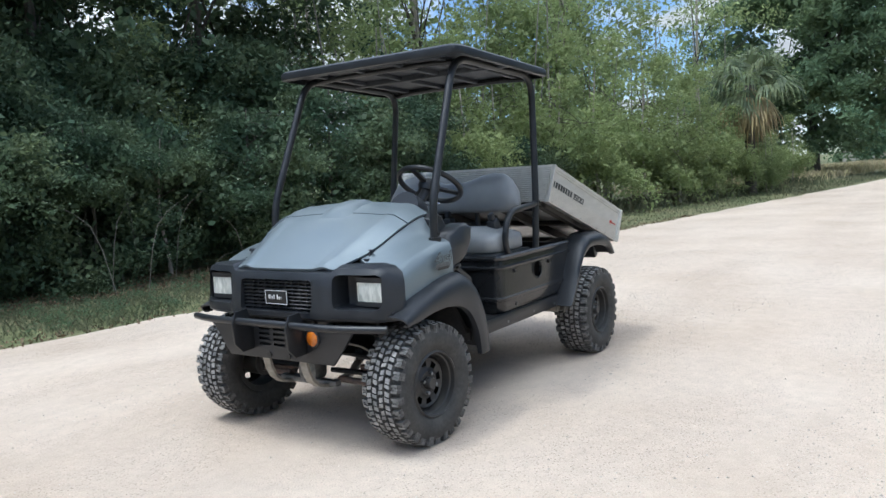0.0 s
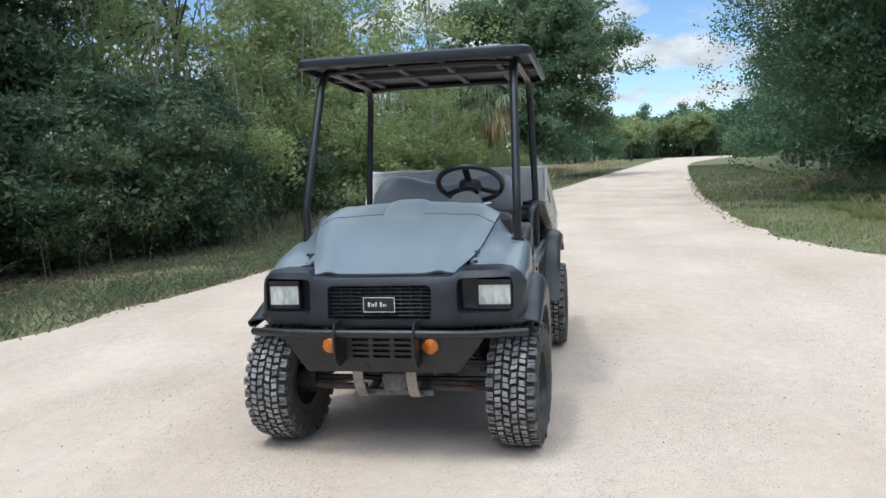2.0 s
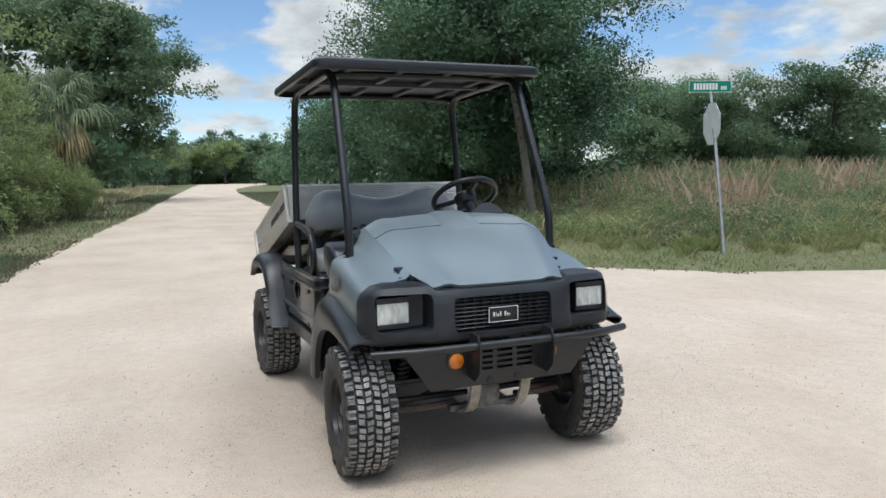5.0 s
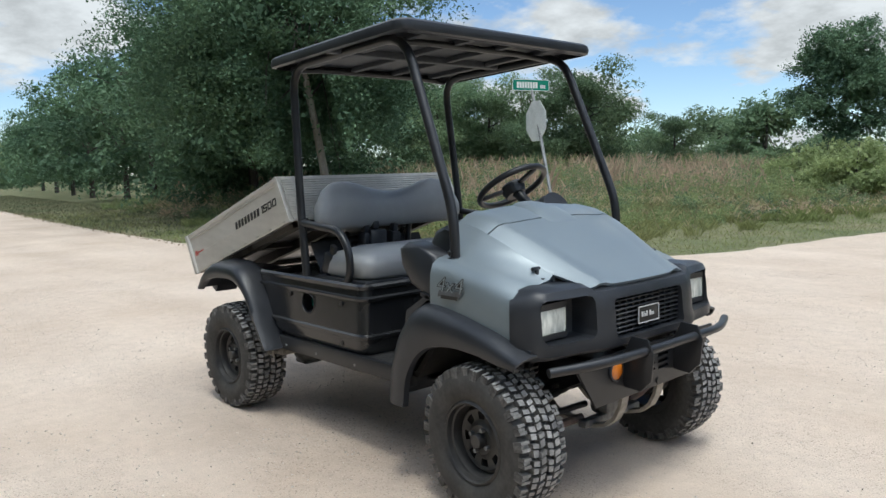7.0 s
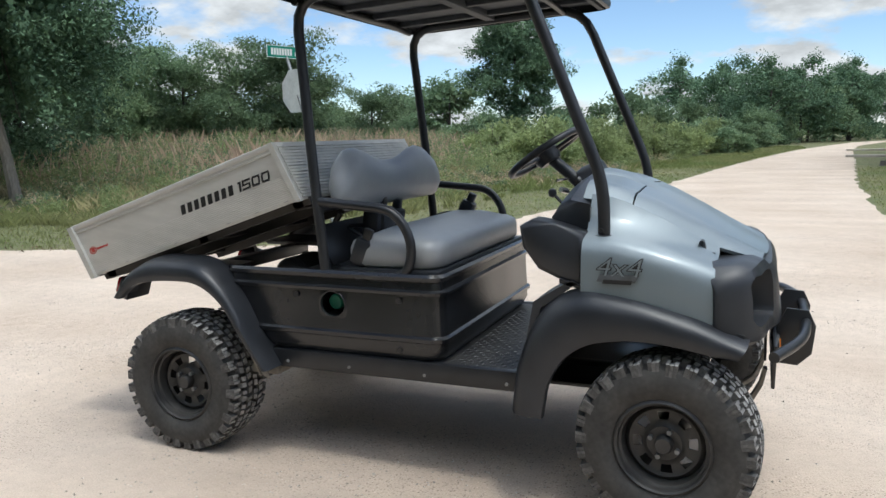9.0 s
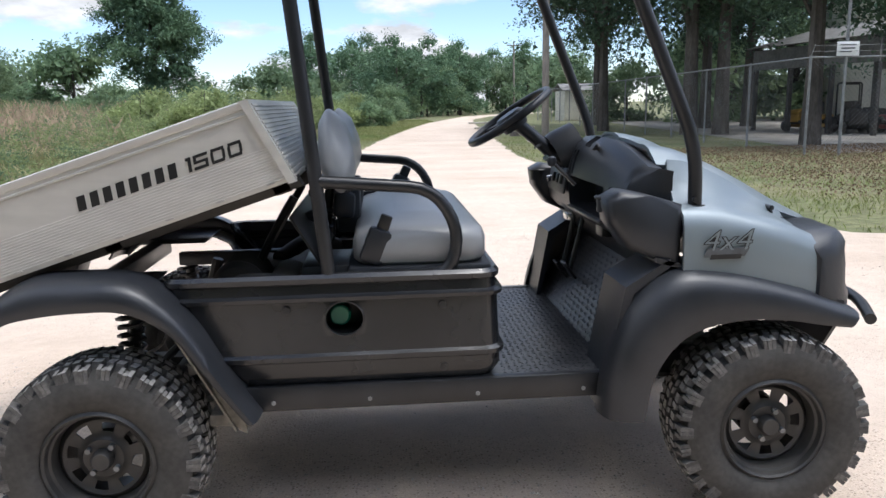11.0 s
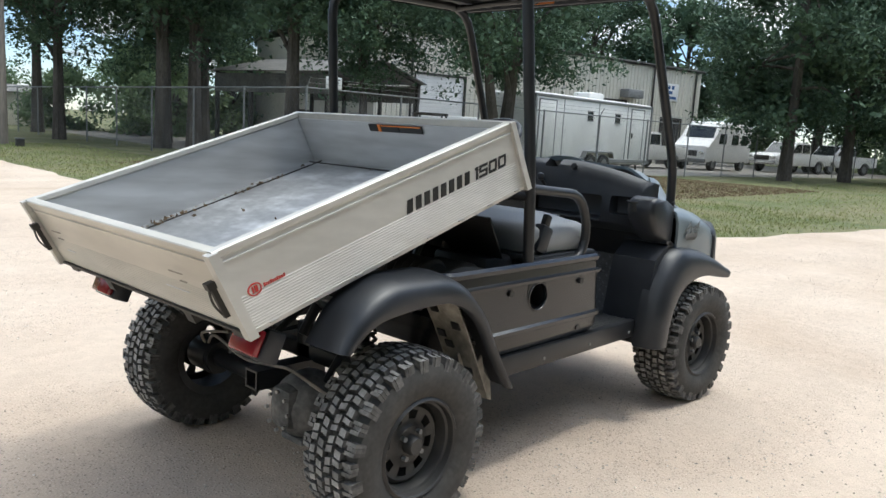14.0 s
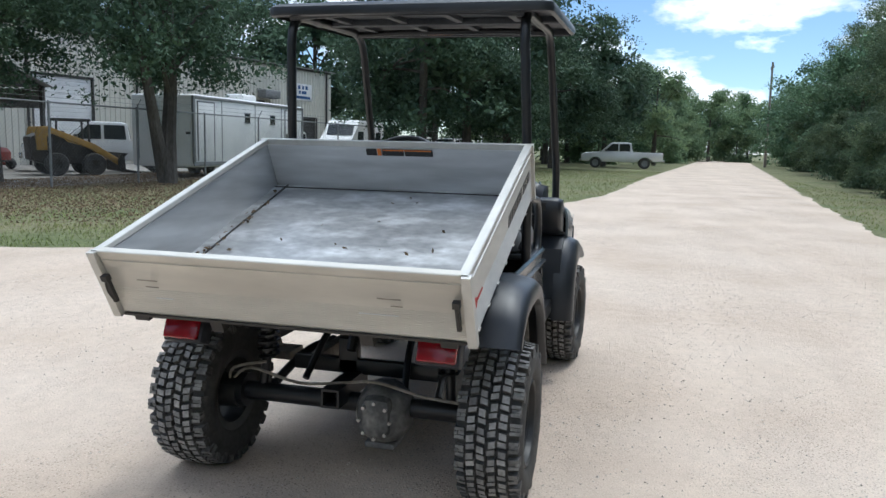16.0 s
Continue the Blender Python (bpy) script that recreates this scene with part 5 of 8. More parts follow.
for y in (-.245, .215):
    lamp = part("signal_lamp", moved(lathe([(.0001, .012), (.026, .010), (.036, .002), (.036, -.02), (.0001, -.02)], 24, axis="x"), Matrix.Translation((1.303, y, .535))), AMBER, low, "round amber signal lamp")
    part("bezel", moved(lathe([(.036, .006), (.043, .004), (.043, -.02), (.036, -.02)], 24, axis="x"), Matrix.Translation((1.303, y, .535))), PLASTIC, lamp)
for y in (-.08, .05):
    part("tow_eye", cyl((1.292, y, .435), (1.302, y, .435), .014, 12), INK_AND_SHADE, low)
for s, y in ((-1, -.135), (1, .112)):
    sub("tow_strap", moved(thick(sheet([[(x, yy, z) for yy in (-.023, .023)] for x, z in ((1.275, .42), (1.262, .36), (1.235, .305), (1.19, .268), (1.12, .248), (1.02, .25), (.92, .27), (.86, .32))]), .014), Matrix.Translation((0, y, 0))), RAIL, label="pale dusty frame horn curving under the front axle", smooth=60)
sub("front_diff", merged(box(1.04, 1.14, -.07, .06, .27, .37, .03), box(1.09, 1.13, -.20, .18, .255, .285, .006)), CAST, label="dusty front differential and skid bar")
for s in (-1, 1):
    arm = sub("suspension_arm", merged(tube([(1.08, s * .16, .285), (1.03, s * .33, .265), (.985, s * .47, .262)], .017, 8), tube([(.90, s * .16, .30), (.95, s * .33, .27), (.985, s * .47, .262)], .017, 8)), RUSTY, label="rusty brown lower suspension arm")
    part("upper_arm", tube([(1.03, s * .20, .40), (1.0, s * .36, .375), (.985, s * .46, .365)], .012, 8), STEEL_BLACK, arm)
    part("knuckle", merged(box(.945, 1.02, s * .465 - .02, s * .465 + .02, .245, .39, .012), cyl((.975, s * .44, WZ), (.975, s * .56, WZ), .05, 16)), MACHINE_DARK, arm)
    part("half_shaft", cyl((1.03, s * .07, .31), (.985, s * .46, .30), .014, 10), STEEL_BLACK, arm)
    part("shock", merged(cyl((.99, s * .40, .34), (.96, s * .33, .60), .018, 10), tube([(.985 - .022 * k / 60 + .036 * math.cos(k * .9), s * (.387 - .05 * k / 60) + .036 * math.sin(k * .9), .39 + .18 * k / 60) for k in range(61)], .005, 5, sub=1)), STEEL_BLACK, arm, "coil-over shock absorber")
part("signal_strap", merged(tube([(1.20, .30, .50), (1.12, .34, .47), (1.05, .36, .42)], .006, 6)), RAIL, arm)

# -- rear axle and hitch --
axle = sub("rear_axle", merged(cyl((-.975, -.50, .292), (-.975, .50, .292), .036, 16), cyl((-.975, -.52, .292), (-.975, -.44, .292), .065, 20), cyl((-.975, .44, .292), (-.975, .52, .292), .065, 20)), STEEL_BLACK, label="black rear axle tube")
part("differential", moved(merged(lathe([(.0001, .10), (.055, .096), (.095, .07), (.118, .025), (.12, -.02), (.10, -.07), (.06, -.10), (.0001, -.105)], 22, axis="y"), box(-.128, .0, -.06, .06, -.07, .085, .04), box(-.07, .05, -.06, .06, -.128, -.10, .012)), Matrix.Translation((-.985, -.13, .275))), CAST, axle, "dusty grey cast differential housing")
for k in range(8):
    a = k * math.pi / 4
    part("cover_bolt", cyl((-1.118, -.13 + .058 * math.cos(a), .275 + .066 * math.sin(a)), (-1.108, -.13 + .058 * math.cos(a), .275 + .066 * math.sin(a)), .007, 6), BOLT, axle)
part("brake_line", merged(tube([(-1.0, .50, .33), (-1.03, .40, .40), (-1.03, .20, .36), (-1.04, 0, .385), (-1.05, -.12, .40), (-1.03, -.28, .36), (-.99, -.46, .33)], .006, 6), tube([(-.98, .52, .31), (-1.05, .46, .40), (-1.0, .35, .42)], .006, 6)), RAIL, axle, "grey brake line")
hitch = sub("hitch_receiver", merged(box(-1.10, -.80, .010, .018, .30, .37), box(-1.10, -.80, .072, .080, .30, .37), box(-1.10, -.80, .018, .072, .30, .308), box(-1.10, -.80, .018, .072, .362, .37)), STEEL_BLACK, label="square hitch receiver tube")
part("hitch_bar", merged(box(-.86, -.82, -.3, .3, .36, .42, .006), box(-.86, -.82, .03, .11, .36, .50, .004)), STEEL_BLACK, hitch)
for s in (-1, 1):
    sh_ = sub("rear_shock", merged(cyl((-.97, s * .38, .30), (-.93, s * .35, .68), .019, 10), tube([(-.95 + .038 * math.cos(k * .85), s * .365 + .038 * math.sin(k * .85), .42 + .22 * k / 60) for k in range(61)], .0065, 5, sub=1)), STEEL_BLACK, label="black rear coil-over shock absorber")
    part("leaf_arm", merged(tube([(-.97, s * .33, .33), (-.75, s * .30, .40), (-.55, s * .26, .41)], .018, 8), tube([(-.97, s * .20, .36), (-.85, s * .18, .48), (-.70, s * .17, .56)], .014, 8)), STEEL_BLACK, sh_)
sub("bed_support", merged(box(-.95, -.50, -.26, -.22, .66, .71, .006), box(-.95, -.50, .24, .28, .66, .71, .006), box(-1.08, -1.02, -.40, .42, .68, .74, .008), tube([(-.60, -.20, .70), (-.52, -.20, .85), (-.45, -.20, .965)], .014, 8), tube([(-.62, .20, .70), (-.53, .20, .85), (-.46, .20, .965)], .014, 8), tube([(-.88, .05, .46), (-.80, .05, .60), (-.76, .05, .72)], .02, 8), tube([(-.86, -.1, .58), (-.8, .1, .60), (-.84, .3, .57)], .03, 10)), STEEL_BLACK, label="black frame and struts that hold up the bed")

# -- tipped cargo bed: u along it from the tail, v up its side --
RB, UV, VV = Vector((-1.507, 0, .698)), Vector((1.107, 0, .358)), Vector((-.120, 0, .220))
Y0, Y1 = -.570, .603


def bed_m(bm):
    m = Matrix(((UV.x, 0, VV.x, RB.x), (0, 1, 0, 0), (UV.z, 0, VV.z, RB.z), (0, 0, 0, 1)))
    return moved(bm, m)


BED = new("cargo_bed")
BED.parent = CAR
tagged(BED, "tipped brushed aluminium cargo bed with ribbed sides")


def ribbed(t0, t1):
    """Section of a side wall: height v and outward depth, ribs on the lower part, a rail on top."""
    pts = [(0.0, .0), (0.0, .010), (.05, .012)]
    for k in range(13):
        v = .045 + k * .031
        pts += [(v, .012), (v + .005, .0131), (v + .014, .0131), (v + .019, .012)]
    pts += [(.60, .012), (.835, .012), (.842, .0165), (.860, .0165), (.867, .012), (.905, .012), (.915, .016), (.93, .0175), (.988, .0175), (1.0, .014), (1.0, -.010), (.988, -.012), (.93, -.012), (.915, -.008), (.90, .0), (.0, .0)]
    return pts


def wall(sec, along, base):
    bm = bmesh.new()
    A = [bm.verts.new(base(along[0], v, d)) for v, d in sec]
    B = [bm.verts.new(base(along[1], v, d)) for v, d in sec]
    n = len(A)
    bm.faces.new(A); bm.faces.new(B[::-1])
    for i in range(n):
        bm.faces.new((A[i], B[i], B[(i + 1) % n], A[(i + 1) % n]))
    return bm


SEC = ribbed(0, 1)
part("side_wall", bed_m(wall(SEC, (0.0, 1.0), lambda u, v, d: (u, Y0 + .012 - d, v))), ALU, BED, "ribbed aluminium side wall", 30)
part("side_wall", bed_m(wall(SEC, (0.0, 1.0), lambda u, v, d: (u, Y1 - .012 + d, v))), ALU, BED, "ribbed aluminium side wall", 30)
HSEC = [(0, 0), (0, .012)] + [p for k in range(17) for p in ((.03 + k * .055, .012), (.036 + k * .055, .0165), (.066 + k * .055, .0165), (.072 + k * .055, .012))] + [(1.0, .012), (1.0, -.006), (0, -.006)]
head = part("headboard", bed_m(wall(HSEC, (Y0 + .014, Y1 - .014), lambda y, v, d: (.992 + d * .9 - .004, y, v))), ALU, BED, "ribbed aluminium headboard", 30)
gate = part("tailgate", bed_m(wall(ribbed(0, 1), (Y0 + .016, Y1 - .016), lambda y, v, d: (.012 - d * .9, y, v))), ALU_GATE, BED, "ribbed aluminium tailgate", 30)
# the gap's shade below the tailgate, drawn as a black strip
part("gate_seal", bed_m(box(-.006, .004, Y0 + .02, Y1 - .02, -.012, .022)), MACHINE_DARK, gate, "black strip drawn for the shaded gap under the tailgate")
part("bed_floor", bed_m(box(.012, .985, Y0 + .012, Y1 - .012, .03, .09)), ALU_FLOOR, BED, "worn aluminium bed floor with pale scuffs")
for lining in (box(.012, .985, Y0 + .013, Y0 + .017, .09, .90), box(.012, .985, Y1 - .017, Y1 - .013, .09, .90), box(.976, .984, Y0 + .02, Y1 - .02, .09, .90)):
    part("inner_lining", bed_m(lining), ALU_IN, BED, "scuffed inner face of the bed")
part("seam_strip", bed_m(merged(box(.03, .98, Y1 - .075, Y1 - .068, .09, .105), box(.95, .955, Y0 + .02, Y1 - .02, .09, .105))), MACHINE_DARK, BED, "dark seam with dry leaf scraps")
part("bed_frame", bed_m(merged(box(.0, 1.0, Y0 + .05, Y0 + .10, -.10, .03), box(.0, 1.0, Y1 - .10, Y1 - .05, -.10, .03), box(.0, 1.0, -.26, -.22, -.18, .03), box(.0, 1.0, .24, .28, -.18, .03), box(.02, .06, Y0 + .05, Y1 - .05, -.09, .03), box(.5, .54, Y0 + .05, Y1 - .05, -.09, .03), box(.93, .97, Y0 + .05, Y1 - .05, -.12, .03))), MACHINE_DARK, BED, "dark steel frame under the bed")
for y, s in ((Y0, -1), (Y1, 1)):
    for post in (box(-.014, .010, y - .0135, y + .0135, -.02, .985), box(.980, 1.000, y - .0125, y + .0125, -.02, 1.0)):
        part("corner_post", bed_m(post), ALU, BED, "aluminium corner post")
    yl = y - s * .03
    part("gate_latch", bed_m(merged(box(-.026, -.014, yl - .006, yl + .006, .26, .62), box(-.032, -.012, yl - .010, yl + .010, .60, .68), tube([(-.028, yl, .62), (-.034, yl, .45), (-.026, yl, .30)], .003, 5))), MACHINE_DARK, gate, "rusty dark gate latch")
    for k in range(8):
        u = .06 + k * .126
        part("rivet", bed_m(cyl((u, y, .045), (u, y + s * .006, .045), .012, 6)), BOLT, BED)
    # maker's lettering as plain slanted bars, then the model number
    m = Matrix.Translation(RB + Vector((0, y + s * .0012, 0)))
    rot = Matrix.Rotation(-math.atan2(UV.z, UV.x), 4, "Y") @ (pose(0, 0, 0, 90, 0, 0) if s < 0 else pose(0, 0, 0, 90, 0, 180))

    def stroke(x0, x1, z0, z1, lean=.22):
        return slab([(x + lean * z, z) for x, z in ((x0, z0), (x1, z0), (x1, z1), (x0, z1))], "z", -.001, .001)

    T_, H_ = .0082, .0395
    base = Matrix.Translation(UV * (.515 if s < 0 else .972) + VV * (.452 if s < 0 else .440))
    for k in range(8):
        part("emblem_bar", moved(stroke(k * .0372 + .003, k * .0372 + .026, .0, H_), m @ base @ rot), INK_AND_SHADE, BED, "", 0)
    W_ = .041
    strokes = {"1": [(.006, .006 + T_ * 1.15, 0, H_), (.0, .006, H_ - T_, H_)], "5": [(0, W_, H_ - T_, H_), (0, T_, .016, H_ - T_), (0, W_, .016, .016 + T_ * .9), (W_ - T_, W_, T_, .016), (0, W_, 0, T_)],
               "0": [(.002, W_ - .002, H_ - T_, H_), (.002, W_ - .002, 0, T_), (0, T_, T_, H_ - T_), (W_ - T_, W_, T_, H_ - T_)]}
    base = Matrix.Translation(UV * (.785 if s < 0 else .702) + VV * (.456 if s < 0 else .440))
    for k, ch in enumerate("1500"):
        off = (0, .022, .071, .120)[k]
        num = merged(*[stroke(off + x0, off + x1, z0, z1) for x0, x1, z0, z1 in strokes[ch]])
        part("digit", moved(num, m @ base @ rot), INK_AND_SHADE, BED, "black digit of the model number 1500", 0)
    ur = .052 if s < 0 else .125
    ring_c = RB + UV * ur + VV * .455 + Vector((0, y + s * .0012, 0))
    place = Matrix.Translation(ring_c) @ Matrix.Rotation(-math.atan2(UV.z, UV.x), 4, "Y") @ Matrix.Diagonal((.80, 1, .80, 1))
    emblem = part("maker_emblem", moved(lathe([(.017, -.001), (.021, -.001), (.021, .001), (.017, .001)], 24), place @ Matrix.Diagonal((1.25, 1, 1, 1))), RED_INK, BED, "red oval emblem with a row of small red bars")
    for x0, x1, h0, h1 in [(-.010, -.004, -.011, .011), (.000, .011, -.011, .011)] + [tuple(sorted(((.034 + k * .0085) * -s, (.034 + k * .0085 + .0055) * -s))) + (-.005, .004 if k % 3 else .007) for k in range(10)]:
        part("emblem_bar", moved(box(x0, x1, -.001, .001, h0, h1), place), RED_INK, emblem)
for y0, y1, m in ((-.165, -.045, INK_AND_SHADE), (-.04, .055, INK_AND_SHADE), (.06, .075, ORANGE_INK), (.08, .125, INK_AND_SHADE)):
    part("safety_label", bed_m(box(.970, .974, y0, y1, .76, .88)), m, head, "printed safety label")
part("label_stripe", bed_m(box(.968, .9705, -.16, .05, .855, .872)), ORANGE_INK, head, "orange stripe of the label")
for y, v, w in ((.44, .60, .035), (.43, .50, .022), (-.34, .60, .035), (-.30, .36, .06), (-.36, .50, .018), (.40, .33, .03)):
    part("scratch_plate", bed_m(box(-.0105, -.0085, y - w, y + w, v, v + .014)), RAIL if v > .4 else ALU_IN, gate, "scuff on the tailgate")
rngb = np.random.default_rng(8)
cb = np.stack([rngb.uniform(.06, .95, 150), np.where(rngb.random(150) < .8, Y1 - .07 + rngb.normal(0, .012, 150), rngb.uniform(Y0 + .1, Y1 - .1, 150)), np.full(150, .115)], -1)
cb = np.array([RB + UV * u + VV * v for u, y, v in cb]) + np.stack([np.zeros(150), cb[:, 1], np.zeros(150)], -1)
tagged(quads("leaf_debris", crown_leaves(150, cb, 0.004, 0.010, aspect=0.6, rng=rngb), LITTER, BED), "dry leaf scraps along the bed floor's seam", kind="stuff")
for y in (-.445, .42):
    tl = sub("tail_lamp", moved(merged(box(.008, .07, -.07, .07, -.045, .045, .008)), pose(-1.440, y, .650, 0, 22, 0)), PLASTIC, label="red tail lamp hung under the bed")
    part("red_lens", moved(box(-.012, .010, -.062, .062, -.038, .038, .008), pose(-1.440, y, .650, 0, 22, 0)), RED, tl, "red plastic lens")
    part("lamp_bracket", box(-1.42, -1.37, y - .01, y + .01, .66, .76), STEEL_BLACK, tl)

# ---- south woods ----
W_LABEL = "dark broadleaf tree at the edge of dense woods"
S_LABEL = "dense leafy shrub at the foot of the woods"


def south_edge(x):
    pts = SOUTH
    for (x0, y0), (x1, y1) in zip(pts, pts[1:]):
        if x0 <= x <= x1:
            return y0 + (y1 - y0) * (x - x0) / (x1 - x0)
    return pts[-1][1]


wt = [tree("woods_tree", W_LABEL, (-3.5, -10.6, 0), 9.5, 2.9, 2.9, 8.6, 34000, 0.052, LEAF_DARK, seed=11, clumps=700, spread=0.28, bare=0.7, group="trees of the south woods", r0=0.12),
      tree("woods_tree", W_LABEL, (0.3, -10.2, 0), 10.5, 2.8, 2.8, 9.4, 34000, 0.052, LEAF_DARK, seed=12, clumps=700, spread=0.28, bare=0.6, group="trees of the south woods", r0=0.13),
      tree("woods_tree", "spindly pale-trunked tree with light olive leaves in the woods", (-12.5, -11.0, 0), 9.0, 2.1, 2.1, 8.2, 4600, 0.058, LEAF_BRIGHT, BARK_PALE, seed=13, clumps=420, spread=0.3, bare=0.8, group="trees of the south woods", r0=0.07)]
rr = random.Random(5)
for x, dy, k, s in [(-6.8, -7.2, 0, 1.0), (-9.9, -7.4, 2, 1.0), (-1.4, -13.5, 1, 1.15), (-5.4, -14.0, 0, 1.2), (-10.5, -12.5, 2, 1.2), (3.6, -7.4, 0, 1.1),
                    (7.4, -7.0, 1, 1.0), (-14.8, -8.3, 2, 0.9), (-20.0, -8.2, 2, 1.0), (-17.0, -7.0, 2, 1.05), (-22.5, -7.4, 2, 1.1), (-25.5, -6.6, 2, 1.05), (-18.6, -11.5, 2, 1.2), (-19.2, -6.2, 2, 1.3), (-23.6, -9.0, 2, 1.4), (-14.2, -7.8, 2, 1.3), (-31.0, -6.5, 2, 1.25), 
                    (11.5, -6.4, 1, 1.0), (16.0, -6.2, 0, 0.9), (20.5, -6.5, 1, 0.95), (25.5, -6.2, 0, 1.0), (31, -6.6, 1, 1.0), (37, -6.4, 0, 1.1), (44, -6.6, 1, 1.1), (52, -6.5, 0, 1.1), (62, -6.8, 1, 1.2), (74, -7, 0, 1.2),
                    (18.5, -10, 0, 1.2), (28.5, -10, 1, 1.2), (-3, -9.6, 0, 1.15), (1, -9.2, 1, 1.1), (-7, -10.2, 0, 1.2), (-5, -16, 1, 1.4), (0, -16.5, 0, 1.4), (4, -13, 1, 1.3)]:
    copy_thing(wt[k], pose(x, south_edge(x) + dy, 0, 0, 0, rr.uniform(0, 360)) @ Matrix.Scale(s * rr.uniform(0.92, 1.08), 4))

sh = [tree("shrub", S_LABEL, (-1.2, -8.2, 0), 3.4, 1.5, 1.3, 3.5, 17000, 0.038, LEAF_DARK, seed=21, clumps=240, spread=0.2, bare=0.05, r0=0.035, category="shrub", group="shrubs along the woods", n_limbs=16, hollow=0.5),
      tree("shrub", "spreading shrub with dark green leaves and bare lower stems", (-3.6, -8.0, 0), 2.6, 1.4, 1.2, 2.6, 14000, 0.036, LEAF_DARK, BARK_PALE, seed=22, clumps=220, spread=0.2, bare=0.1, r0=0.03, category="shrub", group="shrubs along the woods", n_limbs=18, hollow=0.5),
      tree("shrub", "tall loose shrub with bright olive leaves", (-14.0, -7.5, 0), 4.6, 1.7, 1.5, 4.6, 9000, 0.048, LEAF_BRIGHT, BARK_PALE, seed=23, clumps=240, spread=0.24, bare=0.1, r0=0.04, category="shrub", group="shrubs along the woods", n_limbs=16, hollow=0.45)]
for x, dy, k, s in [(1.4, -3.4, 0, 1.0), (-0.4, -3.3, 1, 0.9), (-2.0, -3.2, 0, 0.75), (-3.2, -3.4, 1, 0.9), (-4.6, -3.3, 0, 0.85), (-6.2, -3.2, 0, 1.0), (-7.9, -3.3, 1, 1.1), (-9.6, -4.4, 0, 1.1), (-11.6, -4.5, 2, 0.95), (-16.0, -3.4, 2, 1.0), (-18.0, -3.0, 2, 0.9), (-19.6, -2.7, 2, 0.8), (-21.4, -2.8, 2, 0.9), (-20.4, -4.0, 2, 0.95),
                    (-22.4, -3.7, 2, 0.85), (-13.0, -3.6, 1, 0.8), (-2.4, -5.4, 0, 1.2), (-6.6, -6.4, 0, 1.4), (-3.6, -7.0, 0, 1.5), (-0.6, -6.6, 0, 1.4), (2.2, -6.8, 0, 1.4), (3.6, -4.4, 1, 1.0), (-17.2, -5.6, 2, 1.25), (-21.2, -6.0, 2, 1.2), (-4.6, -6.0, 2, 0.9), (-23.6, -3.2, 2, 0.5), (-25.2, -2.4, 2, 0.5), (-26.0, -2.1, 2, 0.45), (-28.6, -3.0, 2, 0.7), (-30.4, -2.6, 2, 0.6), (-24.2, -4.4, 1, 1.0), (-22.8, -2.3, 2, 0.62), (-24.8, -1.9, 2, 0.48), (-23.4, -4.6, 2, 0.9), (-14.4, -3.5, 2, 0.95), (-12.4, -5.6, 2, 1.1), (-15.2, -5.4, 2, 1.2), (-19.0, -5.2, 2, 1.25), (-10.6, -6.4, 2, 1.0), (6.0, -4.0, 0, 1),
                    (14.5, -3.2, 0, 0.9), (17.5, -3.3, 1, 1.1), (20.0, -3.2, 0, 1.0), (23.0, -3.4, 0, 1.0), (26.5, -3.3, 1, 1.1), (30, -3.4, 0, 1.1), (34, -3.4, 1, 1.2), (39, -3.4, 0, 1.2), (45, -3.6, 1, 1.3), (52, -3.6, 0, 1.3), (60, -3.6, 0, 1.4)]:
    copy_thing(sh[k], pose(x, south_edge(x) + dy, 0, 0, 0, rr.uniform(0, 360)) @ Matrix.Scale(s, 4))


def bare_stems():
    """Dead, arching stems among the shrubs."""
    rng = random.Random(9)
    bm = bmesh.new()
    for k in range(30):
        x = rng.choice([rng.uniform(-6, 1.0), rng.uniform(-6, 1.0), rng.uniform(-23, -7)])
        y = south_edge(x) - rng.uniform(2.0, 3.3)
        h, a = rng.uniform(0.3, 1.3), rng.uniform(0, 6.28)
        d = rng.uniform(0.4, 1.3)
        tube([(x, y, -0.02), (x + 0.3 * d * math.cos(a), y + 0.3 * d * math.sin(a), h * 0.7), (x + d * math.cos(a), y + d * math.sin(a), h)], 0.004, 4, bm, 3, [0.005, 0.004, 0.0015])
    for k in range(78):
        x = rng.uniform(-30, -8)
        y = south_edge(x) - rng.uniform(4.2, 11)
        h, a = rng.uniform(3.5, 8.0), rng.uniform(0, 6.28)
        tube([(x, y, -0.05), (x + 0.15 * math.cos(a), y + 0.15 * math.sin(a), h * 0.5), (x + 0.45 * math.cos(a), y + 0.45 * math.sin(a), h)], 0.02, 5, bm, 3, [0.035, 0.026, 0.01])
    tagged(part("bare_stems", bm, TWIG), "bare pale dead stems arching out of the undergrowth", "undergrowth", kind="stuff")


bare_stems()


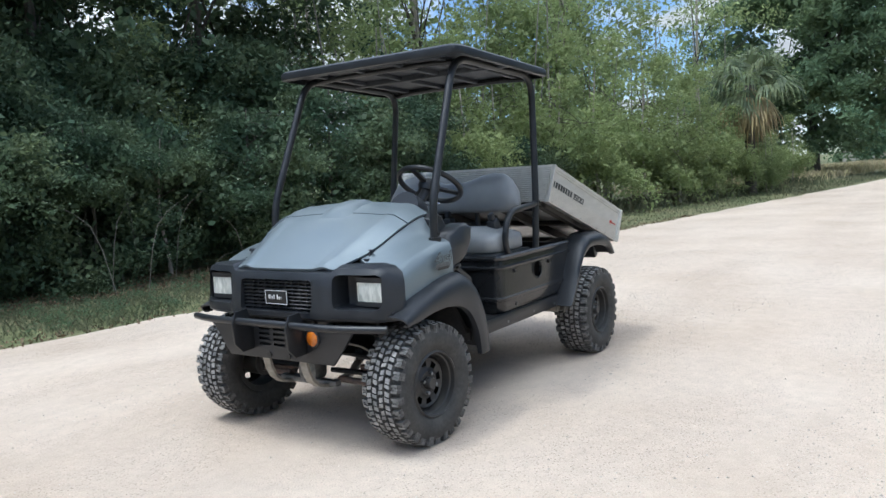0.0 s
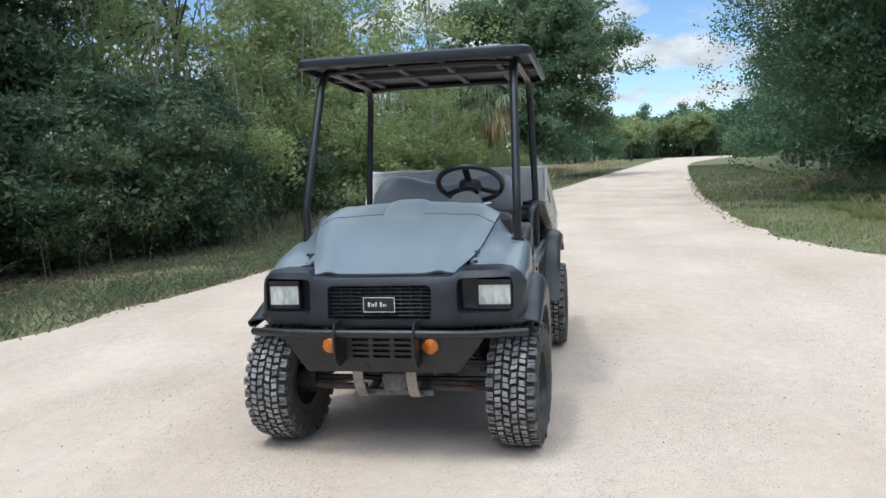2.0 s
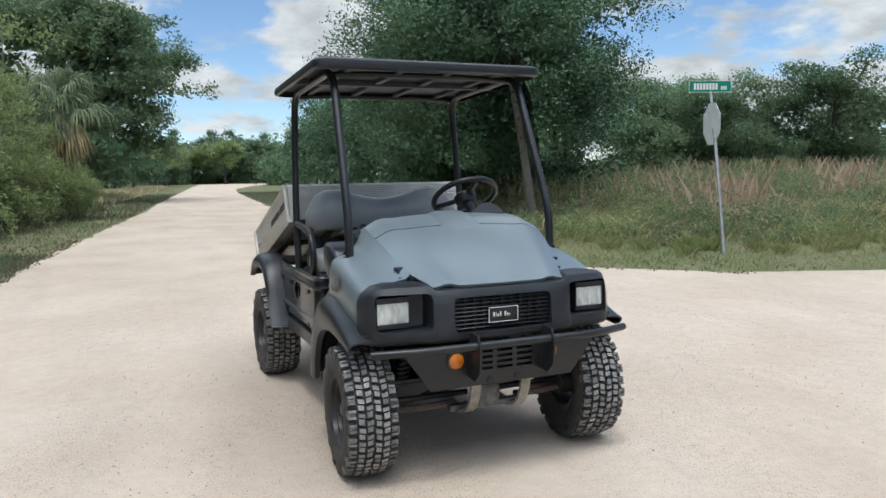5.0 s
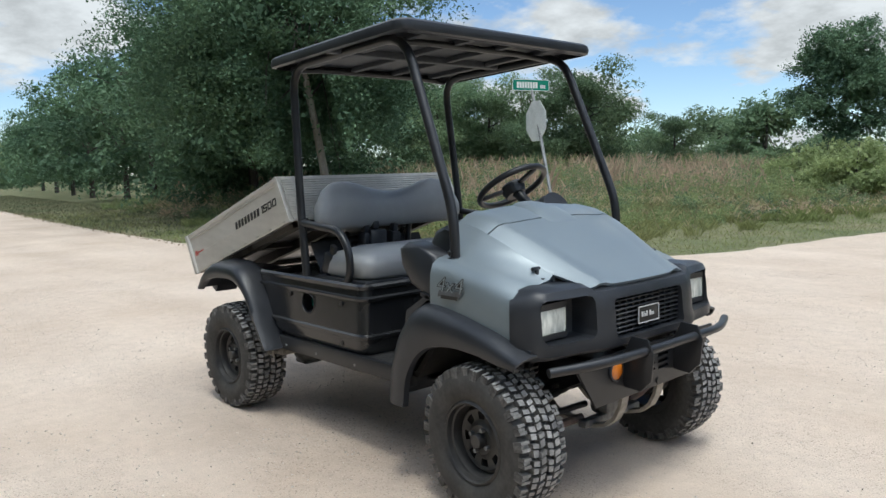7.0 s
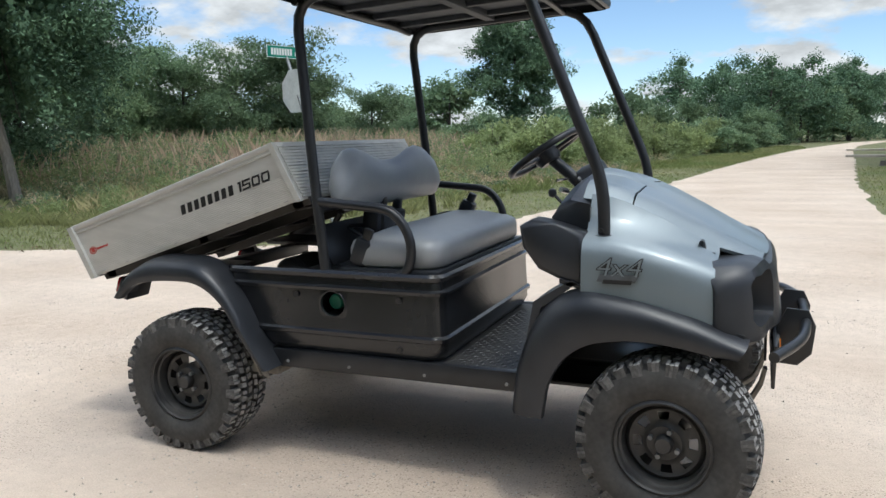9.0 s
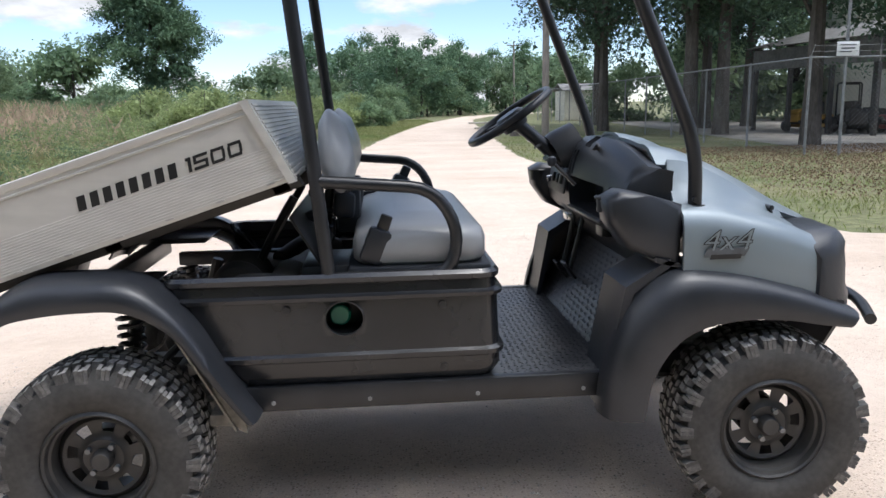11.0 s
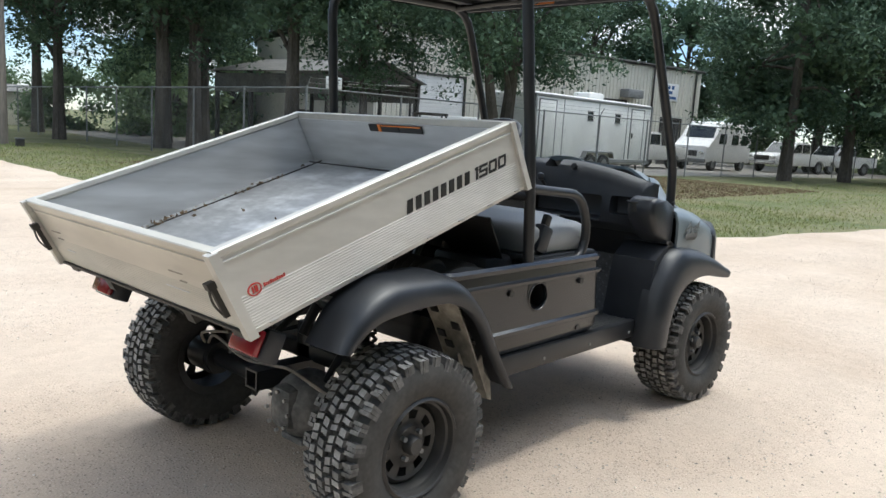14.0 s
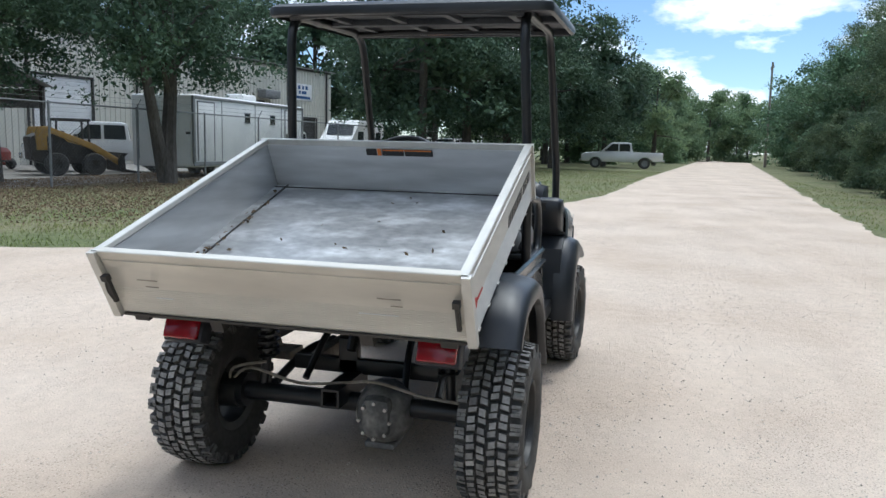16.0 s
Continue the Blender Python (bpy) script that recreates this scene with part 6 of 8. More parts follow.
def palm(at):
    """Cabbage palm: short trunk, drooping fan fronds, the lowest dry and hanging."""
    ob = thing("palm", "cabbage palm with green fan fronds and dry hanging ones", "palm", at)
    part("trunk", tube([(0, 0, -0.1), (0.05, 0, 1.8), (0, 0.05, 3.7)], 0.17, 10, None, 5, [0.2, 0.17, 0.19]), BARK, ob)
    rng = np.random.default_rng(4)
    for name, m, n, e0, e1, ln in (("fronds", PALM, 34, -0.5, 1.4, 1.05), ("dry_fronds", PALM_DRY, 24, -1.35, -0.5, 1.0)):
        co = []
        for k in range(n):
            a, e = rng.uniform(0, 6.28), rng.uniform(e0, e1)
            d = np.array([math.cos(a) * math.cos(e), math.sin(a) * math.cos(e), math.sin(e)])
            side = np.array([-math.sin(a), math.cos(a), 0])
            up = np.cross(d, side)
            base = np.array([0, 0, 3.7])
            hub = base + d * rng.uniform(0.45, 1.05) * ln
            for s in np.linspace(-1.2, 1.2, 19):
                w = d * math.cos(s) + side * math.sin(s) - up * 0.25 * abs(s)
                L = ln * rng.uniform(0.65, 1.1) * (1 - 0.15 * abs(s))
                q = np.cross(w, up) * 0.026
                drop = np.array([0, 0, L * rng.uniform(0.5, 0.9)])
                p1, p2, p3 = hub + w * L * 0.45, hub + w * L * 0.8 - drop * 0.35, hub + w * L * 0.95 - drop
                co += [hub - q * 0.3, p1 - q, p1 + q, hub + q * 0.3, p1 - q, p2 - q * 0.9, p2 + q * 0.9, p1 + q, p2 - q * 0.9, p3, p3, p2 + q * 0.9]
            q = side * 0.018
            co += [base - q, base + q, hub + q, hub - q]
        quads(name, np.array(co), m, ob)
    return ob


palm((-24.0, -3.1, 0.0))
# the paler far_leaf puts the haze of distance into this oak's colour
tree("oak_tree", "large spreading live oak beyond the palm", (-42, -3.6, 0), 13.5, 5.8, 5.8, 12.4, 60000, 0.12, LEAF_FAR, seed=31, clumps=520, spread=0.5, bare=1.5, r0=0.3, group="oaks")

# ---- north-west corner ----
tree("oak_tree", "broad dark oak with a pale forked trunk beside the road", (-15.0, 9.6, 0), 10.4, 3.85, 3.85, 9.3, 165000, 0.05, LEAF_OAK, BARK_PALE, seed=41, clumps=1700, spread=0.34, view_gap=(0.77, -0.64, 4.4), bare=1.7, r0=0.115, lean=(-0.7, -1.15), n_limbs=22, group="oaks")
tree("oak_tree", "broad dark oak behind the roadside oak", (-21.5, 10.8, 0), 9.0, 4.2, 4.2, 8.9, 46000, 0.072, LEAF_OAK, seed=42, clumps=900, spread=0.38, bare=0.3, r0=0.16, group="oaks")
tree("oak_tree", "oak behind tall weeds", (-21.0, 14.6, 0), 5.9, 2.9, 2.9, 5.9, 18000, 0.066, LEAF_OAK, seed=43, clumps=420, spread=0.38, bare=0.3, r0=0.15, group="oaks")
ro = tree("oak_tree", "oak in the row along the road", (-29.5, 10.4, 0), 7.8, 3.4, 3.4, 7.7, 12000, 0.10, LEAF_OAK, seed=44, clumps=360, spread=0.4, bare=0.2, r0=0.14, group="oaks")
for x, y, s in [(-37, 12.0, 0.95), (-46, 13.2, 1.0), (-55, 14.8, 0.9), (-66, 16.8, 1.0), (-80, 19.5, 1.0), (-27, 16, 0.9), (-80, 0.4, 0.75), (-72, -1.4, 0.85), (-48, -9, 1.1), (-166, 18, 1.45), (-170, 30, 1.4), (-150, 2, 1.3), (-163, 40, 1.5), (-130, 40, 1.4), (-128, -8, 1.5), (-98, 28, 1.1), (-172, 24, 1.5), (-160, 10, 1.4), (10, 93, 1.0), (15, 103, 1.1), (4, 88, 0.95), (22, 112, 1.3), (12, 110, 1.3), (1.8, 69, 0.95), (4.6, 79, 1.05), (-2.5, 75, 1.0), (-7, 82, 1.15), (9.5, 86, 1.0), (0, 84, 1.15)]:
    copy_thing(ro, pose(x, y, 0, 0, 0, x * 37 % 360) @ Matrix.Scale(s, 4))
yt = tree("roadside_tree", "light green tree at the end of the road", (-148, 18.5, 0), 9.0, 3.6, 3.6, 5.0, 5200, 0.23, LEAF_BRIGHT, seed=45, clumps=320, spread=0.6, bare=3.6, r0=0.24, group="trees at the end of the road")
for x, y, s in [(-112, 24, 0.7), (-122, 6, 0.8), (-108, 4.5, 0.7), (-98, 3.5, 0.55), (-140, 31, 0.8), (-152, 13, 0.85)]:
    copy_thing(yt, pose(x, y, 0, 0, 0, x * 11 % 360) @ Matrix.Scale(s, 4))
tree("lone_tree", "single round-crowned tree standing in the weedy field", (-10.6, 35.0, 0), 7.9, 2.45, 2.45, 6.9, 36000, 0.07, LEAF_OAK, seed=46, clumps=620, spread=0.28, hollow=0.42, lump=0.2, bare=0.9, r0=0.16)
fs = [tree("field_tree", "rounded tree in the hedge beyond the field", (-15, 37, 0), 5.0, 2.6, 2.6, 5.2, 5200, 0.12, LEAF_FAR, seed=47, clumps=300, spread=0.36, bare=0.05, r0=0.09, group="trees beyond the field"),
      tree("field_tree", "low dense bush in the hedge beyond the field", (-6, 44, 0), 3.8, 3.0, 2.6, 4.2, 4200, 0.125, LEAF_FAR, seed=48, clumps=280, spread=0.36, bare=0.05, r0=0.07, group="trees beyond the field"),
      tree("field_tree", "bushy round tree at the back of the weedy field", (-17.2, 24.5, 0.8), 5.0, 2.5, 2.5, 5.0, 21000, 0.058, LEAF_FAR, seed=49, clumps=420, spread=0.3, bare=0.05, r0=0.09, group="trees beyond the field")]
for x, y, k, s in [(-18.6, 22.4, 2, 0.82), (-22.5, 20.5, 2, 0.95), (-20.6, 22.0, 2, 0.9), (-25, 22, 2, 0.95), (-27, 24, 2, 1.02), (-16.2, 30, 2, 0.62), (-24, 36, 0, 0.8), (-19.5, 28, 2, 0.8), (-30, 33, 0, 0.95), (-13.5, 33, 1, 0.6), (-20, 44, 1, 0.95), (-12, 49, 1, 0.85), (-3, 50, 1, 0.6), (-8, 55, 0, 0.65), (-16, 52, 1, 0.9), (-6.5, 49, 1, 0.55),
                   (-2, 58, 1, 0.75), (1.0, 66, 0, 0.7), (3, 76, 0, 0.9), (-5, 70, 0, 0.9), (-15, 62, 0, 1.0), (-27, 54, 0, 1.4), (5.5, 84, 0, 1.3), (5, 98, 0, 1.4), (17, 99, 0, 1.4), (12.5, 122, 0, 1.8), (22, 110, 0, 1.8),
                   (8, 86, 0, 1.3), (17, 69, 0, 1.3), (16, 60, 0, 1.2), (-0.6, 44, 1, 0.5), (-4.5, 42, 1, 0.5), (-9.0, 46, 1, 0.62), (-14.6, 45, 1, 0.7), (-17.5, 47.5, 0, 0.62), (-11.0, 54, 0, 0.72), (-4.6, 54, 1, 0.66), (-1.4, 52, 1, 0.55), (-23, 49, 1, 0.9), (-27, 43, 0, 0.85), (-33, 40, 0, 0.9), (-20.5, 58, 0, 0.9), (-3.2, 63, 1, 0.8), (-9.5, 64, 0, 0.8), (-34, 56, 0, 1.2), (-7.4, 43.5, 1, 0.5), (-2.4, 47.5, 1, 0.5), (0.6, 58, 1, 0.6), (2.0, 70, 1, 0.7), (-40, 32, 0, 1.4), (-46, 45, 0, 1.6)]:
    copy_thing(fs[k], pose(x, y, float(rise(np.array([x]), np.array([y]))[0]) * (k == 2), 0, 0, (x * 53 + y * 17) % 360) @ Matrix.Diagonal((s, s, s * (0.8 if k < 2 and y < 66 else 1.0), 1)))

rb = tree("roadside_bush", "leafy yellow-green bush at the edge of the field", (-5.6, 22.5, 0.2), 1.9, 1.5, 1.3, 2.1, 7000, 0.05, LEAF_BRIGHT, seed=51, clumps=150, spread=0.2, bare=0.02, r0=0.03, category="shrub", group="bushes along the side road", n_limbs=12, hollow=0.4)
for x, y, s in [(-4.6, 26, 0.95), (-6.8, 27.5, 1.15), (-4.0, 30, 1.0), (-5.8, 32.5, 1.2), (-3.6, 35, 1.05), (-2.8, 39.5, 1.1), (-4.8, 38.5, 1.3), (-1.8, 44.5, 1.2), (-8.2, 24.5, 1.0), (-9.5, 30.5, 1.1)]:
    copy_thing(rb, pose(x, y, float(rise(np.array([x]), np.array([y]))[0]), 0, 0, (x * 53 + y * 17) % 360) @ Matrix.Scale(s, 4))


def field_growth():
    n = 300000
    x, y = RNG.uniform(-30, 1, n), RNG.uniform(5, 48, n)
    g = road_gap(x, y)
    f = np.array([noise.noise((a * 0.35, b * 0.35, 8.1)) for a, b in zip(x, y)])
    near = (g > 3.6) & (np.hypot(x + 14, y - 8) > 2.2) & (RNG.random(n) < np.clip((g - 3.6) / 3.5, 0, 1)) & (RNG.random(n) < np.clip(28 / (y + 4), 0.25, 1))
    k = near & (f > -0.02)
    k = k & (RNG.random(n) < 0.55)
    blades("tall_dry_grass", x[k], y[k], 0.36, 0.0026, 0.7, GRASS_DRY, "tall dry straw-coloured grass and weeds in the corner field")
    k = near & (f < 0.22)
    blades("tall_green_weeds", x[k], y[k], 0.34, 0.0028, 0.7, GRASS, "tall green weeds among dry grass in the corner field")
    n = 42000
    x, y = RNG.uniform(-34, 0, n), RNG.uniform(9, 58, n)
    g = road_gap(x, y)
    f = np.array([noise.noise((a * 0.22, b * 0.22, 4.4)) for a, b in zip(x, y)])
    k = (g > 7.0) & (f > -0.3) & (RNG.random(n) < np.clip((g - 6) / 8, 0.15, 1))
    blades("brown_reeds", x[k], y[k], 1.05, 0.0034, 0.35, REED, "tall reddish-brown dead weeds across the field")
    rng = np.random.default_rng(3)
    n = 4200
    x, y = rng.uniform(-30, 0, n), rng.uniform(5, 40, n)
    g = road_gap(x, y)
    k = (g > 3.0) & (np.hypot(x + 14, y - 8) > 1.8)
    x, y, g = x[k], y[k], g[k]
    h = rng.uniform(0.3, 1.15, len(x)) * np.clip((g - 2.0) / 5.0, 0.35, 1)
    f = np.array([noise.noise((a * 0.22, b * 0.22, 2.2)) for a, b in zip(x, y)]) + rng.uniform(-0.14, 0.14, len(x))
    z = rise(x, y)

    def weed_clumps(pick, per, wide):
        q = np.nonzero(pick)[0].repeat(per)
        t = rng.random(len(q)) ** 0.8
        r = wide * h[q] * (1.1 - 0.6 * t)
        a = rng.uniform(0, 6.28, len(q))
        return np.stack([x[q] + r * rng.random(len(q)) ** 0.5 * np.cos(a), y[q] + r * rng.random(len(q)) ** 0.5 * np.sin(a), z[q] + h[q] * t], -1)

    tagged(quads("weed_bushes", crown_leaves(240000, weed_clumps(f < 0.02, 16, 0.7), 0.08, 0.032, rng=rng), LEAF_BRIGHT), "low bright green weed bushes in the dry grass", "weeds", kind="stuff")
    tagged(quads("olive_weed_bushes", crown_leaves(190000, weed_clumps((f > -0.15) & (f < 0.2), 16, 0.7), 0.09, 0.032, rng=rng), LEAF_FAR), "dull olive weed bushes scattered in the corner field", "weeds", kind="stuff")
    tagged(quads("dead_weed_bushes", crown_leaves(150000, weed_clumps(f > 0.0, 18, 0.6), 0.11, 0.036, 0.0, 0.18, rng), REED), "reddish-brown dead weed bushes in the corner field", "weeds", kind="stuff")


field_growth()


def south_west(x):
    """North limit of what grows on the south side of the west road."""
    return np.interp(x, [p[0] for p in SOUTH], [p[1] for p in SOUTH])


def spiky_plant(at):
    """A rosette of stiff narrow leaves."""
    ob = thing("spiky_plant", "small spiky grey-green plant standing in the weeds", "plant", at)
    rng = random.Random(12)
    for k in range(15):
        a, e, ln = 2 * math.pi * k / 15 + rng.uniform(-.2, .2), rng.uniform(.35, 1.3), rng.uniform(.38, .55)
        d = Vector((math.cos(a) * math.cos(e), math.sin(a) * math.cos(e), math.sin(e)))
        part("leaf", tube([(0, 0, -.02), tuple(d * ln * .5), tuple(d * ln - Vector((0, 0, .04)))], .01, 5, None, 3, [.013, .016, .002]), LEAF_FAR, ob)
    return ob


spiky_plant((-9.3, 10.6, float(rise(np.array([-9.3]), np.array([10.6]))[0]) - .02))


def verges():
    x, y = verge(52000, -26, 9, -9, 7, 0.02, 2.6, 0.42)
    k = y < 0
    blades("verge_grass", x[k], y[k], 0.075, 0.005, 0.7, GRASS_SHADED, "short ragged grass along the south edge of the road")
    xd, yd = verge(90000, -11, 5, -8, -2.4, 0.0, 2.3, 0.25)
    blades("verge_turf", xd, yd, 0.06, 0.0022, 0.8, GRASS_SHADED, "dense low grass and weeds before the woods")
    c = np.stack([*verge(2600, -12, 5, -8, -2.4, 0.3, 3.0, -0.02), ], -1)
    c = np.concatenate([c, np.full((len(c), 1), 0.035)], 1)
    tagged(quads("verge_weeds", crown_leaves(26000, c, 0.05, 0.015, rng=np.random.default_rng(17)), LEAF_FAR), "low broad-leaved weeds in the verge grass", "weeds", kind="stuff")
    blades("verge_grass", x[~k], y[~k], 0.08, 0.005, 0.6, GRASS_LAWN, "short grass along the north edge of the road")
    x, y = verge(130000, -14, 14, 2, 26, 0.05, 4.5, 0.4)
    k = x < 1.5
    e = k & ((road_gap(x, y) < 2.4) | (y > 9))
    blades("corner_grass", x[k & ~e], y[k & ~e], 0.085, 0.003, 0.7, GRASS, "mown yellow-green grass at the road corners")
    blades("corner_lawn", x[e], y[e], 0.06, 0.003, 0.7, GRASS_LAWN, "bright mown grass along the side road")
    blades("corner_grass", x[~k], y[~k], 0.05, 0.006, 0.7, GRASS_LAWN, "close-mown grass before the chain-link fence")
    x, y = verge(12000, -14, 0, 2, 26, 2.6, 6.0, 0.05)
    blades("corner_weeds", x, y, 0.22, 0.0022, 0.6, GRASS_DRY, "knee-high straw-coloured grass behind the street sign")
    tx, ty = verge(1500, -16, 0, 3, 30, 1.9, 5.5, 0.1)
    a, r = RNG.uniform(0, 6.28, len(tx) * 55), 0.17 * RNG.random(len(tx) * 55) ** 0.6
    blades("grass_tufts", tx.repeat(55) + r * np.cos(a), ty.repeat(55) + r * np.sin(a), 0.2, 0.0028, 0.9, GRASS_LAWN, "rounded tufts of yellow-green grass along the field's edge")
    x, y = verge(60000, -3, 4, 25, 62, 0.1, 3.4, 0.5)
    blades("side_road_lawn", x, y, 0.09, 0.008, 0.7, GRASS_LAWN, "mown strip along the far side road")
    x, y = verge(70000, -62, -13, 3, 14, 0.05, 4.2, 0.5)
    blades("west_verge_lawn", x, y, 0.08, 0.006, 0.7, GRASS_SHADED, "green verge under the roadside oaks")
    x, y = verge(60000, 8, 46, -8, 14, 0.05, 9.0, 0.4)
    blades("lawn_grass", x, y, 0.05, 0.008, 0.7, GRASS_LAWN, "short lawn between the road and the fence")
    x, y = verge(26000, -60, -22, -9, 4, 0.05, 2.2, 0.5)
    blades("far_verge_grass", x, y, 0.14, 0.008, 0.6, GRASS_SHADED, "grass along the far stretch of road")
    x, y = RNG.uniform(-34, -8, 26000), RNG.uniform(-8, 1, 26000)
    g = road_gap(x, y)
    k = (g > 1.6) & (g < 3.6) & (y < 0) & (RNG.random(26000) < np.clip((g - 1.6) / 1.2, 0, 1))
    blades("foot_grass", x[k], y[k], 0.34, 0.003, 0.5, GRASS_SHADED, "tall greyish dry grass at the foot of the woods")
    x, y = RNG.uniform(-96, -27, 60000), RNG.uniform(-12, 5, 60000)
    g = road_gap(x, y)
    k = (g > 2.0) & (g < 9.0) & (y < south_west(x)) & (RNG.random(60000) < np.clip((g - 1.8) / 4, 0, 0.8))
    blades("tall_dry_verge", x[k], y[k], 0.5, 0.006, 0.6, GRASS_DRY, "tall straw-coloured dry grass before the headwall")
    n = 60000
    x, y = RNG.uniform(-14, 3, n), RNG.uniform(-8, -2, n)
    g = road_gap(x, y)
    k = (g > -0.12) & (g < 3.6) & (RNG.random(n) < np.where(g < 0.25, 0.5, np.where(g > 1.9, 0.95, 0.04)))
    c = np.stack([x[k], y[k], np.where(g[k] > 1.9, 0.03, 0.004)], -1)
    tagged(quads("leaf_litter", crown_leaves(len(c), c, 0.012, 0.021, aspect=0.55), LITTER), "brown fallen leaves along the edge of the road", "leaf litter", kind="stuff")
    n = 30000
    x, y = RNG.uniform(-32, -3, n), RNG.uniform(2, 9, n)
    g = road_gap(x, y)
    c = np.stack([x, y, np.full(n, 0.006)], -1)[(g > -0.2) & (RNG.random(n) < np.clip(0.85 - g / 0.5, 0.05, 1))]
    tagged(quads("leaf_litter", crown_leaves(len(c), c, 0.012, 0.02, aspect=0.55), LITTER), "brown fallen leaves along the oak side of the road", "leaf litter", kind="stuff")
    # fallen oak leaves, laid thick and dark partly for tree shade on the lawn
    n = 110000
    x, y = RNG.uniform(4.5, 24, n), RNG.uniform(5.5, 16.5, n)
    g = road_gap(x, y) + 0.35 * np.sin(x * 1.3) + 0.25 * np.sin(y * 2.1 + x)
    c = np.stack([x, y, np.full(n, 0.035)], -1)[RNG.random(n) < np.clip((g - 2.2) / 2.5, 0, 1)]
    tagged(quads("leaf_litter", crown_leaves(len(c), c, 0.015, 0.019, aspect=0.6), LITTER), "brown fallen oak leaves on the lawn by the fence", "leaf litter", kind="stuff")


verges()


def street_sign():
    ob = thing("street_sign", "green street name sign above a stop sign's back, on leaning post", "sign", (-4.9, 7.2, 0))
    top = Vector((-1.3, 0.85, 2.62))
    d = top.normalized()
    part("post", merged(tube([(0, 0, -0.2), top * 0.5, top], 0.028, 6), tube([top, top + d * 0.07], 0.02, 6)), GALV, ob, "galvanised steel post leaning over")
    ang = 71
    c = top + d * 0.17
    R = pose(c.x, c.y, c.z, 90, 0, ang)
    bm = moved(box(-0.38, 0.38, -0.1, 0.1, -0.003, 0.003, 0.0), R)
    panel = part("name_panel", bm, SIGN_GREEN, ob, "green reflective name panel")
    part("border", moved(merged(box(-.38, .38, .092, .1, -.0045, .0045), box(-.38, .38, -.1, -.092, -.0045, .0045), box(-.38, -.372, -.092, .092, -.0045, .0045), box(.372, .38, -.092, .092, -.0045, .0045)), R), WHITE, panel, "white border")
    for x0, x1, h in ((-.30, .14, .055), (.19, .30, .03)):
        n = 8 if x1 < .15 else 3
        w = (x1 - x0) / n
        for k in range(n):
            part("bar", moved(box(x0 + k * w + w * .12, x0 + (k + 1) * w - w * .12, -.055, -.055 + 2 * h, -.005, .005), R), WHITE, panel)
    s = top * 0.80
    oct_ = [(0.38 * math.cos(radians(22.5 + 45 * k)), 0.38 * math.sin(radians(22.5 + 45 * k))) for k in range(8)]
    tilt = pose(s.x, s.y, s.z, 90, 0, 160) @ pose(0, 0, -0.032, 0, 0, 0)
    part("stop_sign_back", moved(slab(oct_, "z", -0.003, 0.003), tilt), SIGN_BACK, ob, "bare aluminium back of an octagonal sign")
    for h in (0.2, -0.2):
        part("bolt", moved(cyl((0, h, 0.003), (0, h, 0.012), 0.011, 8), tilt), BOLT, ob)
    return ob


street_sign()

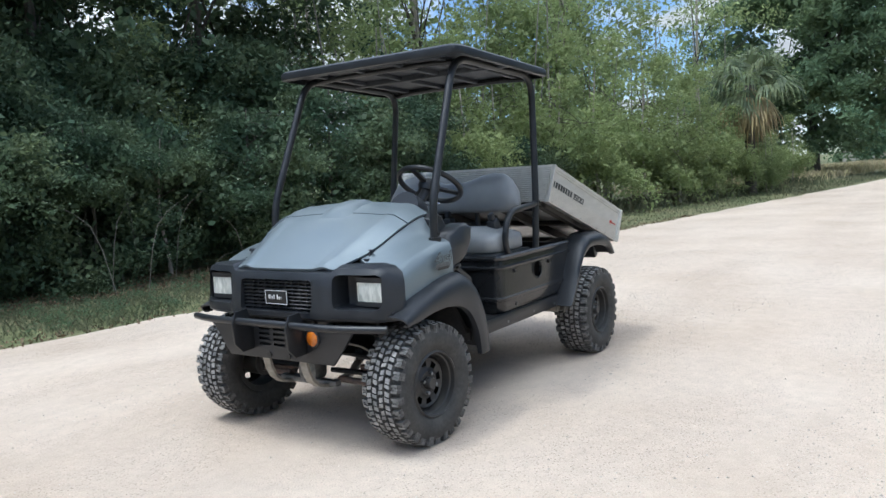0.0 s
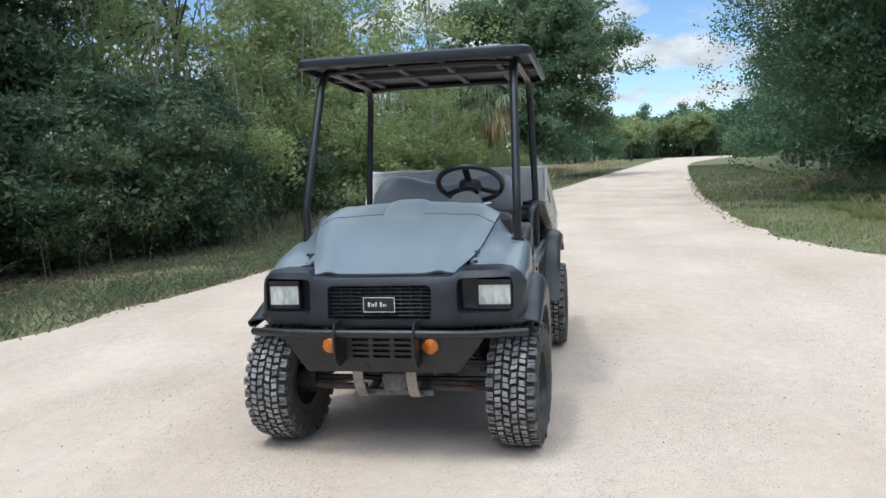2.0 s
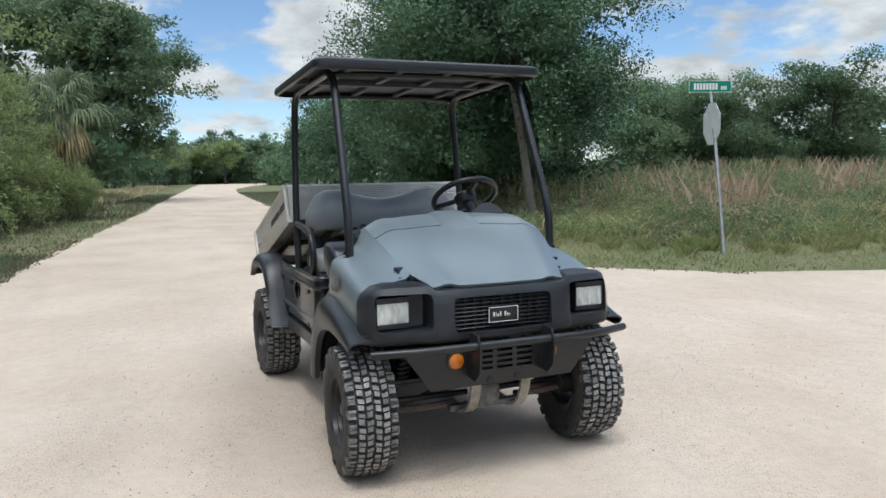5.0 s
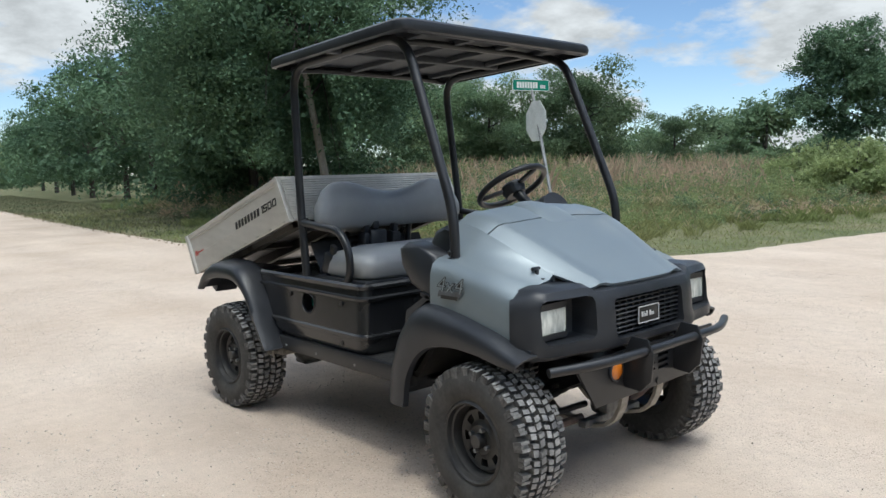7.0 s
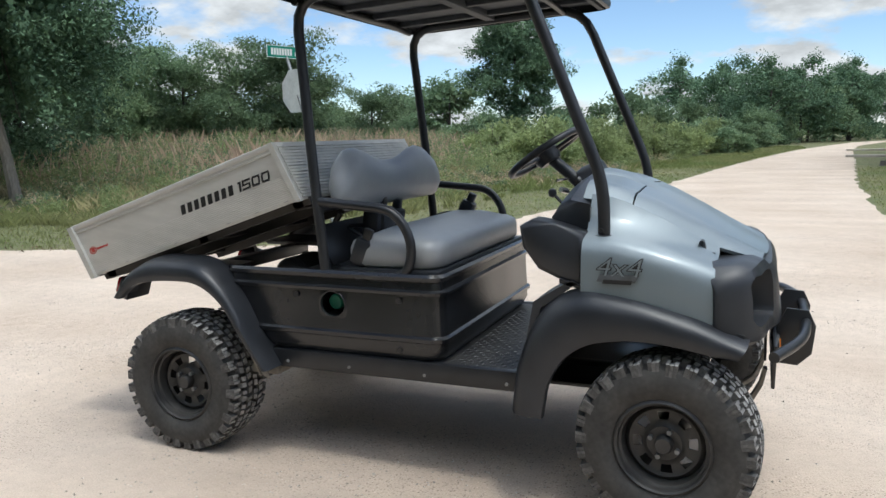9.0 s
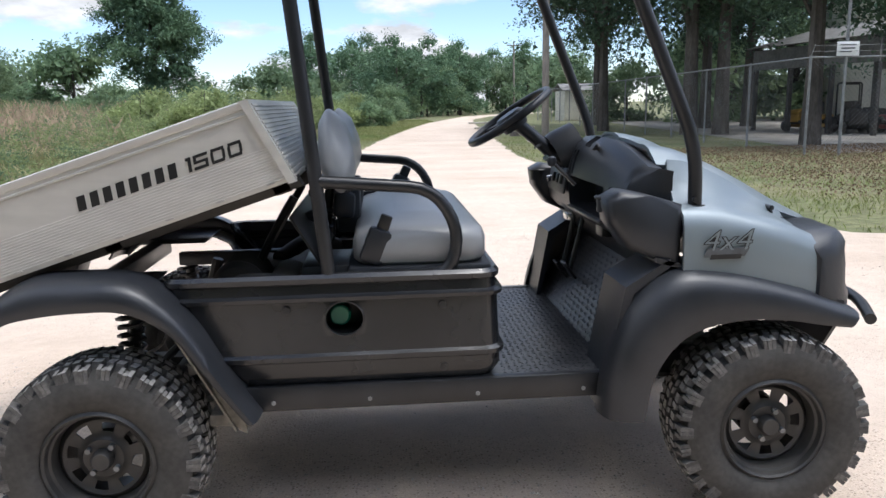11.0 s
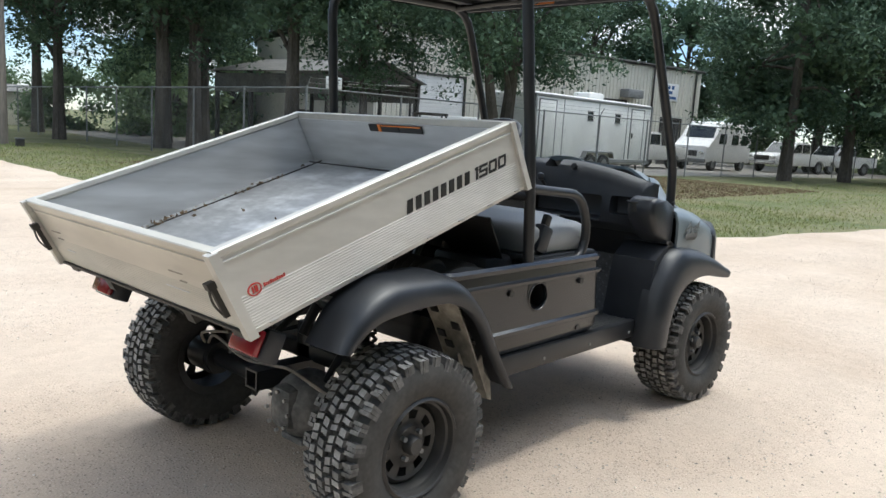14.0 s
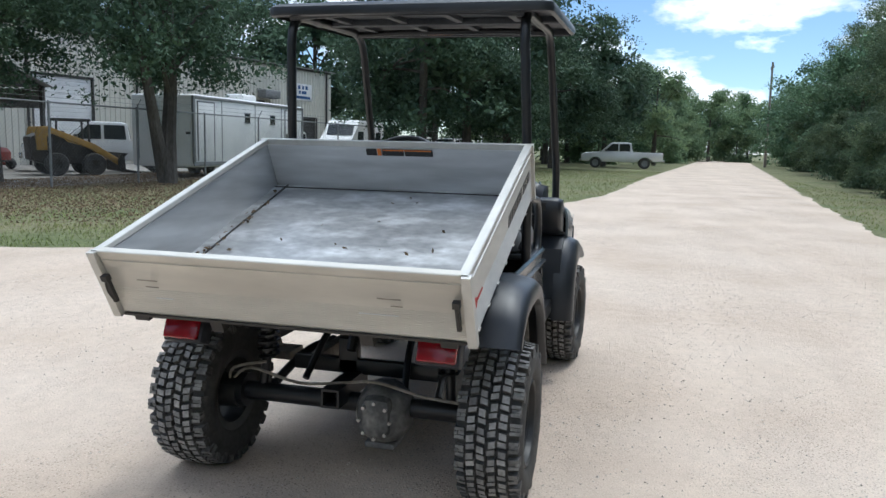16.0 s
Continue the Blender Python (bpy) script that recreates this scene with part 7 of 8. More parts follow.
# ---- fenced yard to the north-east ----
def building():
    L, R = Vector((22.5, 25.7, 0)), Vector((47.0, 20.5, 0))
    ang = math.degrees(math.atan2(R.y - L.y, R.x - L.x))
    W, H, D = (R - L).length, 6.2, 15.0
    ob = thing("metal_building", "long cream ribbed-metal workshop building with roll-up doors", "building", tuple(L), ang)
    doors = [(2.35, 5.4, 4.0), (14.6, 17.8, 3.7), (21.3, 23.3, 2.9)]
    x = 0.0
    for a, b, h in doors + [(W, W, 0)]:
        if a > x:
            part("front_wall", box(x, a, 0, 0.12, 0, H), CREAM, ob, smooth=0)
        if b > a:
            part("wall_over_door", box(a, b, 0, 0.12, h, H), CREAM, ob, smooth=0)
        x = b
    part("side_wall", box(W - 0.12, W, 0.12, D, 0, H), CREAM, ob)
    part("side_wall", box(0, 0.12, 0.12, D, 0, H), CREAM, ob)
    part("back_wall", box(0.12, W - 0.12, D - 0.12, D, 0, H), CREAM, ob)
    part("roof", slab([(-0.25, H), (D / 2, H + 1.1), (D + 0.25, H), (D + .25, H - .08), (D / 2, H + 1.0), (-.25, H - .08)], "x", -0.2, W + 0.2), TINROOF, ob, "low metal roof")
    part("eave_trim", box(-0.2, W + 0.2, -0.14, -0.02, H - 0.18, H + 0.02, 0.02), MACHINE_DARK, ob, "dark eave gutter")
    rib = bpy.data.meshes.new("rib")
    b = slab([(-.05, 0), (.05, 0), (.028, -.035), (-.028, -.035)], "z", 0.05, H - 0.18)
    b.to_mesh(rib); b.free(); rib.materials.append(CREAM)
    k = 0.15
    while k < W:
        if not any(a - .08 < k < b_ + .08 for a, b_, h in doors):
            q = new("rib", rib); q.parent = ob; q.location = (k, 0, 0)
        else:
            h = [h for a, b_, h in doors if a - .08 < k < b_ + .08][0]
            q = new("rib", rib); q.parent = ob; q.location = (k, 0, h + .1); q.scale = (1, 1, (H - .2 - h - .1) / (H - .2))
        k += 0.30
    for i, (a, b_, h) in enumerate(doors):
        # the third one is a flat dark panel drawn for an open doorway's shade
        d = part("roll_up_door" if i < 2 else "dark_doorway", box(a, b_, .06, .09, 0, h), WHITE if i < 2 else MACHINE_DARK, ob, "white slatted roll-up door" if i < 2 else "dark panel for the shade inside an open doorway")
        if i < 2:
            for j in range(int(h / .2)):
                part("slat", box(a + .04, b_ - .04, .035, .062, j * .2 + .01, j * .2 + .185, .012, 1), WHITE, d)
        part("door_frame", merged(box(a - .1, a, -.05, .1, 0, h + .1), box(b_, b_ + .1, -.05, .1, 0, h + .1), box(a, b_, -.05, .1, h, h + .1)), MACHINE_DARK, ob)
    for u in (2.05, 8.0, 20.2, 24.4):
        part("downpipe", cyl((u, -.10, 0), (u, -.10, H - .15), .06, 8), MACHINE_DARK, ob)
    sg = part("wall_sign", box(20.9, 22.7, -.09, -.04, 4.05, 5.15, .02), WHITE, ob, "white wall sign with dark blue lettering bars")
    for x0, x1, z0, z1 in ((21.2, 21.45, 4.78, 5.02), (21.65, 21.85, 4.78, 5.02), (22.0, 22.25, 4.78, 5.02), (21.3, 21.5, 4.48, 4.68), (21.6, 22.1, 4.48, 4.68), (21.05, 22.5, 4.17, 4.34)):
        part("bar", box(x0, x1, -.095, -.085, z0, z1), SIGN_BLUE, sg)
    part("air_conditioner", box(17.2, 18.6, -.75, -.05, 3.95, 4.45, .05), GALV, ob, "grey wall air conditioner")
    return ob


SIGN_BLUE = mat("sign_blue", (0.03, 0.10, 0.25), (0.025, 0.08, 0.2), 4, 0.5)
building()


def fence():
    C, E_, N_ = Vector((9.2, 13.4, 0)), Vector((60, 8.6, 0)), Vector((11.6, 53, 0))
    ob = thing("chain_link_fence", "galvanised chain-link fence with steel posts and top rail", "fence")
    H = 2.1
    for A, B in ((C, E_), (C, N_)):
        d = B - A
        n = round(d.length / 3.0)
        u = d.normalized()
        ang = math.atan2(u.y, u.x)
        for k in range(n + 1):
            p = A + d * (k / n)
            if k == 0 and A is C and B is N_:
                continue
            q = part("post", cyl((p.x, p.y, -.2), (p.x, p.y, H + .04), .03, 8), GALV, ob)
            if B is E_ and k % 2 == 0:
                part("wire_arm", tube([(p.x, p.y, H), (p.x + u.y * .16, p.y - u.x * .16, H + .26)], .012, 5), GALV, q)
        part("top_rail", cyl(A + Vector((0, 0, H)), B + Vector((0, 0, H)), .021, 8), GALV, ob)
        for h in (.12, .24) if B is E_ else ():
            off = Vector((u.y, -u.x, 0)) * (.16 * h / .26)
            part("barbed_wire", cyl(A + off + Vector((0, 0, H + h)), B + off + Vector((0, 0, H + h)), .004, 4), GALV, ob)
        bm = bmesh.new()
        step, w = 0.10, 0.0028
        m = int(d.length / step)
        nrm = Vector((u.y, -u.x, 0)) * .001
        for sgn in (1, -1):
            for k in range(-20, m + 20):
                s0 = k * step
                a, b = (s0, s0 + H * .95 * sgn)
                lo, hi = 0.04, H
                if min(a, b) < 0 or max(a, b) > d.length:
                    continue
                pa, pb = A + u * a + Vector((0, 0, lo)), A + u * b + Vector((0, 0, hi))
                bm.faces.new([bm.verts.new(q) for q in (pa - u * w, pa + u * w, pb + u * w, pb - u * w)])
        part("wire_mesh", bm, GALV, ob, "woven wire mesh", 0)
    sg = part("fence_sign", moved(box(-.24, .24, -.012, .0, -.15, .15, .004), pose(9.95, 13.28, 2.27, 0, 0, -5)), WHITE, ob, "small white notice board with grey lines")
    for z, a, b in ((.08, -.18, .17), (.01, -.15, .15), (-.06, -.18, .08)):
        part("bar", moved(box(a, b, -.016, -.010, z - .014, z + .014), pose(9.95, 13.28, 2.27, 0, 0, -5)), DECALGREY, sg)
    part("tall_post", cyl((9.95, 13.32, -.2), (9.95, 13.32, 3.6), .035, 8), GALV, ob)
    return ob


fence()


def car_wheel(parent, x, y, r=0.38, w=0.25):
    t = part("tyre", moved(lathe([(r * .6, -w / 2), (r * .95, -w / 2), (r, -w / 3), (r, w / 3), (r * .95, w / 2), (r * .6, w / 2)], 20), Matrix.Translation((x, y, r))), RUBBER, parent)
    part("rim", moved(lathe([(.001, -w * .3), (r * .6, -w * .42), (r * .62, -w * .3), (r * .62, w * .3), (r * .6, w * .42), (.001, w * .3)], 16), Matrix.Translation((x, y, r))), GALV, t)


def pickup(at, rz, paint, label, L=5.7, cab=(0.9, 3.05)):
    """Crew-cab pickup, nose to +x from the middle."""
    ob = thing("pickup_truck", label, "pickup truck", at, rz, "parked trucks")
    h = L / 2
    c0, c1 = -h + 2.1, h - 1.35
    body = slab([(-h, .55), (-h, 1.15), (c0, 1.18), (c1, 1.18), (h - .25, 1.10), (h, .95), (h, .5), (h - .55, .45), (h - .62, .72), (h - .85, .86), (h - 1.15, .86), (h - 1.38, .72), (h - 1.45, .45), (-h + 1.72, .45), (-h + 1.62, .74), (-h + 1.40, .88), (-h + 1.08, .88), (-h + .86, .74), (-h + .78, .5)], "y", -.95, .95, bevel=.06)
    b = part("body", body, paint, ob)
    part("cab", slab([(c0, 1.15), (c0 + .12, 1.80), (c0 + .3, 1.86), (c1 - .85, 1.86), (c1 - .70, 1.80), (c1, 1.17)], "y", -.86, .86, bevel=.07), paint, ob)
    mid = (c0 + c1) / 2 - .15
    for s in (-1, 1):
        for a, e, ta, te in ((c0 + .17, mid - .05, c0 + .22, mid - .05), (mid + .05, c1 - .30, mid + .05, c1 - .80)):
            lo, hi = sorted((s * .845, s * .868))
            part("window", slab([(a, 1.22), (e, 1.22), (te, 1.74), (ta, 1.74)], "y", lo, hi), DARKGLASS, ob)
        part("mirror", box(c1 - .45, c1 - .32, s * 1.0 - .09, s * 1.0 + .09, 1.2, 1.38, .02), MACHINE_DARK, ob)
        part("headlamp", box(h - .06, h + .01, s * .72 - .18, s * .72 + .18, .82, .98, .02), REFLECT, ob)
        part("tail_lamp", box(-h - .01, -h + .06, s * .84 - .08, s * .84 + .08, .85, 1.1, .01), RED, ob)
        for x in (h - 1.0, -h + 1.24):
            car_wheel(ob, x, s * .82)
    part("windscreen", slab([(c1 - .02, 1.20), (c1 + .0, 1.215), (c1 - .68, 1.80), (c1 - .70, 1.78)], "y", -.74, .74), DARKGLASS, ob)
    part("rear_window", slab([(c0 - .005, 1.25), (c0 + .02, 1.25), (c0 + .12, 1.74), (c0 + .095, 1.74)], "y", -.68, .68), DARKGLASS, ob)
    part("bumper", box(h - .02, h + .10, -.92, .92, .48, .68, .03), CHROME, ob)
    part("rear_bumper", box(-h - .12, -h + .02, -.92, .92, .50, .66, .03), CHROME, ob)
    part("grille", box(h - .01, h + .03, -.5, .5, .72, 1.0, .01), MACHINE_DARK, ob)
    part("bed_opening", box(-h + .12, c0 - .06, -.78, .78, 1.13, 1.185), MACHINE_DARK, ob)
    return ob


pickup((53.4, 0.5, 0), 93, SILVER, "silver crew-cab pickup parked on the grass by the road")
pickup((33.5, 17.3, 0), 168, WHITE, "white pickup parked behind the fence beside the trailer")
pickup((21.3, 18.6, 0), 129, WHITE, "white pickup parked in front of the workshop")
pickup((46.5, 14.0, 0), 165, WHITE, "white pickup parked beneath the oaks behind the fence")
pickup((52.5, 13.0, 0), 160, WHITE, "white pickup at the far side of the yard")


def van(at, rz):
    ob = thing("high_roof_van", "white high-roofed passenger van parked behind the fence", "van", at, rz)
    part("body", slab([(-2.8, .45), (-2.8, 2.35), (-2.6, 2.6), (1.0, 2.65), (1.4, 2.45), (1.75, 1.75), (2.75, 1.30), (2.85, .95), (2.85, .45)], "y", -1.0, 1.0, bevel=.12), WHITE, ob)
    part("windscreen", slab([(1.45, 2.36), (1.745, 1.76), (1.78, 1.775), (1.485, 2.375)], "y", -.8, .8), DARKGLASS, ob)
    for s in (-1, 1):
        lo, hi = sorted((s * .99, s * 1.012))
        for a, e in ((.55, 1.45), (-1.0, -.1), (-2.2, -1.3)):
            part("window", slab([(a, 1.45), (e, 1.45), (e - .12, 2.0), (a, 2.0)], "y", lo, hi), DARKGLASS, ob)
        for x in (1.85, -1.75):
            car_wheel(ob, x, s * .86, .36)
        part("headlamp", box(2.80, 2.88, s * .72 - .16, s * .72 + .16, .85, 1.02, .02), REFLECT, ob)
    part("grille", box(2.83, 2.89, -.5, .5, .75, 1.05, .02), MACHINE_DARK, ob)
    part("bumper", box(2.8, 2.95, -1, 1, .4, .62, .04), GALV, ob)
    return ob


van((39.6, 16.0, 0), 178)


def cargo_trailer():
    ob = thing("cargo_trailer", "long white enclosed cargo trailer with twin axles and small windows", "trailer", (22.3, 14.2, 0), -1.8)
    part("body", box(-3.84, 3.84, -1.2, 1.2, .38, 2.75, .09, 3), WHITE, ob, "white enclosed body")
    part("trim", merged(box(-3.86, 3.86, -1.23, -1.19, .42, .56, .01), box(-3.86, 3.86, -1.23, -1.19, 2.60, 2.70, .01), box(3.76, 3.86, -1.23, -1.15, .5, 2.7, .01), box(-3.86, -3.76, -1.23, -1.15, .5, 2.7, .01)), GALV, ob, "bright corner trim")
    for x in (-2.2, 0.0, 2.0):
        part("panel_seam", box(x - .012, x + .012, -1.215, -1.195, .56, 2.6), GALV, ob)
    for x in (-.55, 1.3):
        w = part("window", box(x - .17, x + .17, -1.225, -1.20, 1.95, 2.25, .01), DARKGLASS, ob)
        part("window_frame", merged(box(x - .2, x + .2, -1.23, -1.20, 2.25, 2.29), box(x - .2, x + .2, -1.23, -1.20, 1.91, 1.95)), GALV, w)
    d = part("door", box(2.3, 3.2, -1.225, -1.20, .62, 2.5, .01), WHITE, ob, "side door")
    part("door_frame", merged(box(2.26, 2.30, -1.23, -1.19, .6, 2.54), box(3.2, 3.24, -1.23, -1.19, .6, 2.54), box(2.3, 3.2, -1.23, -1.19, 2.5, 2.54)), GALV, d)
    part("handle", box(2.36, 2.42, -1.26, -1.22, 1.4, 1.6, .01), MACHINE_DARK, d)
    d = part("door", box(-3.6, -2.7, -1.225, -1.20, .62, 2.5, .01), WHITE, ob, "front side door")
    part("door_frame", merged(box(-3.64, -3.60, -1.23, -1.19, .6, 2.54), box(-2.7, -2.66, -1.23, -1.19, .6, 2.54), box(-3.6, -2.7, -1.23, -1.19, 2.5, 2.54)), GALV, d)
    for x in (-.45, .45):
        car_wheel(ob, x, -1.22, .36, .22)
        car_wheel(ob, x, 1.12, .36, .22)
    part("fender", slab([(-1.0, .60), (-.85, .84), (.85, .84), (1.0, .60), (.95, .60), (.82, .79), (-.82, .79), (-.95, .60)], "y", -1.40, -1.20), GALV, ob, "wheel arch")
    part("chassis", box(-3.7, 3.7, -.9, .9, .34, .45), MACHINE_DARK, ob)
    part("roof_unit", box(.5, 1.5, -.4, .4, 2.74, 3.05, .08, 3), WHITE, ob, "roof air conditioner")
    part("tongue", merged(tube([(3.7, -.8, .42), (5.1, 0, .42)], .05, 6), tube([(3.7, .8, .42), (5.1, 0, .42)], .05, 6), cyl((5.0, 0, 0), (5.0, 0, .7), .04, 8)), MACHINE_DARK, ob)
    for y0, y1 in ((-1.12, -.02), (.02, 1.12)):
        d = part("rear_door", box(-3.872, -3.835, y0, y1, .50, 2.55, .012), WHITE, ob, "rear barn door")
        part("latch_bar", box(-3.90, -3.872, (y0 + y1) / 2 + .3, (y0 + y1) / 2 + .33, .6, 2.4), GALV, d)
        part("hinge", box(-3.885, -3.872, y0 + .02, y0 + .18, 1.45, 1.53), MACHINE_DARK, d)
    return ob


cargo_trailer()


def skid_steer(at, rz):
    ob = thing("skid_steer_loader", "yellow and black skid-steer loader parked in the yard", "loader", at, rz)
    part("body", slab([(-1.45, .55), (-1.5, 1.35), (-1.2, 1.5), (-.6, 1.5), (-.3, 1.15), (.8, .95), (.95, .45), (-.9, .38)], "y", -.62, .62, bevel=.05), MACHINE_DARK, ob)
    cage = part("cab", merged(box(-.7, .55, -.48, .48, 1.95, 2.05, .03), *[cyl((x, y, .85), (x * .92, y, 2.0), .04, 8) for x in (-.65, .5) for y in (-.45, .45)]), MACHINE_DARK, ob, "open black cab cage")
    part("seat", merged(box(-.35, .05, -.22, .22, 1.0, 1.15, .04), box(-.42, -.28, -.22, .22, 1.1, 1.6, .04)), MACHINE_DARK, cage)
    for s in (-1, 1):
        lo, hi = sorted((s * .64, s * .80))
        part("lift_arm", slab([(-1.35, 1.5), (-1.28, 1.72), (-.95, 1.74), (.6, 1.14), (1.45, .60), (1.5, .40), (1.36, .40), (1.15, .54), (.4, .98), (-.85, 1.52), (-1.02, 1.38), (-.98, .9), (-1.32, .9)], "y", lo, hi, bevel=.02), YELLOW, ob, "yellow lift arm")
        for x in (-.72, .55):
            t = part("tyre", moved(lathe([(.18, -.14), (.38, -.14), (.41, -.08), (.41, .08), (.38, .14), (.18, .14)], 20), Matrix.Translation((x, s * .78, .41))), RUBBER, ob)
            part("rim", moved(lathe([(.001, -.06), (.18, -.11), (.19, -.08), (.19, .08), (.18, .11), (.001, .06)], 14), Matrix.Translation((x, s * .78, .41))), MACHINE_DARK, t)
    part("bucket", slab([(1.45, .15), (2.15, .08), (2.18, .14), (1.62, .24), (1.58, .7), (1.72, .82), (1.45, .85), (1.35, .5)], "y", -.9, .9), MACHINE_DARK, ob, "dark steel bucket")
    return ob


loader = skid_steer((18.3, 17.7, 0), -36)
loader.scale = (0.92, 0.92, 0.92)


def mower(at, rz, paint, label, cage=False):
    ob = thing("ride_on_mower", label, "mower", at, rz, "machines under the carport")
    part("hood", slab([(.2, .35), (.2, .85), (.8, .80), (.95, .65), (.95, .35)], "y", -.28, .28, bevel=.05), paint, ob)
    part("chassis", box(-.8, .9, -.3, .3, .28, .42, .02), MACHINE_DARK, ob)
    part("deck", box(-.4, .5, -.6, .6, .14, .28, .05), paint, ob)
    part("seat", merged(box(-.45, -.05, -.22, .22, .62, .74, .04), box(-.52, -.40, -.22, .22, .7, 1.1, .04)), MACHINE_DARK, ob)
    part("rear_body", box(-.85, -.1, -.42, .42, .42, .62, .04), paint, ob)
    for x, r in ((.7, .2), (-.55, .28)):
        for s in (-1, 1):
            part("wheel", moved(lathe([(.001, -.07), (r * .9, -.09), (r, -.05), (r, .05), (r * .9, .09), (.001, .07)], 16), Matrix.Translation((x, s * .45, r))), RUBBER, ob)
    if cage:
        part("roll_bar", pipe([(-.7, -.4, .5), (-.72, -.4, 1.75), (-.72, .4, 1.75), (-.7, .4, .5)], .03, .1, 8), MACHINE_DARK, ob)
    else:
        part("steering_wheel", moved(lathe([(.15 + .015 * math.cos(a), .015 * math.sin(a)) for a in (0, 1.57, 3.14, 4.71)], 16, axis="x"), pose(.12, 0, .98, 0, -40, 0)), MACHINE_DARK, ob)
    return ob


def carport():
    ob = thing("carport", "open carport with a dark tin gable roof on posts", "carport", (18.25, 24.5, 0), 97.6)
    for x in (-3.2, -1.1, 1.1, 3.2):
        for y in (-2.8, 2.8):
            part("post", box(x - .07, x + .07, y - .07, y + .07, 0, 3.16), MACHINE_DARK, ob)
    for s in (-1, 1):
        part("roof_sheet", moved(box(-3.5, 3.5, -.02, 3.15, -.02, .02), pose(0, 0, 3.95, 0, 0, 0) @ (pose(0, 0, 0, -14, 0, 0) if s > 0 else pose(0, 0, 0, 14, 0, 0) @ Matrix.Diagonal((1, -1, 1, 1)))), TINROOF, ob, "dark tin roof sheet")
    for x in (-3.2, -1.1, 1.1, 3.2):
        for e in (-3.0, 3.0):
            part("rafter", tube([(x, e, 3.14), (x, 0, 3.88)], .04, 5), MACHINE_DARK, ob)
        part("tie_beam", tube([(x, -2.8, 3.12), (x, 2.8, 3.12)], .04, 5), MACHINE_DARK, ob)
    for y, y2 in ((2.82, 2.88), (-2.88, -2.82)):
        part("fascia_board", box(-3.3, 3.3, y, y2, 2.35, 3.1), TINROOF, ob, "dark grey fascia boarding")
    return ob


carport()
for x, y, r, p, l, c in ((16.6, 23.2, 250, MACHINE_DARK, "dark ride-on mower under the carport", True), (17.9, 22.4, 260, MACHINE_RED_SHADED, "red ride-on mower under the carport", False), (19.2, 22.8, 240, MACHINE_ORANGE_SHADED, "orange ride-on mower under the carport", True),
                         (20.2, 23.2, 265, MACHINE_RED_SHADED, "red mower with a roll bar under the carport", True), (16.4, 25.6, 200, YELLOW, "yellow compact machine beside the carport", False), (18.6, 25.6, 280, MACHINE_DARK, "dark mower by the fence", True)):
    mower((x, y, 0), r, p, l, c)


def utility_pole(at, h, label):
    ob = thing("utility_pole", label, "utility pole", at)
    part("shaft", cyl((0, 0, -.3), (0, 0, h), .14, 10, r2=.09), WOODPOLE, ob)
    part("crossarm", box(-.9, .9, -.05, .05, h - .6, h - .48, .01), WOODPOLE, ob)
    for x in (-.8, 0, .8):
        part("insulator", cyl((x, 0, h - .48), (x, 0, h - .34), .035, 8), GALV, ob)
    return ob


utility_pole((5.9, 24.7, 0), 9.5, "weathered wooden utility pole beside the side road")
utility_pole((17.5, 95.8, 0), 9.0, "weathered wooden utility pole farther along the side road")
utility_pole((76, -12.5, 0), 10.0, "wooden utility pole far along the road")


def shed():
    ob = thing("board_shed", "small weathered pinkish board shed behind the fence", "shed", (14.0, 50.5, 0), 5)
    part("walls", box(-1.4, 1.4, -1.0, 1.0, 0, 2.0), CREAM, ob)
    part("roof", slab([(-1.2, 2.0), (0, 2.45), (1.2, 2.0), (1.2, 2.06), (0, 2.52), (-1.2, 2.06)], "x", -1.6, 1.6), TINROOF, ob)
    for k in range(9):
        part("board", box(-1.38 + k * .31, -1.10 + k * .31, -1.02, -1.0, .05, 1.98), CREAM, ob)
    return ob


shed()

meter = thing("meter_box", "small dark box standing in the lawn beside the pole", "meter box", (5.95, 23.4, 0))
part("body", box(-.11, .11, -.09, .09, -.02, .22, .015), MACHINE_DARK, meter)
part("lid", box(-.125, .125, -.105, .105, .22, .25, .01), GALV, meter)
stump = thing("stump", "dark low tree stump in the mown lawn", "stump", (5.15, 26.8, 0))
part("wood", lathe([(.0001, .16), (.15, .16), (.17, .13), (.19, .02), (.21, -.02)], 14, axis="z"), BARK, stump)
for x, y, rz, ln in ((6.9, 46.4, 8, 2.4), (6.2, 35.5, -4, 3.0)):
    kerb = thing("concrete_strip", "pale concrete strip lying in the lawn", "concrete strip", (x, y, 0), rz)
    part("slab", box(-ln / 2, ln / 2, -.2, .2, -.02, .10, .02), CONCRETE, kerb)


def culvert_wall():
    ob = thing("concrete_headwall", "low pale concrete headwall in dry grass", "wall", (-100, -4.2, 0), 68)
    part("wall", merged(box(-4.5, 3.4, -.18, .18, 0, 1.25, .03), box(-4.5, 3.4, -.24, .24, 1.25, 1.4, .03)), CONCRETE, ob)
    part("end_block", box(3.4, 5.2, -.5, .6, 0, 1.5, .04), CONCRETE, ob, "squat concrete end block")
    return ob


culvert_wall()

# yard and roadside trees
Y_LABEL = "tall dark oak with a bare lower trunk in the yard"
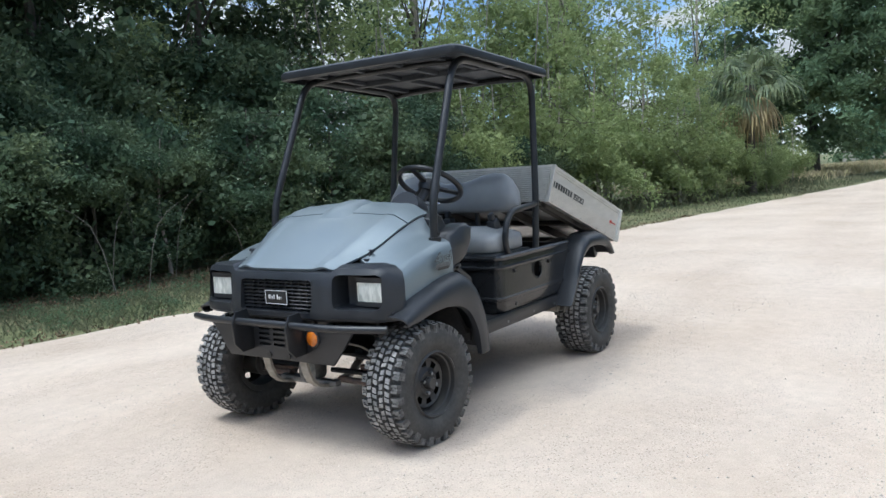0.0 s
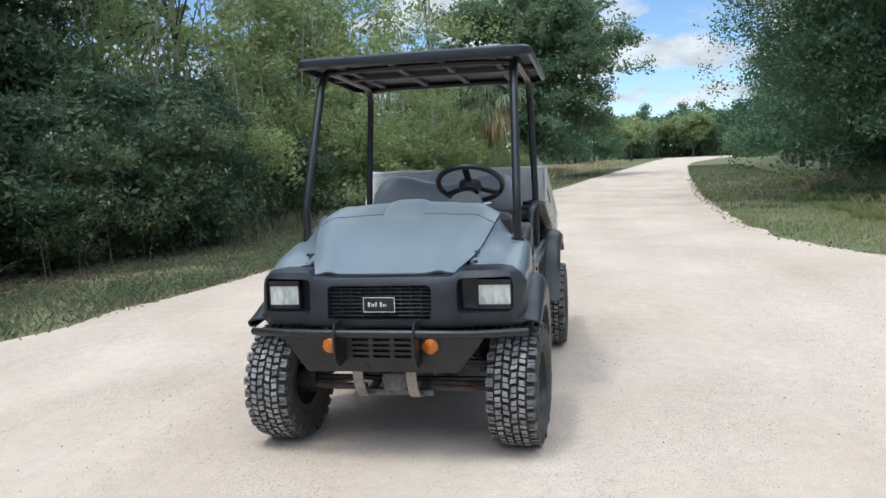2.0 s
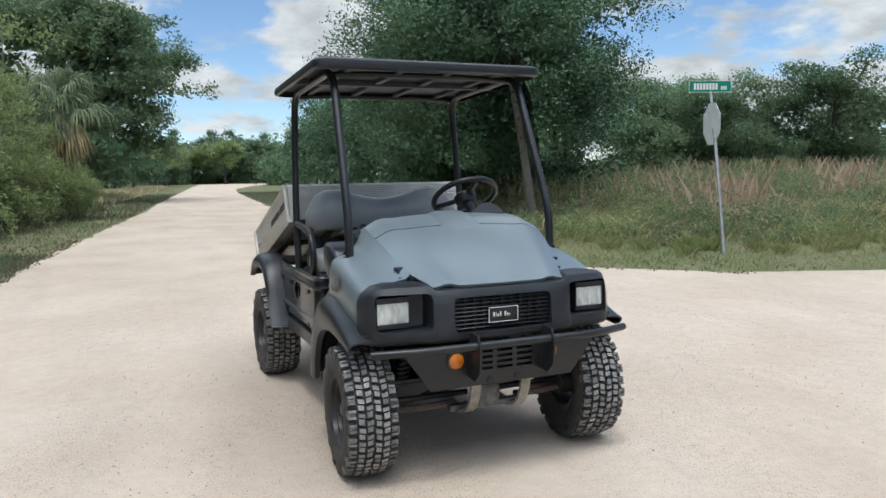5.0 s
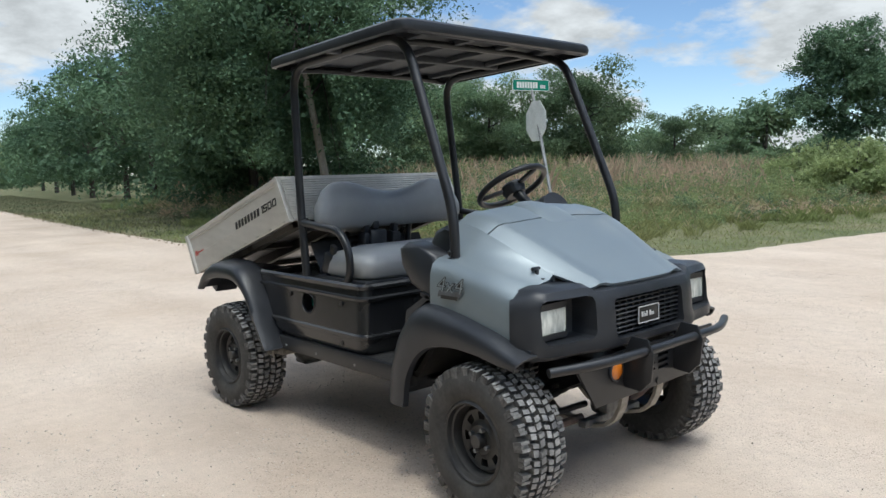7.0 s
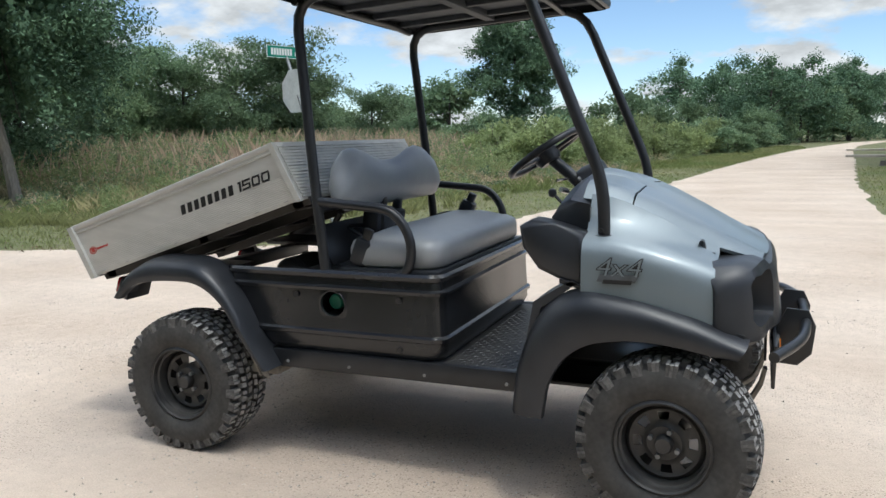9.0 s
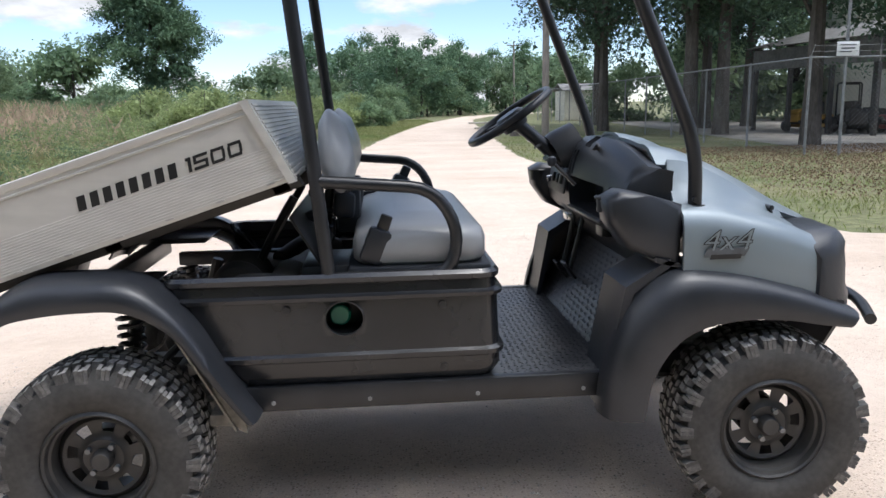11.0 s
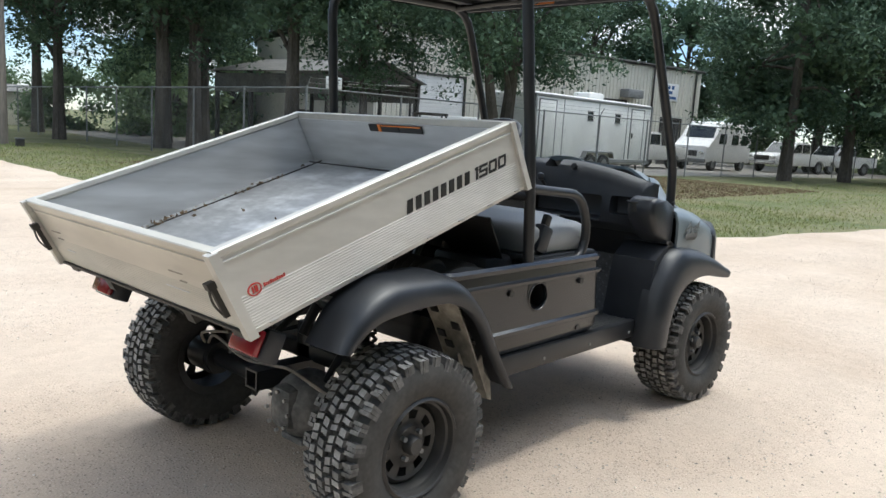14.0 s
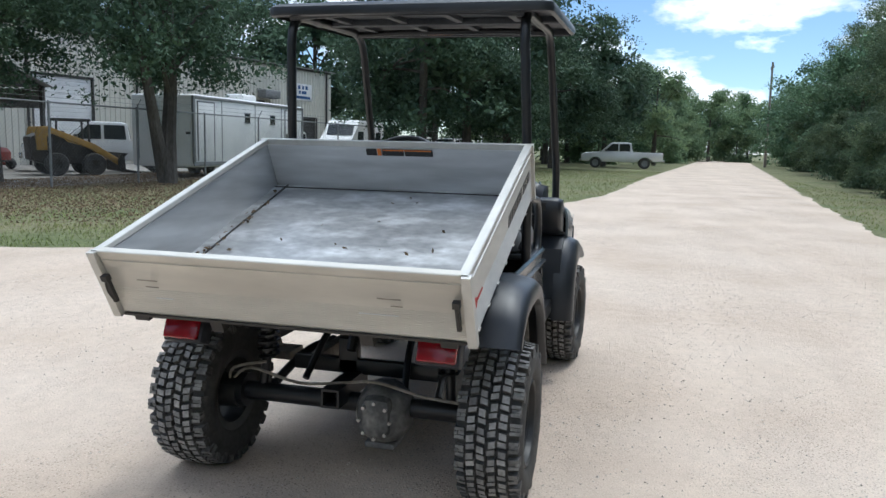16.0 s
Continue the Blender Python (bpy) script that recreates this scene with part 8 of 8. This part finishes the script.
yo = [tree("yard_oak", Y_LABEL, (14.4, 30.5, 0), 10.8, 4.2, 4.2, 7.2, 23000, 0.083, LEAF_OAK_SHADED, seed=61, clumps=420, spread=0.42, bare=3.3, r0=0.24, n_limbs=16, group="yard oaks"),
      tree("yard_oak", "spreading oak with two pale trunks before the trailer", (15.47, 12.1, 0), 8.0, 2.9, 2.9, 6.3, 26000, 0.06, LEAF_OAK_SHADED, BARK, seed=62, clumps=460, spread=0.36, bare=1.9, r0=0.22, n_limbs=16, group="yard oaks", lean=(.5, .2)),
      tree("yard_oak", "dense dark oak overhanging the fence", (32.0, 9.4, 0), 11.5, 4.4, 4.4, 10.0, 26000, 0.098, LEAF_OAK_SHADED, seed=63, clumps=480, spread=0.45, bare=1.8, r0=0.25, n_limbs=16, group="yard oaks"),
      tree("yard_oak", "dense dark oak behind the yard", (55, 15, 0), 13.0, 5.0, 5.0, 11.5, 8500, 0.2, LEAF_OAK_SHADED, seed=66, clumps=420, spread=0.5, bare=1.8, r0=0.25, n_limbs=12, group="yard oaks")]
part("trunk", tube([(0.05, 0.05, -0.1), (-0.25, 0.1, 1.2), (-0.75, 0.0, 2.6), (-1.0, 0.2, 4.6)], 0.2, 8, None, 4, [0.24, 0.18, 0.14, 0.05]), BARK, yo[1])
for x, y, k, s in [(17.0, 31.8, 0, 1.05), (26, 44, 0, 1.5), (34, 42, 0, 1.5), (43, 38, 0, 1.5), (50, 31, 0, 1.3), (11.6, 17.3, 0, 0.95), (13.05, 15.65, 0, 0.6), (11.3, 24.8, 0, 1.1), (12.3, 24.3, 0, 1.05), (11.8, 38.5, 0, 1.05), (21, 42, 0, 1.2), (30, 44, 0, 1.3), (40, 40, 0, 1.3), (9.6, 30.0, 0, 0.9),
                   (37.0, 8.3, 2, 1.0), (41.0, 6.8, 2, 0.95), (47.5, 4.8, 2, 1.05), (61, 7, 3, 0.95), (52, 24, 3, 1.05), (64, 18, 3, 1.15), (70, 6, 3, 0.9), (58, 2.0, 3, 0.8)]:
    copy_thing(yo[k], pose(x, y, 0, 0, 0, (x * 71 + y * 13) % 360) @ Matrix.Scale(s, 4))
et = tree("roadside_tree", "open-crowned lighter green tree beside the far road", (69, -2.0, 0), 9.0, 3.6, 3.6, 6.4, 6000, 0.15, LEAF_FAR, seed=64, clumps=220, spread=0.45, bare=1.8, r0=0.16, group="trees along the east road")
for x, y, s in [(84, -2, 0.9), (96, -5, 0.9), (112, -10, 1.1), (118, -16, 1.1), (122, -22, 1.2), (108, -26, 1.2), (128, -6, 1.3), (90, -20, 1.0), (100, 3, 1.1)]:
    copy_thing(et, pose(x, y, 0, 0, 0, (x * 31) % 360) @ Matrix.Scale(s, 4))
for x, y, k, s in [(66, 24, 0, 1.5), (72, 14, 1, 1.6), (60, 33, 0, 1.6), (50, 34, 1, 1.5), (56, 27, 1, 1.3), (64, 12, 1, 1.2), (76, 5, 1, 1.5), (68, 3, 1, 1.0), (82, 10, 0, 1.6), (86, -4, 1, 0.9), (98, -3, 1, 1.1), (108, -6, 1, 1.2), (114, -14, 1, 1.3), (112, -22, 1, 1.3), (100, -24, 1, 1.2), (84, -17, 1, 1.2), (124, -12, 0, 1.6), (36, 47, 0, 1.5), (24, 50, 1, 1.5), (16, 46, 1, 1.0), (18.5, 40, 1, 1.25), (24, 40.5, 0, 1.3), (29, 43, 1, 1.3), (20.5, 44, 0, 1.3), (44, 46, 0, 1.6),
                   (-112, -8, 1, 1.7), (-116, -3, 1, 1.7), (-110, 0.5, 0, 1.3), (-150, 24, 1, 1.6), (-152, 30, 1, 1.8), (-146, 8, 1, 1.6), (-156, 20, 0, 1.9), (-155, 14, 1, 1.9), (-140, 6, 0, 1.6), (-150, 36, 0, 1.9), (-108, 21, 1, 1.2), (-122, 28, 0, 1.6), (-158, 27, 0, 2.0), (-162, 12, 1, 2.0), (-163, 17, 1, 2.0), (-164, 22, 1, 2.1), (-162, 33, 1, 2.0), (-160, 7, 1, 1.9), (-52, -12, 0, 1.4), (-64, -12, 0, 1.6), (-38, -8, 1, 0.9), (-90, -4, 0, 1.6), (-44, 20, 0, 1.3), (-60, 24, 0, 1.5), (-34, 19, 1, 1.3)]:
    copy_thing(fs[k], pose(x, y, 0, 0, 0, (x * 53 + y * 17) % 360) @ Matrix.Scale(s, 4))
# dark oaks close the far end of the east road and line its south side
for x, y, s in [(137, -31, 1.35), (135, -24, 1.25), (138, -17.5, 1.3), (135, -12, 1.2), (137, -6, 1.4), (134, 0, 1.3), (112, -2.5, 1.05), (98, 1.5, 1.0), (88, 2.5, 1.05), (118, 4, 1.3), (60, -14.8, 1.1), (71, -16, 1.2), (83, -18, 1.2), (97, -20, 1.25), (112, -22, 1.25), (50, -14.2, 1.15)]:
    copy_thing(ro, pose(x, y, 0, 0, 0, (x * 41 + y * 7) % 360) @ Matrix.Scale(s, 4))
